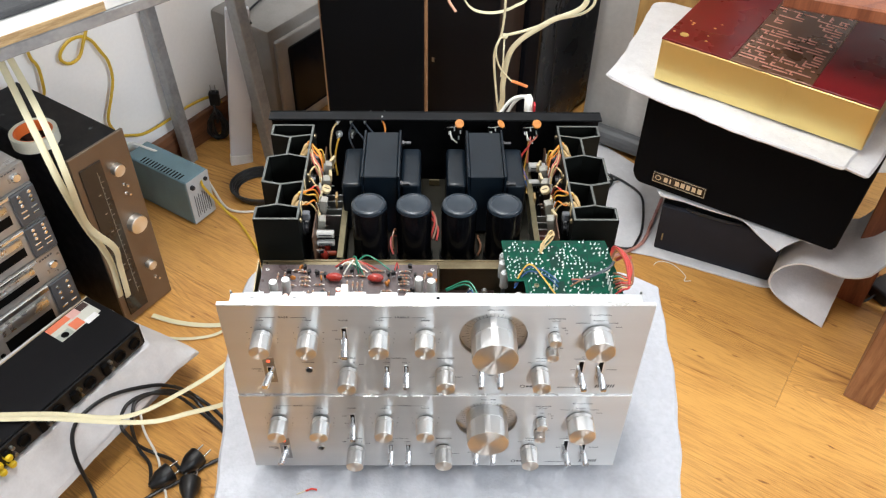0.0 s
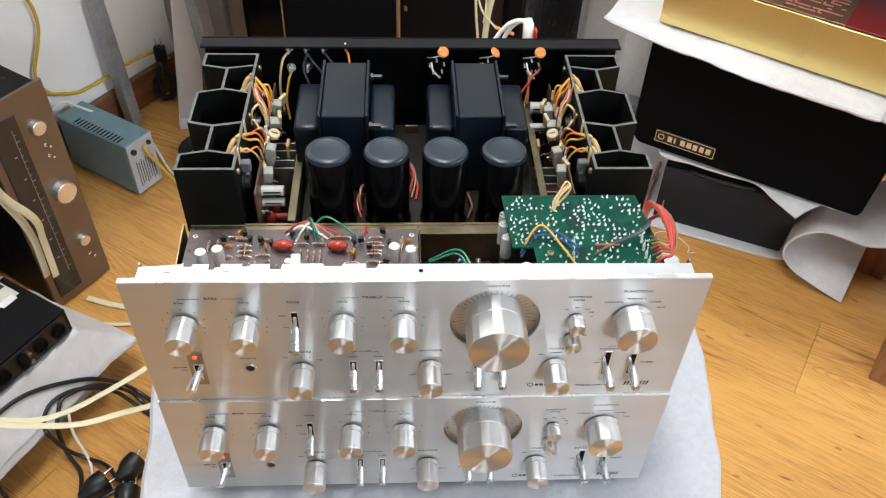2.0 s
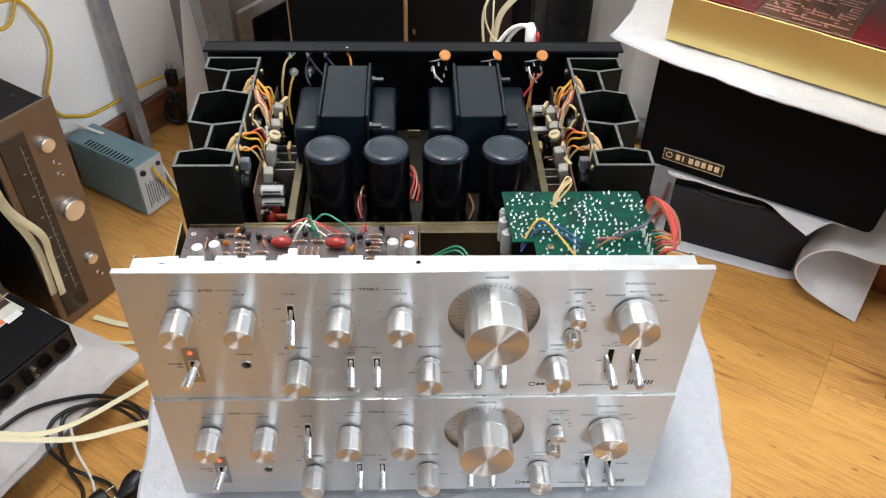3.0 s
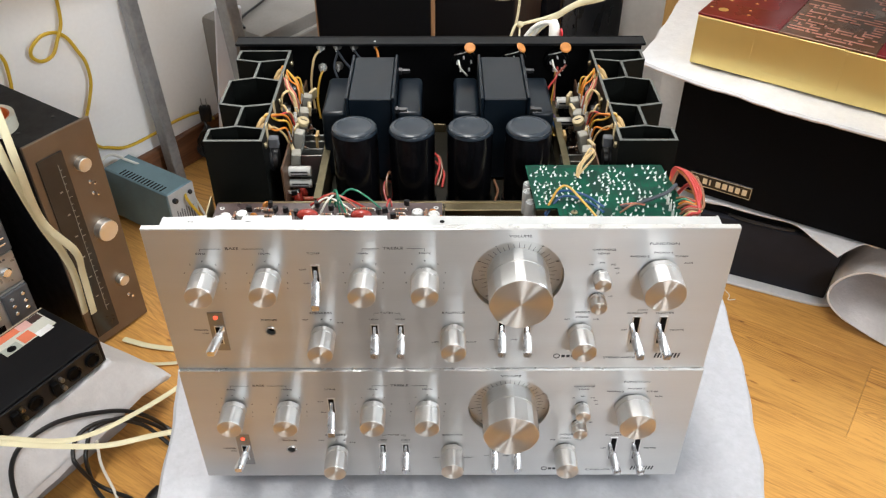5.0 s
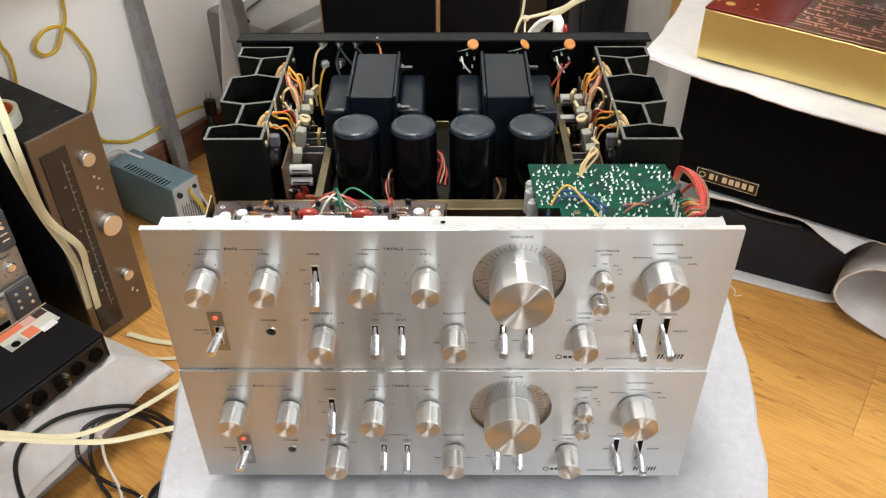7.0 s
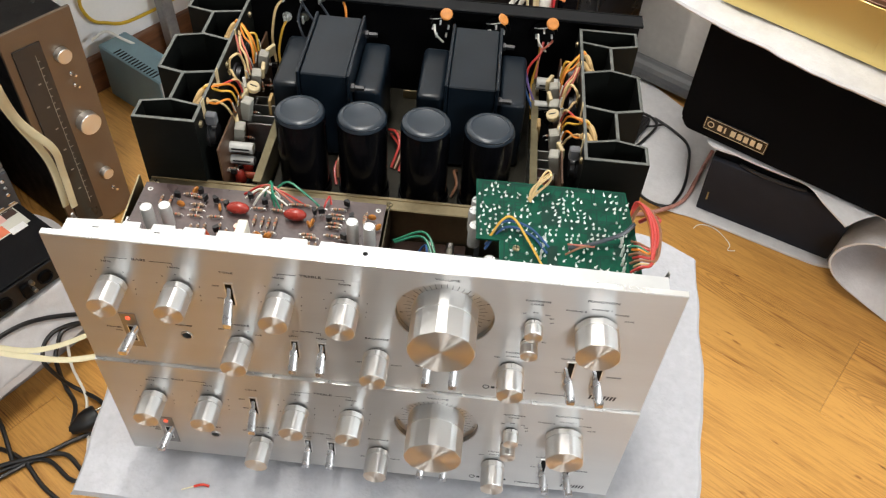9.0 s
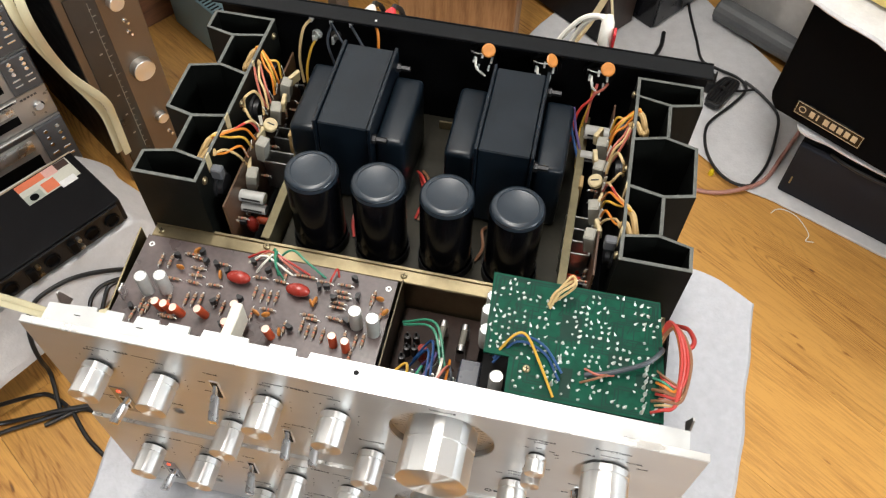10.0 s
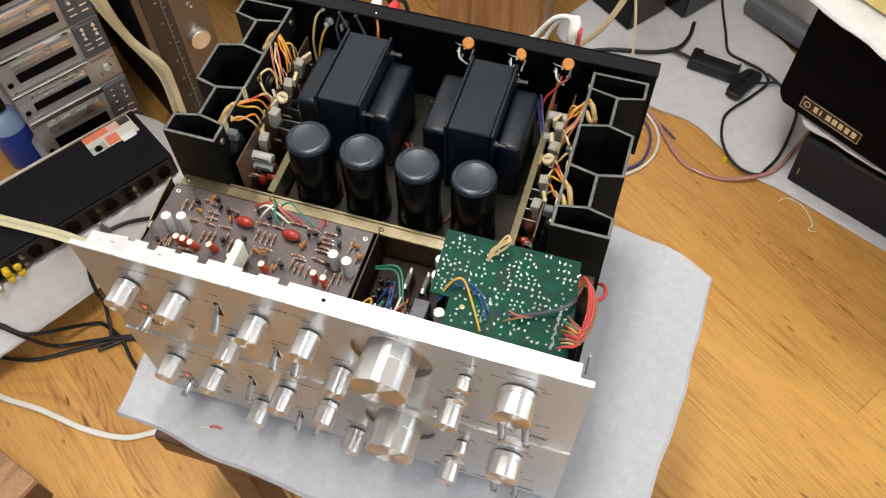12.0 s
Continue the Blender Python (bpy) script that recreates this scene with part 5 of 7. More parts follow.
for sx in (-1, 1):
    bm = bmesh.new()
    vs = [(0.0225, -0.125), (0.112, -0.125), (0.112, -0.049), (0.0225, -0.064)]
    a = [bm.verts.new((sx * 0.1925, y, z)) for y, z in vs]
    b = [bm.verts.new((sx * 0.1937, y, z)) for y, z in vs]
    bm.faces.new(a)
    bm.faces.new(b[::-1])
    for k in range(4):
        bm.faces.new((a[k], b[k], b[(k + 1) % 4], a[(k + 1) % 4]))
    part("side_plate", bm, BRASS if sx < 0 else BLACK, top_amp)
    bm = bmesh.new()
    a = [bm.verts.new((sx * 0.2035, y, z)) for y, z in ((0.0225, -0.03), (0.036, -0.03), (0.0305, -0.011), (0.0285, -0.011))]
    b = [bm.verts.new((v.co.x - sx * 0.0012, v.co.y, v.co.z)) for v in a]
    bm.faces.new(a)
    bm.faces.new(b[::-1])
    for k in range(4):
        bm.faces.new((a[k], b[k], b[(k + 1) % 4], a[(k + 1) % 4]))
    part("side_tab", bm, STEEL, top_amp)
# Divider's steel is darkened for the shade inside the well.
part("divider", box(0.0022, 0.0034, 0.0225, 0.119, -0.12, -0.064, 0.0002), mat("shaded_divider_steel", (0.11, 0.093, 0.065), 0.45, 0.9, 0.2, 40), top_amp, "thin steel divider plate")


def screw_mesh():
    bm = turned([(0.0026, 0), (0.0026, 0.0008), (0.0019, 0.0015), (0, 0.0016)], 16)
    bx(bm, -0.0016, 0.0016, -0.00025, 0.00025, 0.0014, 0.0017, index=1)
    bx(bm, -0.00025, 0.00025, -0.0016, 0.0016, 0.00141, 0.00171, index=1)
    return bm


for x, y, z in ((0.002, 0.125, -0.069), (-0.188, 0.125, -0.069), (0.155, 0.125, -0.069), (-0.105, 0.128, -0.0685)):
    piece("screw", top_amp, (x, y, z), screw_mesh, [BRASS, BLACK])

# heat sinks
CELLS = [[(0.148, 0.131), (0.197, 0.131), (0.197, 0.1515), (0.1735, 0.1575), (0.148, 0.152)], [(0.148, 0.195), (0.175, 0.1895), (0.197, 0.195), (0.197, 0.2415), (0.173, 0.248), (0.148, 0.2415)], [(0.148, 0.306), (0.148, 0.285), (0.176, 0.279), (0.199, 0.285), (0.199, 0.306)]]


def cell_mesh(cell, sx):
    """One chimney of a heat sink: an upright tube with a bright cut top edge."""
    bm = bmesh.new()
    z0, z1, t = -0.108, -0.007, 0.0026
    xs, ys = [p[0] for p in cell], [p[1] for p in cell]
    cx, cy = (min(xs) + max(xs)) / 2, (min(ys) + max(ys)) / 2
    fx, fy = 1 - 2 * t / (max(xs) - min(xs)), 1 - 2 * t / (max(ys) - min(ys))
    rings = []
    for k, z in ((1, z0), (1, z1 - 0.0004), (0.993, z1), (0, z1), (0, z0)):
        rings.append([bm.verts.new((sx * (cx + (x - cx) * (k if k else fx)), cy + (y - cy) * (k if k else fy), z)) for x, y in cell])
    n = len(cell)
    for i, (a, b) in enumerate(zip(rings, rings[1:])):
        for k in range(n):
            bm.faces.new((a[k], a[(k + 1) % n], b[(k + 1) % n], b[k])).material_index = 1 if i in (1, 2) else 0
    return bm


def web_mesh(x0, x1, y0, y1, sx):
    bm = bmesh.new()
    bx(bm, *sorted((sx * x0, sx * x1)), y0, y1, -0.108, -0.0073)
    bx(bm, *sorted((sx * (x0 + 0.0001), sx * (x1 - 0.0001))), y0, y1, -0.0073, -0.0071, index=1)
    return bm


WEBS = ((0.1733, 0.1760, 0.1574, 0.1897), (0.1733, 0.1760, 0.2477, 0.2793), (0.1482, 0.1508, 0.152, 0.195), (0.1482, 0.1508, 0.2415, 0.285))
for sx in (-1, 1):
    sink = part("heat_sink", cell_mesh(CELLS[0], sx), [SINK, SINKTOP], top_amp, "black anodised chimney heat sink")
    for cell in CELLS[1:]:
        part("chimney", cell_mesh(cell, sx), [SINK, SINKTOP], sink)
    for w in WEBS:
        part("web", web_mesh(*w, sx), [SINK, SINKTOP], sink)
    for y in (0.141, 0.219, 0.296):
        b = part("sink_screw", turned([(0.003, 0), (0.003, 0.0012), (0.0022, 0.002), (0, 0.0022)], 14), BRASS, sink, "", True)
        b.location, b.rotation_euler = (sx * 0.148, y, -0.017), (0, radians(-90 * sx), 0)
        tr = part("power_transistor", turned([(0.011, 0), (0.011, 0.002), (0.0085, 0.0022), (0.0082, 0.006), (0, 0.0062)], 24), DARKPLASTIC, sink, "", True)
        tr.location, tr.rotation_euler = (sx * 0.1478, y + (0.017 if y < 0.29 else -0.018), -0.04), (0, radians(-90 * sx), 0)

# smoothing capacitors and transformers
for x in (-0.0745, -0.025, 0.0255, 0.076):
    c = part("capacitor", turned([(0, 0), (0.0205, 0), (0.0205, 0.004), (0.0198, 0.0045), (0.0198, 0.080), (0.0192, 0.0825), (0.0185, 0.0835)], 48), SLEEVE, top_amp, "black sleeved smoothing capacitor", True)
    c.location = (x, 0.163, -0.0952)
    part("cap_top", turned([(0.0198, 0.0800), (0.0195, 0.0820), (0.0186, 0.0834), (0.0168, 0.0843), (0.0150, 0.0846), (0.0147, 0.0840), (0.0142, 0.0838), (0, 0.0838)], 48), CAPTOP, c, "grey crimped vinyl end", True)
    cl = part("clamp", turned([(0.0214, 0), (0.0214, 0.009), (0.0206, 0.009), (0.0206, 0)], 40), BLACK, c, "", True)
    for dx in (-0.0205, 0.0205):
        ear = part("clamp_ear", box(dx - 0.0045, dx + 0.0045, -0.0275, -0.0165, 0.0002, 0.0016, 0.0004), BRASS, c)
        piece("screw", ear, (dx, -0.0225, 0.0015), screw_mesh, [BRASS, BLACK])
    for dx in (-0.024, 0.024):
        s = part("terminal_strip", box(dx - 0.0025, dx + 0.0025, -0.026, -0.020, 0, 0.009, 0.0005), mat("phenolic_strip", (0.35, 0.27, 0.15), 0.5), c)


def bell_mesh(x0, x1):
    return box(x0, x1, 0.2125, 0.2850, -0.095, -0.0255, 0.0045, 3)


for x in (-0.064, 0.0585):
    t = part("transformer", box(x - 0.0195, x + 0.0195, 0.206, 0.2935, -0.093, -0.0085, 0.001), XFORMER, top_amp, "black lacquered mains transformer")
    part("end_bell", bell_mesh(x - 0.046, x - 0.0225), XFORMER, t, "", True)
    part("end_bell", bell_mesh(x + 0.0225, x + 0.046), XFORMER, t, "", True)
    for s in (-1, 1):
        part("strap", box(x + s * 0.021 - 0.0013, x + s * 0.021 + 0.0013, 0.2045, 0.295, -0.093, -0.0065, 0.0005), XFORMER, t)
    for y in (0.2095, 0.288):
        n = part("bolt", sweep(turned([(0.0038, 0), (0.0038, 0.003), (0.0024, 0.0032), (0.0024, 0.011), (0, 0.0112)], 6), [(0, 0, 0.003), (0, 0, 0.0031)], 0.001, 6, 1), mat("dull_steel", (0.05, 0.05, 0.052), 0.5, 0.9), t)
        n.location, n.rotation_euler = (x + 0.0224, y, -0.021), (0, radians(90), 0)

# ---- left circuit board with its components ----
RED_FILM = mat("red_film_capacitor", (0.30, 0.03, 0.02), 0.28, 0.0, 0.1, 60)
ORANGE = mat("orange_vinyl", (0.55, 0.085, 0.03), 0.35, 0.0, 0.1, 60)
ORANGEDISC = mat("ochre_ceramic", (0.46, 0.17, 0.03), 0.45, 0.0, 0.2, 90)
TAN = mat("tan_resistor", (0.27, 0.185, 0.12), 0.45, 0.0, 0.15, 200)
GREYCAN = mat("grey_sleeve", (0.36, 0.355, 0.335), 0.4, 0.0, 0.1, 200)
CANTOP = mat("aluminium_can_top", (0.85, 0.85, 0.84), 0.3, 0.9, 0.05, 200)
WIRES = {n: mat(f"{n}_wire", c, 0.4, 0.0, 0.08, 60) for n, c in dict(orange=(0.62, 0.20, 0.025), yellow=(0.56, 0.32, 0.04), cream=(0.56, 0.40, 0.19), red=(0.43, 0.040, 0.032), green=(0.03, 0.22, 0.13), blue=(0.015, 0.06, 0.18), brown=(0.22, 0.10, 0.05), white=(0.8, 0.78, 0.7), grey=(0.028, 0.034, 0.044), violet=(0.09, 0.06, 0.17), pink=(0.46, 0.13, 0.09), black=(0.012, 0.012, 0.013)).items()}

board = part("circuit_board", box(-0.1885, 0.0012, 0.0235, 0.1115, -0.0575, -0.0558), PCBBROWN, top_amp, "populated brown tone-control board")
BZ = -0.0558


def resistor_mesh():
    bm = turned([(0, -0.0042), (0.0009, -0.0041), (0.0012, -0.0034), (0.0012, -0.0022), (0.00095, -0.0018), (0.00095, 0.0018), (0.0012, 0.0022), (0.0012, 0.0034), (0.0009, 0.0041), (0, 0.0042)], 10)
    for h, k in ((-0.0026, 1), (-0.0008, 2), (0.0008, 3)):
        lathe(bm, [(0.00125 if abs(h) > 0.002 else 0.001, h - 0.00035), (0.00128 if abs(h) > 0.002 else 0.00104, h), (0.00125 if abs(h) > 0.002 else 0.001, h + 0.00035)], 10, index=k)
    for s in (-1, 1):
        sweep(bm, [(0, 0, s * 0.0041), (0, 0, s * 0.0056), (0, -0.0016, s * 0.0060)], 0.0003, 5, 2, index=4)
    return bm


RES = [TAN, WIRES["brown"], WIRES["black"], ORANGE, TIN]
for k, (x, y) in enumerate([(-0.143, 0.098), (-0.141, 0.090), (-0.140, 0.084), (-0.140, 0.078), (-0.155, 0.078), (-0.125, 0.079), (-0.095, 0.080), (-0.089, 0.079), (-0.084, 0.078), (-0.079, 0.079), (-0.053, 0.070), (-0.035, 0.071), (-0.035, 0.093), (-0.033, 0.089), (-0.035, 0.084), (-0.035, 0.080), (-0.055, 0.061), (-0.050, 0.058), (-0.045, 0.058), (-0.039, 0.057),
                            (-0.049, 0.098), (-0.034, 0.099), (-0.012, 0.094), (-0.125, 0.097), (-0.169, 0.054), (-0.164, 0.054), (-0.140, 0.064), (-0.135, 0.065), (-0.130, 0.066), (-0.113, 0.063), (-0.067, 0.100), (-0.061, 0.100), (-0.095, 0.092), (-0.080, 0.092), (-0.170, 0.091), (-0.163, 0.092), (-0.024, 0.058), (-0.016, 0.057), (-0.011, 0.059), (-0.004, 0.082)]):
    along = k in (6, 7, 8, 9, 16, 17, 18, 19, 22, 24, 25, 26, 27, 28, 29, 34, 35, 36, 37, 38, 39)
    piece("resistor", board, (x, y, BZ + 0.0024), resistor_mesh, RES, "", True, (radians(90), 0, 0) if along else (radians(90), 0, radians(90 + (k * 37 % 11) - 5)))


def can_mesh(r, h):
    def build():
        bm = turned([(0, 0), (r, 0), (r, h - 0.0006), (r * 0.93, h)], 20)
        lathe(bm, [(r * 0.93, h), (r * 0.85, h - 0.0003), (0, h - 0.0003)], 20, index=1)
        return bm
    return build


for x, y in ((-0.1695, 0.0655), (-0.157, 0.0690), (-0.0185, 0.0705), (-0.0055, 0.0675)):
    piece("electrolytic", board, (x, y, BZ), can_mesh(0.0046, 0.0205), [GREYCAN, CANTOP], "grey electrolytic capacitor")
for x, y, tilt in ((-0.154, 0.0545, 8), (-0.1475, 0.054, 8), (-0.1395, 0.053, 10), (-0.123, 0.0555, 10), (-0.102, 0.062, 0), (-0.1035, 0.0475, 0), (-0.0735, 0.0495, 6), (-0.030, 0.0525, 0), (-0.0205, 0.0505, 0)):
    piece("tantalum_can", board, (x, y, BZ), can_mesh(0.0030, 0.0135), [ORANGE, mat("pale_orange_end", (0.86, 0.66, 0.55), 0.35)], "", True, (radians(tilt), radians(-tilt), 0))


def film_mesh():
    bm = bmesh.new()
    bmesh.ops.create_uvsphere(bm, u_segments=20, v_segments=12, radius=1.0)
    for v in bm.verts:
        v.co = Vector((v.co.x * 0.0088, v.co.y * 0.0048, v.co.z * 0.0048 + 0.0058))
    for s in (-1, 1):
        sweep(bm, [(s * 0.005, 0, 0.003), (s * 0.005, 0, 0)], 0.0004, 5, 2)
    return bm


for x, y in ((-0.109, 0.087), (-0.065, 0.086)):
    piece("film_capacitor", board, (x, y, BZ), film_mesh, RED_FILM, "dipped dark red film capacitor")


def transistor_mesh():
    bm = prism(bmesh.new(), [(0.0024 * math.cos(a), max(-0.0008, 0.0024 * math.sin(a))) for a in [radians(20 * k - 20) for k in range(12)]], 0.003, 0.0078)
    for s in (-1, 0, 1):
        sweep(bm, [(s * 0.0012, 0.0006, 0.003), (s * 0.0012, 0.0006, 0)], 0.00025, 4, 1, index=1)
    return bm


for k, (x, y) in enumerate(((-0.158, 0.095), (-0.136, 0.095), (-0.128, 0.095), (-0.120, 0.065), (-0.052, 0.092), (-0.046, 0.093), (-0.022, 0.090), (-0.062, 0.057), (-0.091, 0.098))):
    piece("transistor", board, (x, y, BZ), transistor_mesh, [DARKPLASTIC, TIN], "", False, (0, 0, k * 1.3))


def disc_mesh():
    bm = turned([(0, -0.0011), (0.0024, -0.0009), (0.0031, -0.0003), (0.0031, 0.0003), (0.0024, 0.0009), (0, 0.0011)], 16, (0, 0, 0))
    bmesh.ops.rotate(bm, verts=bm.verts, cent=(0, 0, 0), matrix=Matrix.Rotation(radians(90), 3, "X"))
    bmesh.ops.translate(bm, verts=bm.verts, vec=(0, 0, 0.0045))
    return bm


for k, (x, y) in enumerate(((-0.153, 0.087), (-0.146, 0.103), (-0.123, 0.087), (-0.088, 0.063), (-0.081, 0.063), (-0.051, 0.081), (-0.053, 0.0785), (-0.007, 0.092), (-0.001, 0.0825), (-0.068, 0.052))):
    piece("ceramic_capacitor", board, (x, y, BZ), disc_mesh, ORANGEDISC, "", True, (0, 0, k * 0.9))
for x, y in ((-0.183, 0.104), (-0.004, 0.104), (-0.183, 0.034)):
    h = part("board_hole", turned([(0.0021, 0), (0.0021, 0.0003), (0.0011, 0.0003), (0.001, 0.0001)], 16), TIN, board, "", True)
    h.location = (x, y, BZ)
part("pin_row", box(-0.1842, -0.1828, 0.055, 0.062, BZ, BZ + 0.012, 0.0003), CANTOP, board)
for k, (cn, a, b, c) in enumerate([("green", (-0.088, 0.106), (-0.084, 0.098), 0.018), ("green", (-0.090, 0.110), (-0.050, 0.103), 0.017), ("red", (-0.110, 0.108), (-0.062, 0.103), 0.012), ("pink", (-0.104, 0.107), (-0.068, 0.101), 0.014), ("white", (-0.108, 0.104), (-0.074, 0.100), 0.011), ("red", (-0.046, 0.098), (-0.041, 0.106), 0.008), ("green", (-0.078, 0.094), (-0.094, 0.108), 0.02), ("white", (-0.10, 0.097), (-0.082, 0.108), 0.013)]):
    w = wire("lead", [(a[0], a[1], BZ), ((2 * a[0] + b[0]) / 3, a[1] + 0.003, BZ + c * 0.75), ((a[0] + 2 * b[0]) / 3, b[1] + 0.003, BZ + c * 0.68), (b[0], b[1], BZ)], 0.00085, WIRES[cn], board, 6, 5)

extra = random.Random(21)
for k in range(34):
    x, y = extra.uniform(-0.178, -0.006), extra.choice((0.032, 0.047, 0.060, 0.070, 0.088, 0.101)) + extra.uniform(-0.003, 0.003)
    if k % 3 == 2:
        piece("transistor", board, (x, y, BZ), transistor_mesh, [DARKPLASTIC, TIN], "", False, (0, 0, extra.uniform(0, 6)))
    else:
        piece("resistor", board, (x, y, BZ + 0.0024), resistor_mesh, RES, "", True, (radians(90), 0, radians(extra.choice((0, 90, 92, 4)))))

# ---- the well between the boards ----
# Board colour carries the well's shade, down to nearly black.
well = part("fuse_board", box(0.004, 0.066, 0.024, 0.118, -0.104, -0.1022), mat("shaded_phenolic", (0.022, 0.012, 0.009), 0.5, 0, 0.3, 40, spec=0.15), top_amp)
for x in (0.0375, 0.0535):
    f = part("fuse", turned([(0.0028, -0.011), (0.0028, -0.006), (0.0025, -0.0058), (0.0025, 0.0058), (0.0028, 0.006), (0.0028, 0.011), (0, 0.011)], 14), mat("fuse_glass", (0.20, 0.19, 0.16), 0.10, 0.2, 0.1, 90), well, "glass fuse with plated ends", True)
    f.location, f.rotation_euler = (x, 0.092, -0.086), (radians(90), 0, 0)
    for s in (-1, 1):
        e = part("fuse_cap", turned([(0, 0), (0.0031, 0), (0.0031, 0.005), (0, 0.005)], 14), STEEL, f, "", True)
        e.location = (0, 0, s * 0.0085 - 0.0025)
        part("fuse_clip", box(x - 0.0034, x + 0.0034, 0.092 + s * 0.009 - 0.0016, 0.092 + s * 0.009 + 0.0016, -0.1022, -0.087, 0.0004), STEEL, well)
for k, (x, y) in enumerate(((0.013, 0.088), (0.0195, 0.089), (0.0145, 0.079), (0.020, 0.080), (0.0125, 0.071))):
    d = part("rectifier", turned([(0, 0), (0.0026, 0), (0.0026, 0.012), (0.0008, 0.0125), (0.0006, 0.018), (0, 0.018)], 14), DARKPLASTIC, well, "", True)
    d.location = (x, y, -0.102)
d = part("film_capacitor", turned([(0, 0), (0.0035, 0), (0.0035, 0.017), (0, 0.018)], 14), RED_FILM, well, "", True)
d.location = (0.0265, 0.078, -0.102)
part("selector_switch", box(0.018, 0.058, 0.026, 0.046, -0.10, -0.056, 0.001), DARKPLASTIC, top_amp, "black selector switch with solder lugs")
part("relay_block", box(0.058, 0.072, 0.034, 0.054, -0.07, -0.04, 0.001), mat("blue_black_plastic", (0.02, 0.025, 0.04), 0.3), top_amp)
for k in range(6):
    piece("solder_lug", top_amp, (0.021 + 0.0068 * k, 0.038 + 0.004 * (k % 2), -0.056), lambda: box(-0.0008, 0.0008, -0.0004, 0.0004, 0, 0.009, 0.0002), TIN)
for k, (cn, a, m, b) in enumerate([("green", (0.010, 0.088, -0.07), (0.035, 0.082, -0.052), (0.048, 0.052, -0.058)), ("green", (0.011, 0.086, -0.07), (0.034, 0.078, -0.053), (0.046, 0.05, -0.06)), ("blue", (0.024, 0.06, -0.07), (0.036, 0.066, -0.048), (0.040, 0.042, -0.05)), ("blue", (0.020, 0.058, -0.08), (0.034, 0.061, -0.052), (0.037, 0.04, -0.05)), ("violet", (0.025, 0.055, -0.08), (0.040, 0.060, -0.053), (0.034, 0.036, -0.05)), ("yellow", (0.006, 0.030, -0.06), (0.022, 0.045, -0.046), (0.025, 0.036, -0.05)), ("pink", (0.052, 0.058, -0.07), (0.049, 0.050, -0.05), (0.042, 0.034, -0.05)), ("grey", (0.049, 0.060, -0.07), (0.052, 0.048, -0.046), (0.056, 0.036, -0.05)), ("white", (0.038, 0.062, -0.08), (0.045, 0.056, -0.052), (0.044, 0.036, -0.05)), ("green", (0.033, 0.05, -0.07), (0.033, 0.046, -0.048), (0.029, 0.034, -0.05)), ("orange", (0.047, 0.062, -0.08), (0.05, 0.058, -0.056), (0.05, 0.04, -0.056))]):
    wire("lead", [a, m, b], 0.00095, WIRES[cn], top_amp, 6, 6)

# ---- green board, solder side up ----
bm = prism(bmesh.new(), [(0.0690, 0.1105), (0.1795, 0.1105), (0.1850, 0.0600), (0.1868, 0.0260), (0.0895, 0.0260), (0.0885, 0.0505), (0.0722, 0.0505)], -0.0196, -0.0180)
green = part("circuit_board", bm, PCBGREEN, top_amp, "green board with its solder side up")
rng = random.Random(7)
spots = []
while len(spots) < 205:
    p = (rng.uniform(0.072, 0.181), rng.uniform(0.054, 0.108))
    if len(spots) > 150:
        p = (rng.uniform(0.093, 0.182), rng.uniform(0.030, 0.054))
    if len(spots) > 10 and rng.random() < 0.45:
        q = rng.choice(spots)
        p = (q[0] + rng.choice((-1, 1)) * 0.0042, q[1]) if rng.random() < 0.6 else (q[0], q[1] + rng.choice((-1, 1)) * 0.0042)
        if not (0.072 < p[0] < 0.181 and (0.054 < p[1] < 0.108 or (p[0] > 0.093 and 0.030 < p[1] < 0.054))):
            continue
    if all((p[0] - q[0]) ** 2 + (p[1] - q[1]) ** 2 > 0.0033 ** 2 for q in spots):
        spots.append(p)


def solder_mesh(lean, el):
    """A small cone of solder round a clipped wire end."""
    bm = lathe(bmesh.new(), [(0.00125, 0), (0.00122, 0.0002), (0.00100, 0.0007), (0.00062, 0.0012), (0.00036, 0.0016), (0.0003, 0.0027), (0, 0.0028)], 9)
    for v in bm.verts:
        up = v.co.z
        v.co = Vector((v.co.x * el + lean * up, v.co.y - lean * 0.6 * max(0.0, up - 0.001), up))
    return bm


for k, (x, y) in enumerate(spots):
    kind = k % 5
    joint = piece(f"solder_joint/{kind}", green, (x, y, -0.01795), lambda: solder_mesh((-0.5, 0.0, 0.35, 0.7, -0.2)[kind], (1.0, 1.15, 1.35, 0.95, 1.05)[kind]), TIN, "", True, (0, 0, rng.uniform(0, 6.28)))
    joint.scale = [rng.uniform(0.62, 0.92)] * 3
GAP = mat("bare_gap_under_mask", (0.0015, 0.028, 0.018), 0.45, 0.0, 0.2, 70, 0.1, 300, spec=0.2)
bm = bmesh.new()


def gap_line(pts, w=0.00075):
    """A narrow dark gap between copper fields, in straight runs."""
    for (x0, y0), (x1, y1) in zip(pts, pts[1:]):
        d = math.hypot(x1 - x0, y1 - y0)
        if d < 1e-5:
            continue
        nx, ny = -(y1 - y0) / d * w / 2, (x1 - x0) / d * w / 2
        ex, ey = (x1 - x0) / d * w / 2, (y1 - y0) / d * w / 2
        h = -0.01796 + 0.00000008 * len(bm.verts)
        bm.faces.new([bm.verts.new((px, py, h)) for px, py in ((x0 - ex + nx, y0 - ey + ny), (x1 + ex + nx, y1 + ey + ny), (x1 + ex - nx, y1 + ey - ny), (x0 - ex - nx, y0 - ey - ny))])


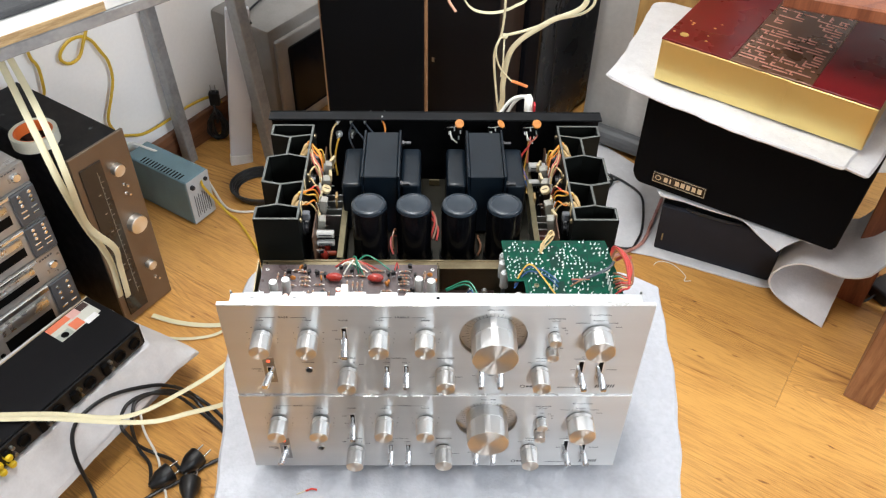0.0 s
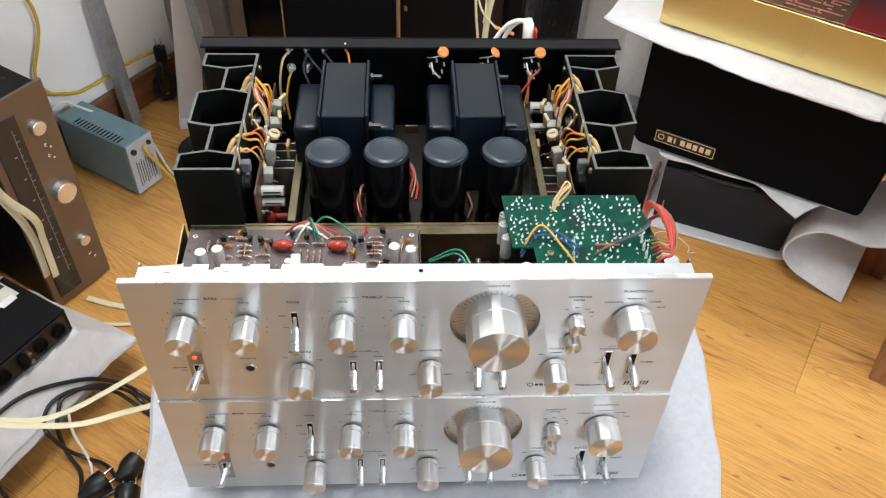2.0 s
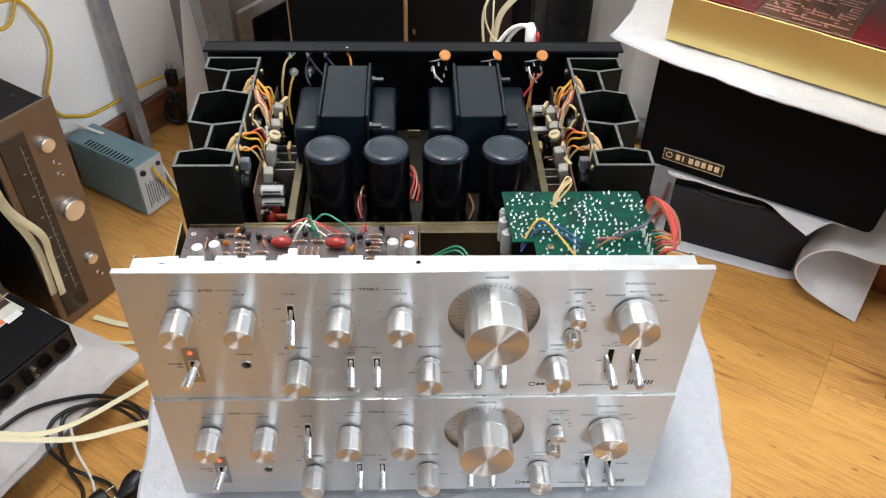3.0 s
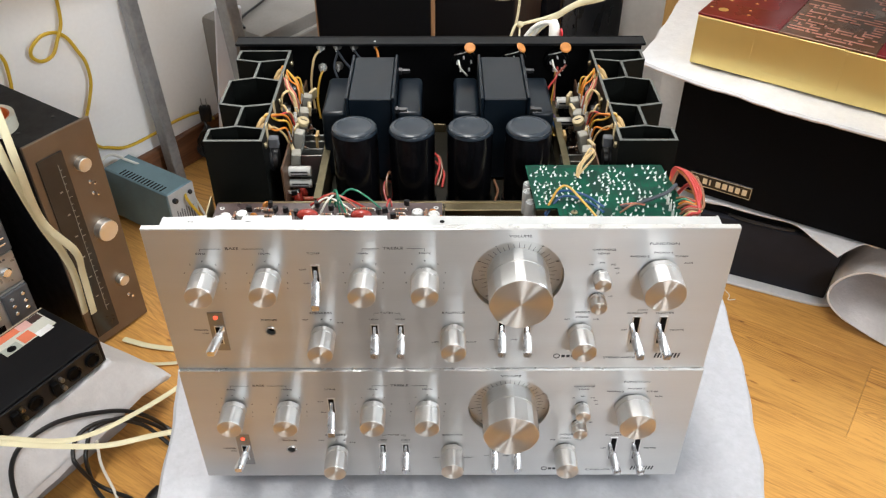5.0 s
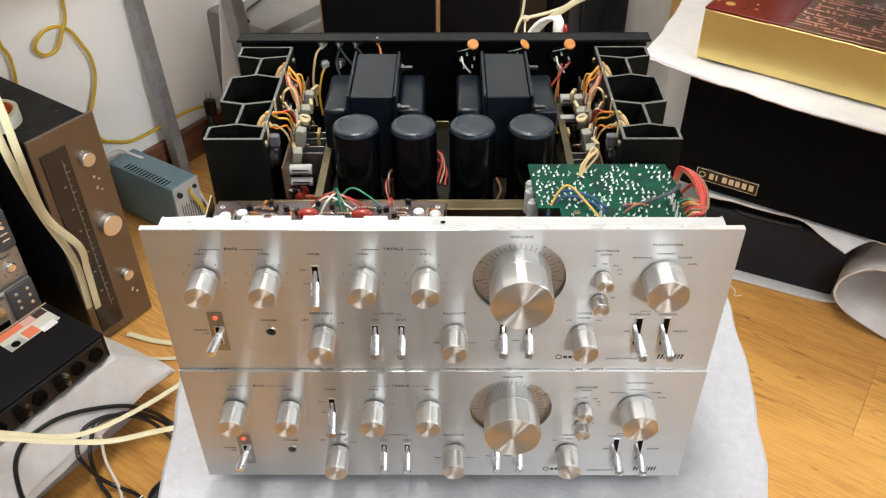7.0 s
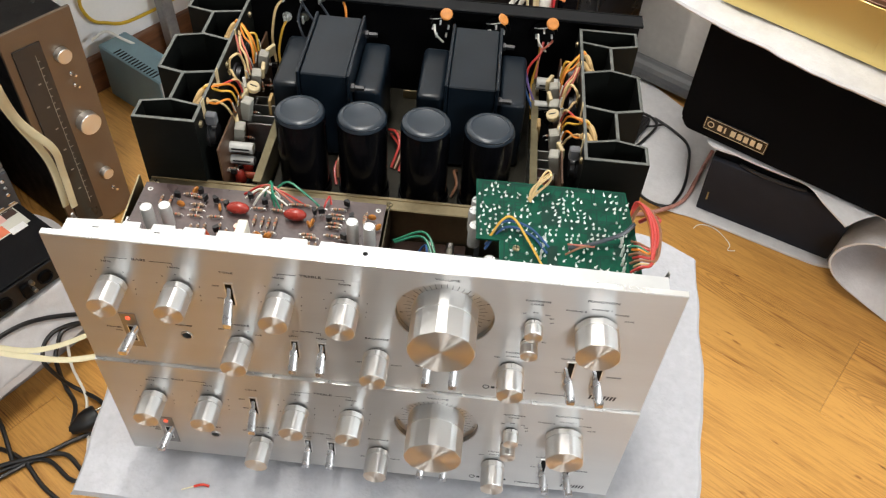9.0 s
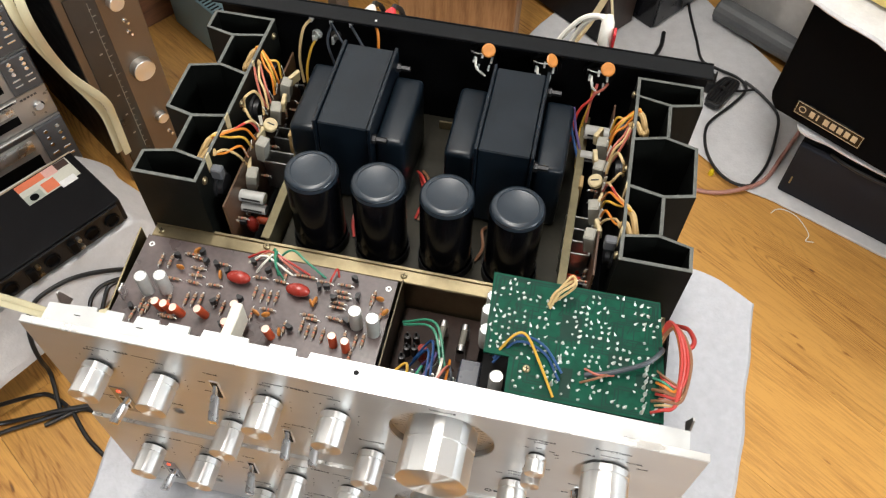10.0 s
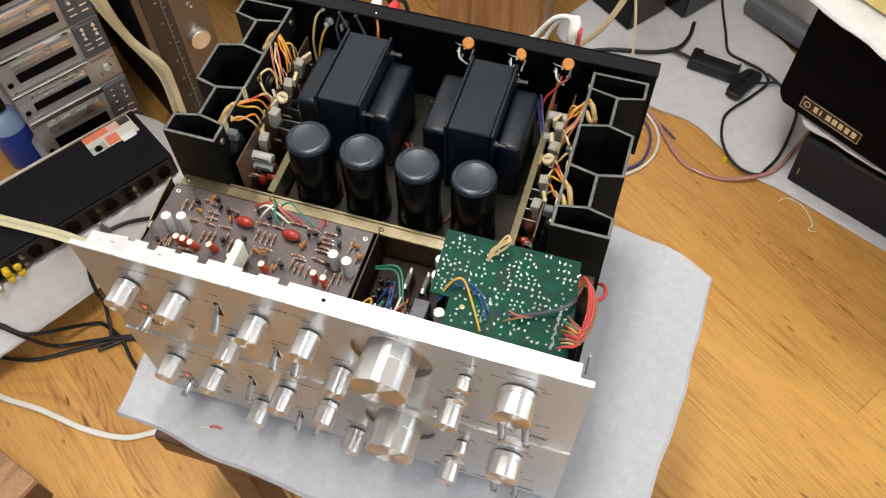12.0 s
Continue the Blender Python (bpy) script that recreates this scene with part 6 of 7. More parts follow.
for k in range(58):
    x, y = spots[k * 3 % len(spots)]
    x, y = x + 0.0024, y + 0.0012
    run = [(x, y)]
    for s in range(rng.choice((3, 4, 5))):
        step = rng.uniform(0.004, 0.016) * rng.choice((-1, 1))
        if s % 2:
            x += step
        else:
            y += step
        if rng.random() < 0.3:
            x += step * 0.4
        x = min(max(x, 0.0955 if y < 0.054 else 0.0745), 0.178)
        y = min(max(y, 0.0555 if x < 0.0955 else 0.0295), 0.108)
        run.append((x, y))
    gap_line(run)
    if k % 3 == 0:
        gap_line([(min(px + 0.0022, 0.179), min(py + 0.0018, 0.109)) for px, py in run])
for run in ([(0.0725, 0.0535), (0.0712, 0.1085), (0.1775, 0.1085), (0.1830, 0.0600), (0.1846, 0.0280)], [(0.0745, 0.0560), (0.0735, 0.1065), (0.1755, 0.1065), (0.1808, 0.0600), (0.1822, 0.0300)], [(0.0920, 0.0515), (0.0925, 0.0285), (0.1846, 0.0280)]):
    gap_line(run, 0.0009)
part("track_gap", bm, GAP, green, "dark gaps between the copper tracks")
for x0, x1, y0, y1 in ((0.118, 0.131, 0.070, 0.088), (0.150, 0.163, 0.058, 0.066), (0.084, 0.094, 0.058, 0.065), (0.122, 0.129, 0.030, 0.050), (0.168, 0.179, 0.046, 0.056)):
    part("bare_patch", box(x0, x1, y0, y1, -0.01800, -0.01792), GAP, green, "dark bare patch of the board")
piece("screw", green, (0.1005, 0.044, -0.018), screw_mesh, [BRASS, BLACK])
for k in range(9):
    piece("wire_pin", green, (0.173 + 0.0012 * (k % 2), 0.030 + 0.0042 * k, -0.018), lambda: turned([(0.0013, 0), (0.0011, 0.002), (0.0005, 0.0035), (0.0004, 0.007), (0, 0.0072)], 8), TIN)
for k in range(4):
    piece("wire_pin", green, (0.117 + 0.001 * k, 0.037 + 0.006 * k, -0.018), lambda: turned([(0.0013, 0), (0.0011, 0.002), (0.0005, 0.0035), (0.0004, 0.007), (0, 0.0072)], 8), TIN)
for x, y in ((0.0715, 0.098), (0.0700, 0.087), (0.071, 0.072), (0.083, 0.040)):
    piece("electrolytic", top_amp, (x, y, -0.048), can_mesh(0.0052, 0.022), [GREYCAN, CANTOP])
for x, y in ((0.075, 0.1075), (0.176, 0.1075), (0.183, 0.029), (0.093, 0.029)):
    part("standoff", box(x - 0.002, x + 0.002, y - 0.002, y + 0.002, -0.128, -0.0197), STEEL, top_amp)
for cn, pts, r in [("yellow", [(0.080, 0.052, -0.022), (0.089, 0.060, -0.008), (0.097, 0.061, -0.006), (0.108, 0.046, -0.011), (0.119, 0.028, -0.0165)], 0.0009), ("blue", [(0.079, 0.050, -0.024), (0.090, 0.062, -0.0115), (0.108, 0.060, -0.012), (0.122, 0.043, -0.012)], 0.0009), ("blue", [(0.079, 0.048, -0.026), (0.092, 0.060, -0.0145), (0.110, 0.056, -0.0155), (0.121, 0.038, -0.013)], 0.0009), ("grey", [(0.180, 0.082, -0.03), (0.182, 0.072, -0.012), (0.172, 0.060, -0.011), (0.150, 0.0495, -0.013), (0.136, 0.046, -0.0145)], 0.0016),
                   ("cream", [(0.1085, 0.091, -0.0165), (0.110, 0.097, -0.010), (0.120, 0.104, -0.002), (0.121, 0.100, 0.001), (0.113, 0.095, -0.006), (0.109, 0.0895, -0.0165)], 0.0009), ("cream", [(0.1075, 0.092, -0.0165), (0.113, 0.100, -0.008), (0.1195, 0.1065, 0.000), (0.122, 0.101, -0.004), (0.110, 0.094, -0.0165)], 0.0009),
                   ("pink", [(0.136, 0.051, -0.016), (0.144, 0.046, -0.011), (0.154, 0.050, -0.015)], 0.0008), ("brown", [(0.134, 0.041, -0.016), (0.143, 0.043, -0.010), (0.152, 0.050, -0.014)], 0.0008)]:
    wire("lead", pts, r, WIRES[cn], top_amp, 8, 6)
for k, cn in enumerate(("red", "red", "red", "brown", "orange", "red", "brown", "brown", "pink", "green", "cream", "brown")):
    col, row = k % 4, k // 4
    ex, ey = 0.1780 + 0.0022 * (k % 3), 0.0300 + 0.0026 * (k * 5 % 12)
    wire("lead", [(0.1815, 0.086 - 0.0006 * k, -0.030), (0.1842 + 0.0009 * col, 0.0925 - 0.0012 * col, -0.0105 - 0.0014 * row), (0.1895 + 0.0013 * col, 0.0845 - 0.0006 * col, -0.0070 - 0.0015 * row), (0.1930 + 0.0019 * col, 0.0690, -0.0078 - 0.0016 * row), (0.1930 + 0.0018 * col, 0.0540 - 0.0015 * row, -0.0090 - 0.0016 * row), (0.1905 + 0.0012 * col, 0.5 * ey + 0.0195, -0.0105 - 0.0010 * row), (0.5 * ex + 0.0940, 0.8 * ey + 0.0060, -0.0090 - 0.0012 * (k % 3)), (ex, ey, -0.0150)], 0.00100 if k < 7 else 0.0008, WIRES[cn], top_amp, 7, 6)
wire("lead", [(0.1945, 0.076, -0.016), (0.2005, 0.080, -0.015), (0.2035, 0.090, -0.022), (0.2020, 0.104, -0.034), (0.1985, 0.116, -0.052)], 0.0016, WIRES["red"], top_amp, 8, 6)

# ---- driver boards and wiring beside the heat sinks ----
CEMENT = mat("white_cement_resistor", (0.30, 0.29, 0.25), 0.65, 0.0, 0.12, 90, 0.2, 600)
SLEEVING = mat("tan_sleeving", (0.44, 0.29, 0.12), 0.55, 0.0, 0.25, 80)
CONNECT = mat("cream_nylon", (0.52, 0.42, 0.24), 0.45, 0.0, 0.2, 80)
PHENOLIC = mat("brown_phenolic_board", (0.085, 0.042, 0.022), 0.45, 0.0, 0.2, 40, 0.1, 300)
ALUPLATE = mat("mill_aluminium", (0.50, 0.50, 0.48), 0.4, 1.0, 0.15, 40, 0.1, 300)


def cement_mesh():
    """A square ceramic power resistor standing on end, with a filled top."""
    bm = box(-0.0042, 0.0042, -0.0052, 0.0052, -0.0190, 0.0, 0.0007)
    bx(bm, -0.0031, 0.0031, -0.0040, 0.0040, -0.0004, 0.0003, 0.0003, index=1)
    return bm


def lug_mesh():
    return box(-0.0003, 0.0003, -0.0014, 0.0014, 0, 0.010, 0.0002)


for sx in (-1, 1):
    bd = part("driver_board", box(*sorted((sx * 0.1355, sx * 0.1369)), 0.136, 0.303, -0.115, -0.038), PHENOLIC, top_amp, "brown phenolic driver board")
    spots = ((0.178, -0.0460), (0.205, -0.0405), (0.240, -0.0370), (0.268, -0.0365)) if sx < 0 else ((0.172, -0.0390), (0.200, -0.0400), (0.238, -0.0385), (0.262, -0.0380))
    for k, (y, z) in enumerate(spots):
        cr = part("cement_resistor", cement_mesh(), [CEMENT, CEMENT], bd, "white ceramic power resistor")
        cr.location, cr.rotation_euler = (sx * 0.1300, y, z), (radians((4, -3, 5, -2)[k]), radians(sx * -9), radians((8, -6, 12, 3)[k] * -sx))
        cn = part("nylon_clip", box(-0.0017, 0.0017, -0.0058, 0.0058, -0.0090, 0.0015, 0.0006), CONNECT, bd, "cream nylon clip")
        cn.location, cn.rotation_euler = (sx * (0.1262 if k > 1 else 0.1352), y + 0.008, z), (0, radians(sx * -6), radians((20, -15, 10, -25)[k]))
    for y in (0.186, 0.193, 0.212, 0.219, 0.231, 0.248, 0.255, 0.276):
        piece("solder_lug/driver", bd, (sx * 0.1350, y, -0.0385), lug_mesh, TIN, "", False, (0, radians(sx * -12 * math.sin(y * 400)), radians(70 * math.cos(y * 300))))
    tm = part("trimmer", turned([(0, 0), (0.0056, 0), (0.0056, 0.0035), (0.0048, 0.0042), (0, 0.0042)], 20), CONNECT, bd, "cream trimmer with a slotted rotor", True)
    tm.location, tm.rotation_euler = (sx * 0.1296, 0.222, -0.0415), (radians(12), radians(sx * -20), 0)
    part("rotor_slot", box(-0.0030, 0.0030, -0.0005, 0.0005, 0.0040, 0.0046), DARKPLASTIC, tm)
    for y, z, rr in ((0.162, -0.0565, 0.0048), (0.160, -0.0680, 0.0040)) if sx < 0 else ((0.284, -0.054, 0.0058), (0.270, -0.068, 0.0045)):
        e = part("electrolytic", can_mesh(rr, 0.0195)(), [GREYCAN, CANTOP], bd, "grey sleeved electrolytic capacitor lying across the board", True)
        e.location, e.rotation_euler = (sx * 0.1354, y, z), (0, radians(-90 * sx), 0)
        for a in (-110, -70):
            part("stripe", box(-0.0007, 0.0007, -0.0002, 0.0002, 0.002, 0.017), DARKPLASTIC, e).matrix_basis = Matrix.Rotation(radians(a), 4, "Z") @ Matrix.Translation((rr, 0, 0)) @ Matrix.Rotation(radians(90), 4, "Z")
    for y, z in ((0.156, -0.085), (0.176, -0.092)):
        rf = part("film_capacitor", film_mesh(), RED_FILM, bd, "dipped red film capacitor", True)
        rf.location, rf.rotation_euler = (sx * 0.1345, y, z), (0, radians(-90 * sx), 0)
    ov = part("tantalum_can", can_mesh(0.0030, 0.012)(), [ORANGE, ORANGE], bd, "", True)
    ov.location, ov.rotation_euler = (sx * 0.128, 0.163, -0.088), (0, radians(-90 * sx), 0)
    for y in (0.2060, 0.1830) if sx > 0 else (0.2180, 0.2440):
        fin = bmesh.new()
        for d in (0.0, -0.0115):
            bx(fin, *sorted((sx * 0.1125, sx * 0.1345)), y + d, y + d + 0.0012, -0.100, -0.0675, 0.0003)
        bx(fin, *sorted((sx * 0.1333, sx * 0.1345)), y - 0.0103, y, -0.100, -0.0690)
        part("cooling_bracket", fin, ALUPLATE, top_amp, "folded aluminium cooling bracket")
    pillar = part("bracket_post", box(*sorted((sx * 0.1185, sx * 0.1215)), 0.232, 0.244, -0.100, -0.0615, 0.0006), SLEEVING, top_amp, "tan board support")
    for k in range(10):
        y = 0.145 + 0.0165 * k
        tr = part("transistor", transistor_mesh(), [DARKPLASTIC, TIN], bd, "")
        tr.location, tr.rotation_euler = (sx * 0.1352, y, -0.068 - 0.013 * (k % 3)), (0, radians(-90 * sx), k * 0.7)
    for k in range(12):
        piece("resistor", bd, (sx * 0.1333, 0.150 + 0.0125 * k, -0.070 - 0.008 * (k % 3)), resistor_mesh, RES, "", True, (0, 0, radians(90 * sx)) if k % 2 else (radians(90), 0, radians(90)))
    # wiring looms: a tan sleeve rises between the chimneys, bends over the web and fans out to the board
    for (sy, sz), (by, bz), ends, names in (((0.166, -0.0130), (0.176, -0.0100), ((0.183, -0.0430), (0.187, -0.0375), (0.196, -0.0365), (0.204, -0.0355), (0.212, -0.0350), (0.216, -0.0345)), ("cream", "orange", "yellow", "orange", "red", "cream")),
                                        ((0.266, -0.0145), (0.273, -0.0115), ((0.236, -0.0350), (0.243, -0.0350), (0.252, -0.0345), (0.258, -0.0330), (0.264, -0.0330), (0.270, -0.0330)), ("cream", "pink", "orange", "yellow", "orange", "yellow"))):
        wire("cable_sleeve", [(sx * 0.1610, sy - 0.004, -0.060), (sx * 0.1605, sy - 0.004, -0.025), (sx * 0.1590, sy - 0.002, sz - 0.005), (sx * 0.1550, by - 0.003, bz - 0.001), (sx * 0.1505, by, bz - 0.001)], 0.0025, SLEEVING, top_amp, 8, 12, label="tan fabric sleeve over a wiring loom")
        wire("cable_sleeve", [(sx * 0.1585, sy - 0.011, -0.060), (sx * 0.1580, sy - 0.011, -0.020), (sx * 0.1555, sy - 0.010, sz - 0.0015), (sx * 0.1510, by - 0.012, bz - 0.0005), (sx * 0.1470, by - 0.012, bz - 0.004)], 0.0022, SLEEVING, top_amp, 8, 12)
        for k, (cn, (ey, ez)) in enumerate(zip(names, ends)):
            low = k < 2
            y0, z0, x0 = (by - 0.012, bz - 0.004, 0.1478) if low else (by + 0.0006 * (k - 4), bz + 0.0012, 0.1510)
            wig = 0.0016 * math.sin(k * 2.4 + sy * 90)
            wire("lead", [(sx * (x0 + 0.003), y0 - 0.001, z0 - 0.001), (sx * x0, y0 + wig * 0.5, z0 + 0.0008 * (k % 3)), (sx * (0.1445 - 0.0006 * (k % 2)), y0 * 0.62 + ey * 0.38 + wig, z0 - 0.004 - 0.0022 * (k % 3)), (sx * (0.1385 - 0.0007 * (k % 3)), y0 * 0.2 + ey * 0.8 - wig, z0 * 0.35 + ez * 0.65 + 0.004), (sx * 0.1353, ey, ez - 0.003)], 0.00098, WIRES[cn], top_amp, 7, 6)
        part("sleeve_tie", box(*sorted((sx * 0.1478, sx * 0.1486)), by - 0.022, by - 0.019, -0.026, -0.0045, 0.0002), CONNECT, top_amp)
    wire("lead", [(sx * 0.1475, 0.221, -0.028), (sx * 0.1460, 0.2205, -0.016), (sx * 0.1436, 0.2210, -0.0105), (sx * 0.1400, 0.229, -0.0125), (sx * 0.1372, 0.232, -0.024), (sx * 0.1358, 0.228, -0.036)], 0.0011, WIRES["cream"], top_amp, 7, 6)
    wire("lead", [(sx * 0.1475, 0.219, -0.024), (sx * 0.1440, 0.216, -0.020), (sx * 0.1400, 0.213, -0.026), (sx * 0.1362, 0.216, -0.036)], 0.0011, WIRES["cream"], top_amp, 7, 6)
    wire("lead", [(sx * 0.1478, 0.252, -0.010), (sx * 0.1440, 0.244, -0.018), (sx * 0.1400, 0.238, -0.027), (sx * 0.1362, 0.236, -0.036)], 0.0010, WIRES["pink"], top_amp, 7, 6)
    for y in (0.1505, 0.190):
        part("web_clip", box(*sorted((sx * 0.1474, sx * 0.1482)), y, y + 0.006, -0.020, -0.0035, 0.0002), CONNECT, top_amp)
    part("screw_block", box(*sorted((sx * 0.139, sx * 0.1475)), 0.150, 0.157, -0.026, -0.016, 0.001), GREYPLASTIC, top_amp)

# ---- rear panel: terminals, discs and leads ----
for k, (x, z) in enumerate(((-0.122, -0.013), (-0.122, -0.036), (-0.105, -0.012), (-0.088, -0.012), (-0.066, -0.009), (-0.105, -0.034))):
    t = part("terminal", turned([(0.0045, 0), (0.0045, 0.002), (0.0022, 0.0024), (0.0020, 0.009), (0, 0.0092)], 12), TIN if k < 2 else STEEL, top_amp, "", True)
    t.location, t.rotation_euler = (x, 0.3284, z), FRONT
    part("lug", box(x - 0.001, x + 0.001, 0.317, 0.3195, z - 0.002, z + 0.006, 0.0003), TIN, top_amp)
for x in (0.024, 0.075, 0.119):
    s = part("socket", turned([(0.013, 0), (0.013, 0.004), (0.010, 0.0045), (0.010, 0.008), (0, 0.008)], 24), BLACK, top_amp, "", True)
    s.location, s.rotation_euler = (x, 0.3284, -0.028), FRONT
    d = part("ceramic_disc", turned([(0, -0.0012), (0.0045, -0.001), (0.0056, 0), (0.0045, 0.001), (0, 0.0012)], 24), ORANGEDISC, top_amp, "orange ceramic disc capacitor", True)
    d.location, d.rotation_euler = (x + 0.005, 0.3065, -0.005), (radians(42), 0, radians(62 if abs(x - 0.075) < 0.01 else 4))
    wire("lead", [(x + 0.003, 0.3065, -0.009), (x - 0.004, 0.310, -0.013), (x - 0.010, 0.316, -0.017)], 0.0005, TIN, top_amp, 5, 4)
    for k in range(5):
        a = k * 1.26 + 0.4
        part("lug", box(x + 0.0075 * math.cos(a) - 0.0009, x + 0.0075 * math.cos(a) + 0.0009, 0.3135, 0.321, -0.028 + 0.0075 * math.sin(a) - 0.0005, -0.028 + 0.0075 * math.sin(a) + 0.0005, 0.0002), TIN, top_amp)
    wire("lead", [(x - 0.006, 0.315, -0.022), (x - 0.004, 0.309, -0.028), (x + 0.003, 0.312, -0.038)], 0.0010, WIRES["white"], top_amp, 6, 5)
for cn, pts in [("cream", [(-0.122, 0.318, -0.012), (-0.128, 0.312, -0.020), (-0.132, 0.306, -0.045), (-0.130, 0.302, -0.07)]), ("yellow", [(-0.121, 0.318, -0.035), (-0.124, 0.312, -0.042), (-0.127, 0.305, -0.06), (-0.125, 0.3, -0.08)]), ("grey", [(-0.105, 0.318, -0.012), (-0.098, 0.314, -0.022), (-0.088, 0.306, -0.034), (-0.09, 0.3, -0.06)]), ("grey", [(-0.088, 0.318, -0.012), (-0.080, 0.312, -0.02), (-0.072, 0.304, -0.026)]), ("orange", [(-0.066, 0.318, -0.009), (-0.063, 0.312, -0.014), (-0.062, 0.306, -0.03)]), ("grey", [(-0.104, 0.318, -0.014), (-0.108, 0.313, -0.03), (-0.100, 0.305, -0.05)]),
                ("red", [(0.119, 0.315, -0.030), (0.117, 0.306, -0.037), (0.108, 0.300, -0.05), (0.106, 0.29, -0.075)]), ("yellow", [(0.117, 0.315, -0.034), (0.116, 0.305, -0.045), (0.113, 0.298, -0.07), (0.115, 0.27, -0.085)]), ("pink", [(0.127, 0.315, -0.028), (0.124, 0.307, -0.027), (0.117, 0.307, -0.038), (0.116, 0.3, -0.06)]), ("violet", [(0.104, 0.300, -0.045), (0.109, 0.290, -0.06), (0.118, 0.265, -0.07), (0.121, 0.24, -0.08)]), ("blue", [(0.102, 0.298, -0.05), (0.107, 0.288, -0.064), (0.117, 0.262, -0.075), (0.12, 0.235, -0.085)]),
                ("red", [(-0.014, 0.240, -0.088), (-0.006, 0.226, -0.078), (-0.001, 0.212, -0.080), (-0.006, 0.196, -0.094)]), ("brown", [(-0.010, 0.244, -0.092), (-0.002, 0.228, -0.082), (0.001, 0.210, -0.086), (-0.003, 0.195, -0.094)]), ("red", [(-0.012, 0.240, -0.093), (-0.005, 0.222, -0.085), (0.003, 0.208, -0.088), (0.001, 0.192, -0.094)]), ("red", [(-0.046, 0.200, -0.094), (-0.052, 0.190, -0.086), (-0.053, 0.178, -0.088), (-0.050, 0.168, -0.094)]), ("brown", [(0.052, 0.200, -0.094), (0.050, 0.188, -0.084), (0.053, 0.176, -0.088), (0.049, 0.166, -0.094)]), ("brown", [(-0.045, 0.206, -0.092), (-0.049, 0.196, -0.080), (-0.051, 0.184, -0.084), (-0.050, 0.176, -0.093)])]:
    wire("lead", pts, 0.0012, WIRES[cn], top_amp, 6, 6)

# ---- cables and small things ----


def cable(name, pts, r, material, label, category="cable", flat=None, seg=8, per=8):
    t = thing(name, label, category)
    wire("cord", pts, r, material, t, seg, per, flat)
    return t


FL = (0.0095, 0.0028)
cable("ribbon_cable", [(-0.80, 0.262, 0.2085), (-0.73, 0.260, 0.2085), (-0.62, 0.262, 0.2085), (-0.52, 0.252, 0.212), (-0.47, 0.262, 0.216), (-0.42, 0.285, 0.228), (-0.36, 0.305, 0.258), (-0.31, 0.335, 0.285), (-0.26, 0.40, 0.30), (-0.20, 0.44, 0.33), (-0.16, 0.40, 0.42)], 0, CREAM, "flat cream twin cable draped over the rack unit", flat=FL, seg=10)
cable("ribbon_cable", [(-0.80, 0.250, 0.2115), (-0.73, 0.249, 0.2115), (-0.62, 0.251, 0.2115), (-0.52, 0.244, 0.2125), (-0.45, 0.245, 0.212), (-0.40, 0.270, 0.200), (-0.35, 0.30, 0.184), (-0.30, 0.34, 0.17), (-0.22, 0.42, 0.20), (-0.12, 0.44, 0.32), (-0.10, 0.40, 0.42)], 0, CREAM, "flat cream twin cable draped over the rack unit", flat=FL, seg=10)
for s, d in ((0, 0.0), (1, 0.015)):
    cable("ribbon_cable", [(-0.626 + d, 0.612, 0.115), (-0.618 + d, 0.606, 0.207), (-0.616 + d * 1.5, 0.590, 0.27), (-0.617 + d * 0.3, 0.563, 0.349), (-0.610 + d, 0.525, 0.472), (-0.635 + d * 1.4, 0.555, 0.545), (-0.68 + d * 1.4, 0.62, 0.60), (-0.74 + d, 0.71, 0.63), (-0.84 + d, 0.85, 0.60), (-0.92, 0.92, 0.512)], 0, CREAM, "flat cream twin cable hanging from the table", flat=(0.0125, 0.003), seg=10)
cable("ribbon_cable", [(-0.60, 0.66, 0.004), (-0.54, 0.640, 0.004), (-0.47, 0.632, 0.004), (-0.40, 0.640, 0.006), (-0.30, 0.66, 0.006)], 0, CREAM, "flat cream twin cable lying on the floor", flat=(0.012, 0.003))
cable("ribbon_cable", [(-0.585, 0.600, 0.004), (-0.52, 0.595, 0.004), (-0.46, 0.605, 0.004), (-0.41, 0.635, 0.010), (-0.30, 0.69, 0.006)], 0, CREAM, "flat cream twin cable lying on the floor", flat=(0.008, 0.003))

cable("yellow_cable", [(-0.83, 0.975, 0.52), (-0.827, 0.975, 0.444), (-0.824, 0.98, 0.426), (-0.822, 0.982, 0.407), (-0.825, 0.978, 0.362), (-0.831, 0.97, 0.339), (-0.85, 0.945, 0.25), (-0.86, 0.93, 0.05)], 0.0035, YELLOWCABLE, "yellow power cable hanging behind the table", "power cable")
cable("yellow_cable", [(-0.745, 1.10, 0.56), (-0.745, 1.098, 0.50), (-0.748, 1.093, 0.447), (-0.757, 1.079, 0.419), (-0.768, 1.063, 0.392), (-0.782, 1.042, 0.388), (-0.792, 1.028, 0.403), (-0.790, 1.031, 0.420), (-0.777, 1.054, 0.434), (-0.761, 1.080, 0.431), (-0.748, 1.098, 0.412), (-0.738, 1.107, 0.379), (-0.732, 1.115, 0.35), (-0.733, 1.115, 0.308), (-0.742, 1.101, 0.268), (-0.756, 1.08, 0.22), (-0.754, 1.083, 0.186), (-0.745, 1.095, 0.162), (-0.734, 1.113, 0.149), (-0.709, 1.151, 0.128), (-0.664, 1.217, 0.125), (-0.626, 1.273, 0.128), (-0.584, 1.336, 0.114), (-0.563, 1.367, 0.068)], 0.0036, YELLOWCABLE, "yellow power cable looped against the white wall", "power cable")
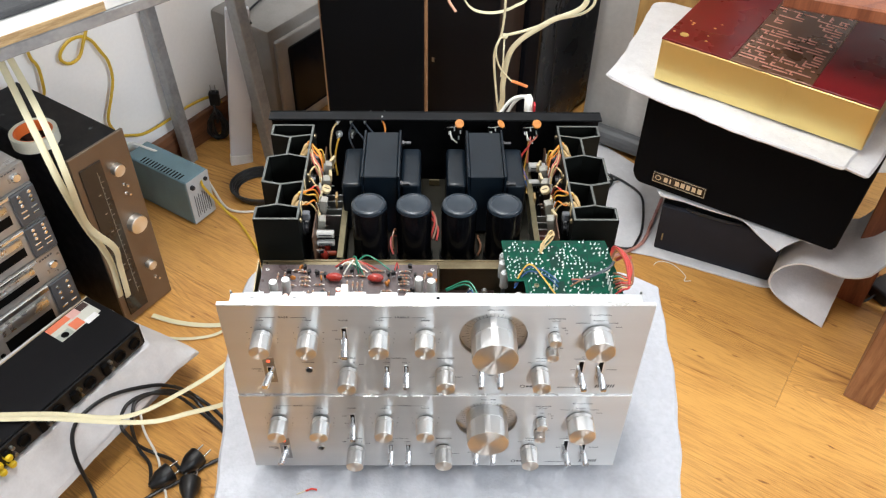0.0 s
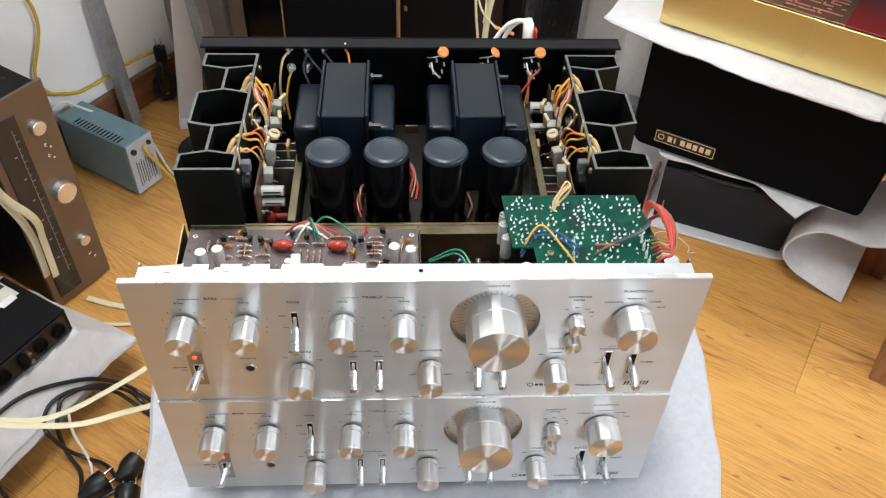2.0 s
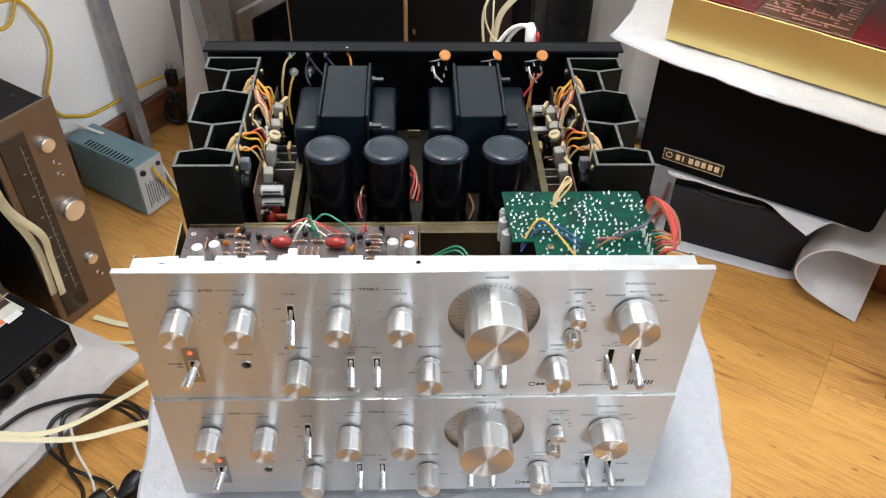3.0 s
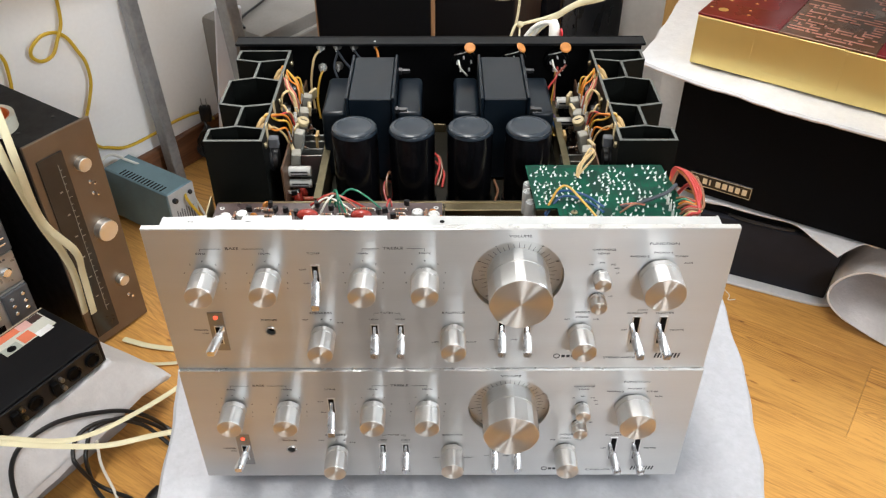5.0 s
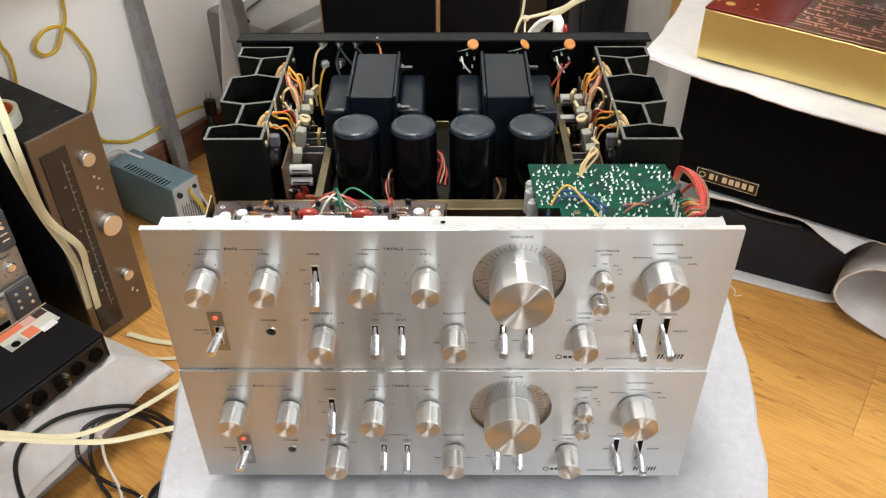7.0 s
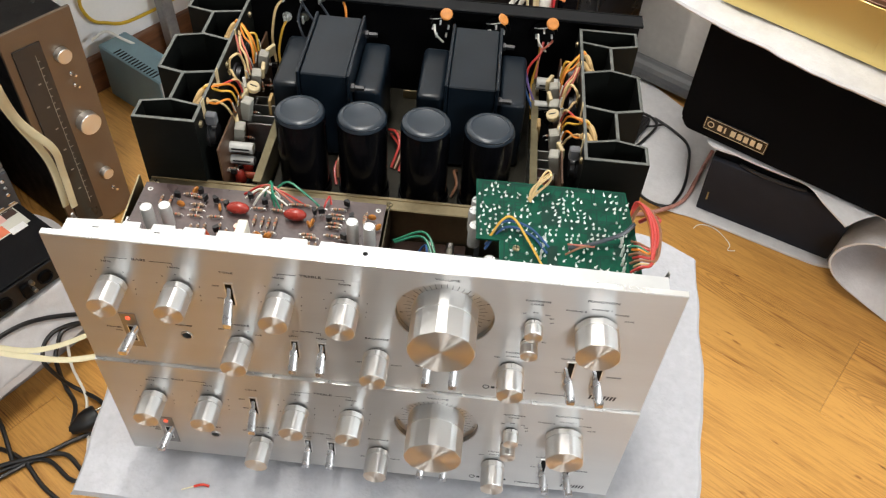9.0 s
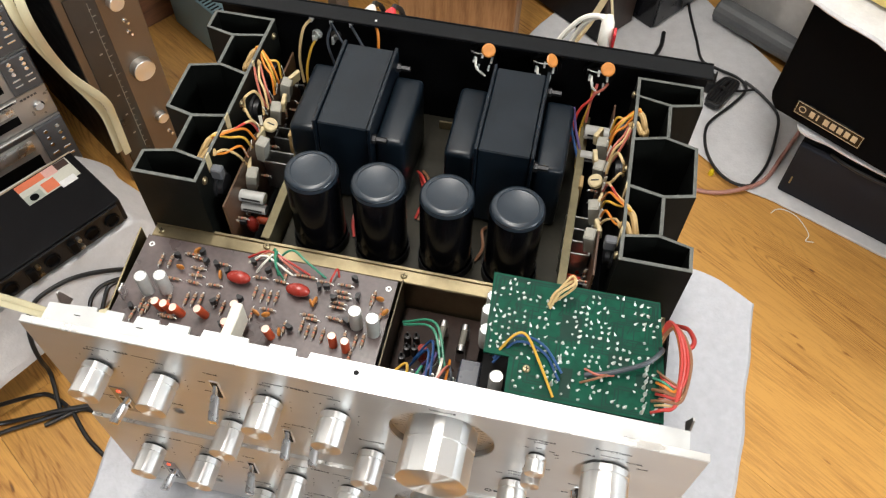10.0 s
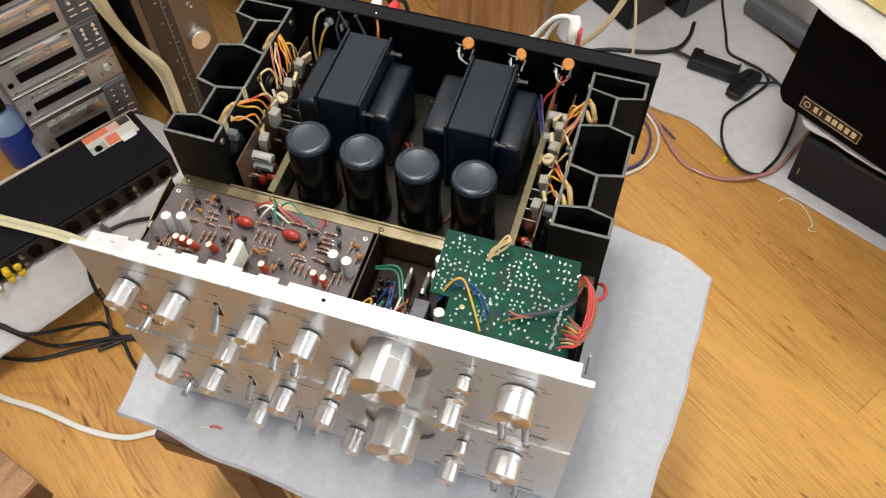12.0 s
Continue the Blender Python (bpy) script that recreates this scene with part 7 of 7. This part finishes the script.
cable("yellow_cable", [(-0.545, 0.990, 0.112), (-0.535, 0.975, 0.10), (-0.52, 0.99, 0.05), (-0.495, 0.985, 0.012), (-0.465, 0.960, 0.004), (-0.41, 0.87, 0.004), (-0.36, 0.78, 0.004), (-0.25, 0.70, 0.004)], 0.0032, YELLOWCABLE, "yellow power cable from the converter", "power cable")
cable("white_cable", [(-0.745, 1.06, 0.138), (-0.72, 1.08, 0.150), (-0.68, 1.07, 0.142), (-0.63, 1.09, 0.10), (-0.59, 1.13, 0.04), (-0.56, 1.10, 0.006), (-0.50, 1.01, 0.005), (-0.43, 1.00, 0.005), (-0.34, 1.02, 0.005)], 0.003, WHITECABLE, "white mains lead on the floor", "power cable")
pw = thing("coiled_power_cord", "black power cord coiled against the baseboard", "power cable")
for j in range(6):
    w, h, o = 0.012 + 0.003 * j, 0.080 - 0.005 * j, 0.004 * (j % 3)
    wire("cord", [(-0.575 + w * math.sin(a) + 0.004 * math.sin(j * 2.0), 1.312 - o - 0.006 * math.cos(a), 0.006 + 0.5 * h * (1 - math.cos(a)) + 0.004 * (j % 2)) for a in [2 * math.pi * k / 10 for k in range(11)]], 0.0036, BLACKCABLE, pw)
wire("cord", [(-0.575, 1.312, 0.05), (-0.570, 1.306, 0.075), (-0.577, 1.316, 0.100)], 0.0036, BLACKCABLE, pw)
part("plug", box(-0.588, -0.562, 1.318, 1.338, 0.095, 0.135, 0.004, 2), DARKPLASTIC, pw, "", True)
for s in (-1, 1):
    part("pin", box(-0.5755 + s * 0.006, -0.5735 + s * 0.006, 1.327, 1.329, 0.135, 0.155), STEEL, pw)
coil = thing("black_cable_coil", "black cable coiled on the floor", "cable")
for j in range(4):
    wire("turn", [(-0.425 + (0.066 + 0.004 * j) * math.cos(a), 1.085 + (0.058 + 0.003 * j) * math.sin(a), 0.005 + 0.006 * j) for a in [radians(95 + 17 * k) for k in range(13)]], 0.0042, BLACKCABLE, coil)

# black cords and plugs by the foam block
cable("black_cable", [(-0.57, 0.19, 0.006), (-0.597, 0.232, 0.03), (-0.600, 0.236, 0.066), (-0.608, 0.248, 0.096), (-0.614, 0.269, 0.123), (-0.611, 0.289, 0.138), (-0.602, 0.309, 0.142), (-0.581, 0.34, 0.139), (-0.559, 0.365, 0.128), (-0.531, 0.39, 0.110), (-0.504, 0.41, 0.090), (-0.478, 0.426, 0.058), (-0.463, 0.443, 0.012), (-0.412, 0.407, 0.006), (-0.35, 0.34, 0.006)], 0.0035, BLACKCABLE, "black power cord looped over the foam sheet", "power cable")
cable("black_cable", [(-0.58, 0.16, 0.006), (-0.503, 0.228, 0.0055), (-0.452, 0.262, 0.0055), (-0.405, 0.298, 0.0055), (-0.34, 0.33, 0.006)], 0.0035, BLACKCABLE, "black power cord on the floor", "power cable")


def plug(x, y, rz, cord):
    t = thing("power_plug", "black moulded two-pin power plug on a cord", "plug", group="loose power plugs")
    m = pose(x, y, 0.0195, 0, 0, rz)
    body = part("body", turned([(0, -0.012), (0.006, -0.012), (0.0085, -0.008), (0.012, 0.0), (0.0165, 0.008), (0.0185, 0.018), (0.0185, 0.030), (0.0165, 0.032), (0, 0.032)], 24), DARKPLASTIC, t, "", True)
    body.matrix_basis = m @ Matrix.Rotation(radians(90), 4, "Y")
    for s in (-1, 1):
        p = part("pin", turned([(0.0021, 0), (0.0021, 0.017), (0.0014, 0.019), (0, 0.019)], 12), CHROME, t, "", True)
        p.matrix_basis = m @ pose(0.032, s * 0.0095, 0) @ Matrix.Rotation(radians(90), 4, "Y")
    pts = [m @ Vector((-0.011, 0, 0))] + [Vector(p) for p in cord]
    wire("cord", pts, 0.0034, BLACKCABLE, t)
    return t


plug(-0.491, 0.250, 45, [(-0.513, 0.29, 0.012), (-0.538, 0.318, 0.02), (-0.541, 0.328, 0.070), (-0.541, 0.347, 0.088), (-0.535, 0.37, 0.098), (-0.50, 0.405, 0.080), (-0.47, 0.43, 0.03), (-0.45, 0.425, 0.006), (-0.41, 0.385, 0.006), (-0.34, 0.31, 0.006)])
plug(-0.444, 0.280, 55, [(-0.475, 0.299, 0.014), (-0.509, 0.315, 0.010), (-0.535, 0.318, 0.03), (-0.547, 0.313, 0.080), (-0.555, 0.324, 0.087), (-0.555, 0.339, 0.099), (-0.546, 0.359, 0.105), (-0.526, 0.382, 0.098), (-0.503, 0.398, 0.081), (-0.482, 0.417, 0.045), (-0.453, 0.413, 0.008), (-0.406, 0.376, 0.006), (-0.35, 0.32, 0.006)])
plug(-0.428, 0.225, 95, [(-0.43, 0.19, 0.008), (-0.47, 0.17, 0.006), (-0.53, 0.198, 0.006), (-0.613, 0.152, 0.006), (-0.677, 0.112, 0.006), (-0.75, 0.10, 0.006), (-0.84, 0.12, 0.006)])
cable("black_cable", [(-0.76, 0.10, 0.14), (-0.698, 0.118, 0.109), (-0.677, 0.122, 0.087), (-0.658, 0.130, 0.05), (-0.648, 0.146, 0.010), (-0.60, 0.168, 0.012), (-0.552, 0.191, 0.013), (-0.50, 0.21, 0.006), (-0.45, 0.18, 0.006), (-0.36, 0.16, 0.006)], 0.0035, BLACKCABLE, "black power cord on the floor", "power cable")
cable("black_cable", [(-0.76, 0.11, 0.14), (-0.698, 0.122, 0.109), (-0.681, 0.124, 0.091), (-0.664, 0.128, 0.080), (-0.647, 0.148, 0.06), (-0.632, 0.178, 0.03), (-0.615, 0.203, 0.006), (-0.594, 0.207, 0.006), (-0.552, 0.191, 0.006), (-0.50, 0.15, 0.006), (-0.40, 0.10, 0.006)], 0.0035, BLACKCABLE, "black power cord on the floor", "power cable")
cable("white_cable", [(-0.53, 0.355, 0.085), (-0.525, 0.335, 0.05), (-0.505, 0.31, 0.008), (-0.49, 0.27, 0.005), (-0.475, 0.24, 0.005), (-0.46, 0.21, 0.005), (-0.40, 0.17, 0.005)], 0.0024, WHITECABLE, "grubby white lead on the floor", "cable")
cable("white_cable", [(-0.80, 0.055, 0.004), (-0.696, 0.037, 0.004), (-0.62, 0.036, 0.004), (-0.53, 0.028, 0.004), (-0.461, 0.034, 0.004), (-0.417, 0.057, 0.004), (-0.36, 0.08, 0.004), (-0.28, 0.09, 0.004)], 0, WHITECABLE, "flat white cable on the floor", "cable", flat=(0.010, 0.006), seg=10)

# behind the amplifier: plugs and leads
rca = thing("phono_lead", "white phono lead plugged into the amplifier's back", "audio cable")
part("plug", turned([(0.0045, 0), (0.0045, 0.010), (0.006, 0.012), (0.0055, 0.030), (0.0028, 0.036), (0, 0.036)], 16), WHITECABLE, rca, "white moulded plug", True).matrix_basis = pose(0.119, 0.350, 0.722, 0, 0, 0) @ Matrix.Rotation(radians(-25), 4, "X")
part("collar", turned([(0.0052, -0.008), (0.0052, 0.001), (0.0046, 0.002), (0, 0.002)], 16), BRASS, rca, "", True).matrix_basis = pose(0.119, 0.350, 0.722) @ Matrix.Rotation(radians(-25), 4, "X")
part("ring", box(0.1248, 0.127, 0.350, 0.360, 0.722, 0.748, 0.001), mat("red_plastic", (0.65, 0.03, 0.04), 0.35), rca)
for d in (0, 1):
    wire("cord", [(0.1185, 0.362, 0.749), (0.115 - 0.004 * d, 0.366, 0.751), (0.107 - 0.006 * d, 0.368, 0.747), (0.100 - 0.007 * d, 0.369, 0.738), (0.094 - 0.009 * d, 0.367, 0.726), (0.090 - 0.011 * d, 0.364, 0.7185), (0.075 - 0.008 * d, 0.362, 0.716), (0.058, 0.364, 0.712), (0.048, 0.372, 0.68), (0.04, 0.38, 0.60)], 0.0023, WHITECABLE, rca)
for x, col, nm in ((-0.067, (0.65, 0.03, 0.04), "red_plastic"), (-0.085, (0.78, 0.75, 0.68), "white_cable")):
    r2 = thing("phono_plug", "red phono plug in the amplifier's back" if x > -0.07 else "white phono plug in the amplifier's back", "plug")
    part("body", turned([(0.0045, 0), (0.006, 0.004), (0.0055, 0.022), (0.003, 0.028), (0, 0.028)], 16), mat(nm, col, 0.35), r2, "", True).matrix_basis = pose(x, 0.345, 0.718) @ Matrix.Rotation(radians(-90), 4, "X")
    wire("cord", [(x, 0.372, 0.718), (x, 0.385, 0.712), (x + 0.006, 0.392, 0.69), (x + 0.01, 0.39, 0.60)], 0.0024, BLACKCABLE, r2)
hang = thing("ribbon_cable", "cream twin cables hanging knotted behind the amplifier", "cable")
wire("strand", [(0.145, 1.03, 0.66), (0.145, 1.02, 0.555), (0.145, 1.02, 0.517), (0.141, 1.02, 0.475), (0.131, 1.02, 0.444), (0.130, 1.02, 0.412), (0.136, 1.02, 0.356), (0.146, 1.02, 0.29), (0.165, 1.0, 0.21), (0.178, 0.985, 0.12), (0.19, 0.95, 0.03), (0.21, 0.92, 0.006)], 0.0026, CREAM, hang)
wire("strand", [(0.318, 1.06, 0.62), (0.316, 1.05, 0.55), (0.311, 1.05, 0.527), (0.289, 1.05, 0.511), (0.252, 1.05, 0.496), (0.222, 1.05, 0.476), (0.192, 1.05, 0.454), (0.170, 1.05, 0.427), (0.160, 1.05, 0.395), (0.155, 1.05, 0.337), (0.152, 1.05, 0.27), (0.10, 1.05, 0.12), (0.02, 1.06, 0.02)], 0, CREAM, hang, 10, 8, (0.012, 0.004))
wire("strand", [(0.336, 1.07, 0.60), (0.334, 1.056, 0.545), (0.330, 1.056, 0.523), (0.306, 1.056, 0.505), (0.252, 1.056, 0.492), (0.222, 1.055, 0.478), (0.191, 1.05, 0.469), (0.155, 1.045, 0.462)], 0.0032, CREAM, hang)
wire("strand", [(0.050, 1.06, 0.60), (0.062, 1.06, 0.540), (0.082, 1.06, 0.513), (0.114, 1.06, 0.505), (0.145, 1.06, 0.509), (0.172, 1.06, 0.522), (0.195, 1.06, 0.540), (0.22, 1.07, 0.60)], 0, CREAM, hang, 10, 8, (0.011, 0.004))
tail = part("knot", turned([(0, -0.007), (0.006, -0.004), (0.0075, 0), (0.006, 0.004), (0, 0.007)], 10), CREAM, hang, "", True)
tail.location = (0.150, 1.035, 0.465)
wire("bare_tail", [(0.150, 1.03, 0.465), (0.140, 1.01, 0.475), (0.132, 1.0, 0.464), (0.132, 1.0, 0.437), (0.144, 1.0, 0.406), (0.168, 1.0, 0.378)], 0.0019, CREAM, hang)
wire("bare_tail", [(0.149, 1.03, 0.46), (0.147, 1.005, 0.448), (0.147, 1.0, 0.42), (0.144, 1.0, 0.388)], 0.0017, CREAM, hang)
wire("heat_shrink", [(0.168, 1.0, 0.378), (0.187, 1.0, 0.371), (0.203, 1.0, 0.364)], 0.0034, mat("orange_sleeve", (0.80, 0.26, 0.08), 0.4), hang)
wire("copper_tail", [(0.02, 1.06, 0.56), (0.032, 1.05, 0.535), (0.046, 1.04, 0.517)], 0.0028, mat("peach_insulation", (0.75, 0.42, 0.28), 0.4), hang)
cable("black_cable", [(0.315, 1.30, 0.60), (0.312, 1.305, 0.45), (0.303, 1.307, 0.374), (0.308, 1.31, 0.25), (0.31, 1.315, 0.10), (0.32, 1.33, 0.02)], 0.0022, BLACKCABLE, "thin black lead hanging down the cabinet", "cable")

# right floor: leads, adaptor, scraps
cable("pink_speaker_wire", [(0.10, 0.86, 0.004), (0.18, 0.96, 0.004), (0.236, 0.965, 0.012), (0.308, 0.874, 0.005), (0.346, 0.848, 0.005), (0.40, 0.841, 0.005), (0.453, 0.855, 0.012), (0.497, 0.888, 0.013), (0.533, 0.96, 0.013), (0.574, 1.046, 0.013)], 0.0042, mat("copper_pink_wire", (0.45, 0.22, 0.18), 0.3), "translucent pink speaker wire on the floor", "speaker wire")
cable("black_cable", [(0.33, 1.40, 0.012), (0.343, 1.317, 0.012), (0.358, 1.245, 0.012), (0.371, 1.185, 0.012), (0.404, 1.165, 0.013), (0.439, 1.145, 0.018), (0.458, 1.125, 0.018), (0.457, 1.105, 0.015), (0.43, 1.064, 0.013), (0.397, 1.02, 0.013), (0.384, 0.988, 0.013), (0.387, 0.936, 0.013), (0.406, 0.893, 0.013), (0.434, 0.868, 0.013), (0.465, 0.865, 0.013), (0.479, 0.883, 0.013), (0.50, 0.924, 0.013), (0.517, 0.992, 0.013), (0.523, 1.059, 0.013), (0.493, 1.108, 0.013), (0.458, 1.14, 0.014)], 0.003, BLACKCABLE, "thin black lead looped on the foam sheet", "cable")
cable("black_cable", [(0.05, 1.09, 0.006), (0.127, 1.117, 0.013), (0.21, 1.133, 0.014), (0.262, 1.160, 0.014), (0.283, 1.20, 0.014), (0.288, 1.25, 0.014)], 0.0045, BLACKCABLE, "thick black lead on the foam sheet", "cable")
ad = thing("power_adaptor", "black laptop power adaptor on the foam sheet", "power adaptor", pose(0.345, 1.122, 0.0095, 0, 0, -11))
part("body", box(-0.052, 0.052, -0.022, 0.022, 0, 0.028, 0.005, 2), DARKPLASTIC, ad, "", True)
part("label", box(-0.030, 0.048, 0.010, 0.020, 0.0278, 0.0284), mat("silver_label", (0.55, 0.55, 0.55), 0.4), ad, "silver rating label")
wire("lead", [(-0.052, 0, 0.012), (-0.075, 0.006, 0.010), (-0.10, 0.012, 0.006)], 0.004, BLACKCABLE, ad)
wire("lead", [(0.052, 0, 0.012), (0.075, -0.006, 0.014), (0.10, 0.0, 0.01), (0.13, 0.02, 0.008)], 0.0025, BLACKCABLE, ad)
bun = thing("bundled_lead", "black lead tied in a short bundle", "cable")
for j in range(6):
    o, h = 0.0055 * (j % 3) - 0.0055, 0.014 + 0.0062 * (j // 3)
    wire("turn", [(0.386 + o, 1.058 - o * 0.4, h), (0.398 + o, 1.052 - o * 0.4, h + 0.002), (0.414 + o, 1.080 - o * 0.5, h + 0.004), (0.436 + o, 1.118 - o * 0.5, h + 0.003), (0.432 + o, 1.130 - o * 0.3, h + 0.001), (0.418 + o, 1.126 - o * 0.3, h + 0.002), (0.400 + o, 1.096 - o * 0.4, h + 0.003), (0.388 + o, 1.066 - o * 0.4, h)], 0.0034, BLACKCABLE, bun)
tie = part("tie", turned([(0.012, -0.003), (0.0128, -0.003), (0.0128, 0.003), (0.012, 0.003), (0.012, -0.003)], 20), BLACKCABLE, bun, "", True)
tie.matrix_basis = pose(0.411, 1.090, 0.0205, 0, 0, 58) @ Matrix.Rotation(radians(90), 4, "Y")
cable("violet_wire", [(0.20, 1.00, 0.012), (0.239, 0.969, 0.004), (0.299, 0.917, 0.003)], 0.0022, WIRES["violet"], "violet wire end on the floor", "wire")
cable("white_cable", [(0.215, 0.98, 0.012), (0.26, 0.93, 0.004), (0.268, 0.88, 0.004), (0.25, 0.83, 0.004), (0.20, 0.78, 0.004)], 0.003, WHITECABLE, "thin white lead on the floor", "cable")
cable("violet_wire", [(0.205, 0.97, 0.012), (0.245, 0.925, 0.004), (0.252, 0.875, 0.004), (0.238, 0.83, 0.004), (0.19, 0.79, 0.004)], 0.003, WIRES["violet"], "violet lead on the floor", "wire")
cable("string", [(0.511, 0.820, 0.0014), (0.520, 0.830, 0.0014), (0.534, 0.833, 0.0014), (0.552, 0.826, 0.0014), (0.566, 0.810, 0.0014), (0.577, 0.785, 0.0014), (0.571, 0.770, 0.0014), (0.585, 0.770, 0.0014)], 0.0009, mat("white_string", (0.8, 0.78, 0.74), 0.8), "scrap of white string on the floor", "string")
nut = thing("yellow_connector", "small yellow plastic twist connector on the floor", "connector", pose(0.40, 0.889, 0.0005, 0, 0, 20))
part("cap", turned([(0, 0), (0.0055, 0), (0.0055, 0.006), (0.0035, 0.012), (0, 0.0125)], 10), mat("yellow_plastic", (0.75, 0.55, 0.02), 0.35), nut, "", True)
trimb = link_bm("trim", box(0.105, 0.32, -0.022, 0.0, 0.285, 1.0, 0.002), wood("tan_board_wood", (0.36, 0.20, 0.06), (0.52, 0.32, 0.11), 1.0, 0.5, 2, 7))
trimb.matrix_world = Matrix.Translation(PILLAR) @ Matrix.Rotation(NX, 4, "Z")
setting(trimb, "tan wooden board fixed to the grey wall", "wall board")
for m in (pose(-0.1, 1.32, 2.505), pose(-0.15, 0.22, 2.505, 0, 0, 90), Matrix.Translation((0.862 - 0.559 * 0.03, -3.225 - 0.829 * 0.03, 2.2)) @ Matrix.Rotation(NX, 4, "Z") @ Matrix.Rotation(radians(90), 4, "X"), Matrix.Translation((3.05, -0.818, 2.2)) @ Matrix.Rotation(radians(104.8), 4, "Z") @ Matrix.Rotation(radians(90), 4, "X")):
    # The two wall fittings are added, unseen housings for the fill lamps.
    up = m.translation.z > 2.3
    lamp = thing("ceiling_light" if up else "wall_light", "white tube fitting on the ceiling, out of view" if up else "added white fitting behind an unseen wall fill light", "ceiling light" if up else "wall light", m, group="tube lights")
    part("housing", box(-0.64, 0.64, -0.025, 0.025, 0.04, 0.095, 0.005) if up else box(-0.66, 0.66, -0.09, 0.09, 0.0, 0.05, 0.005), WALLPAINT, lamp)
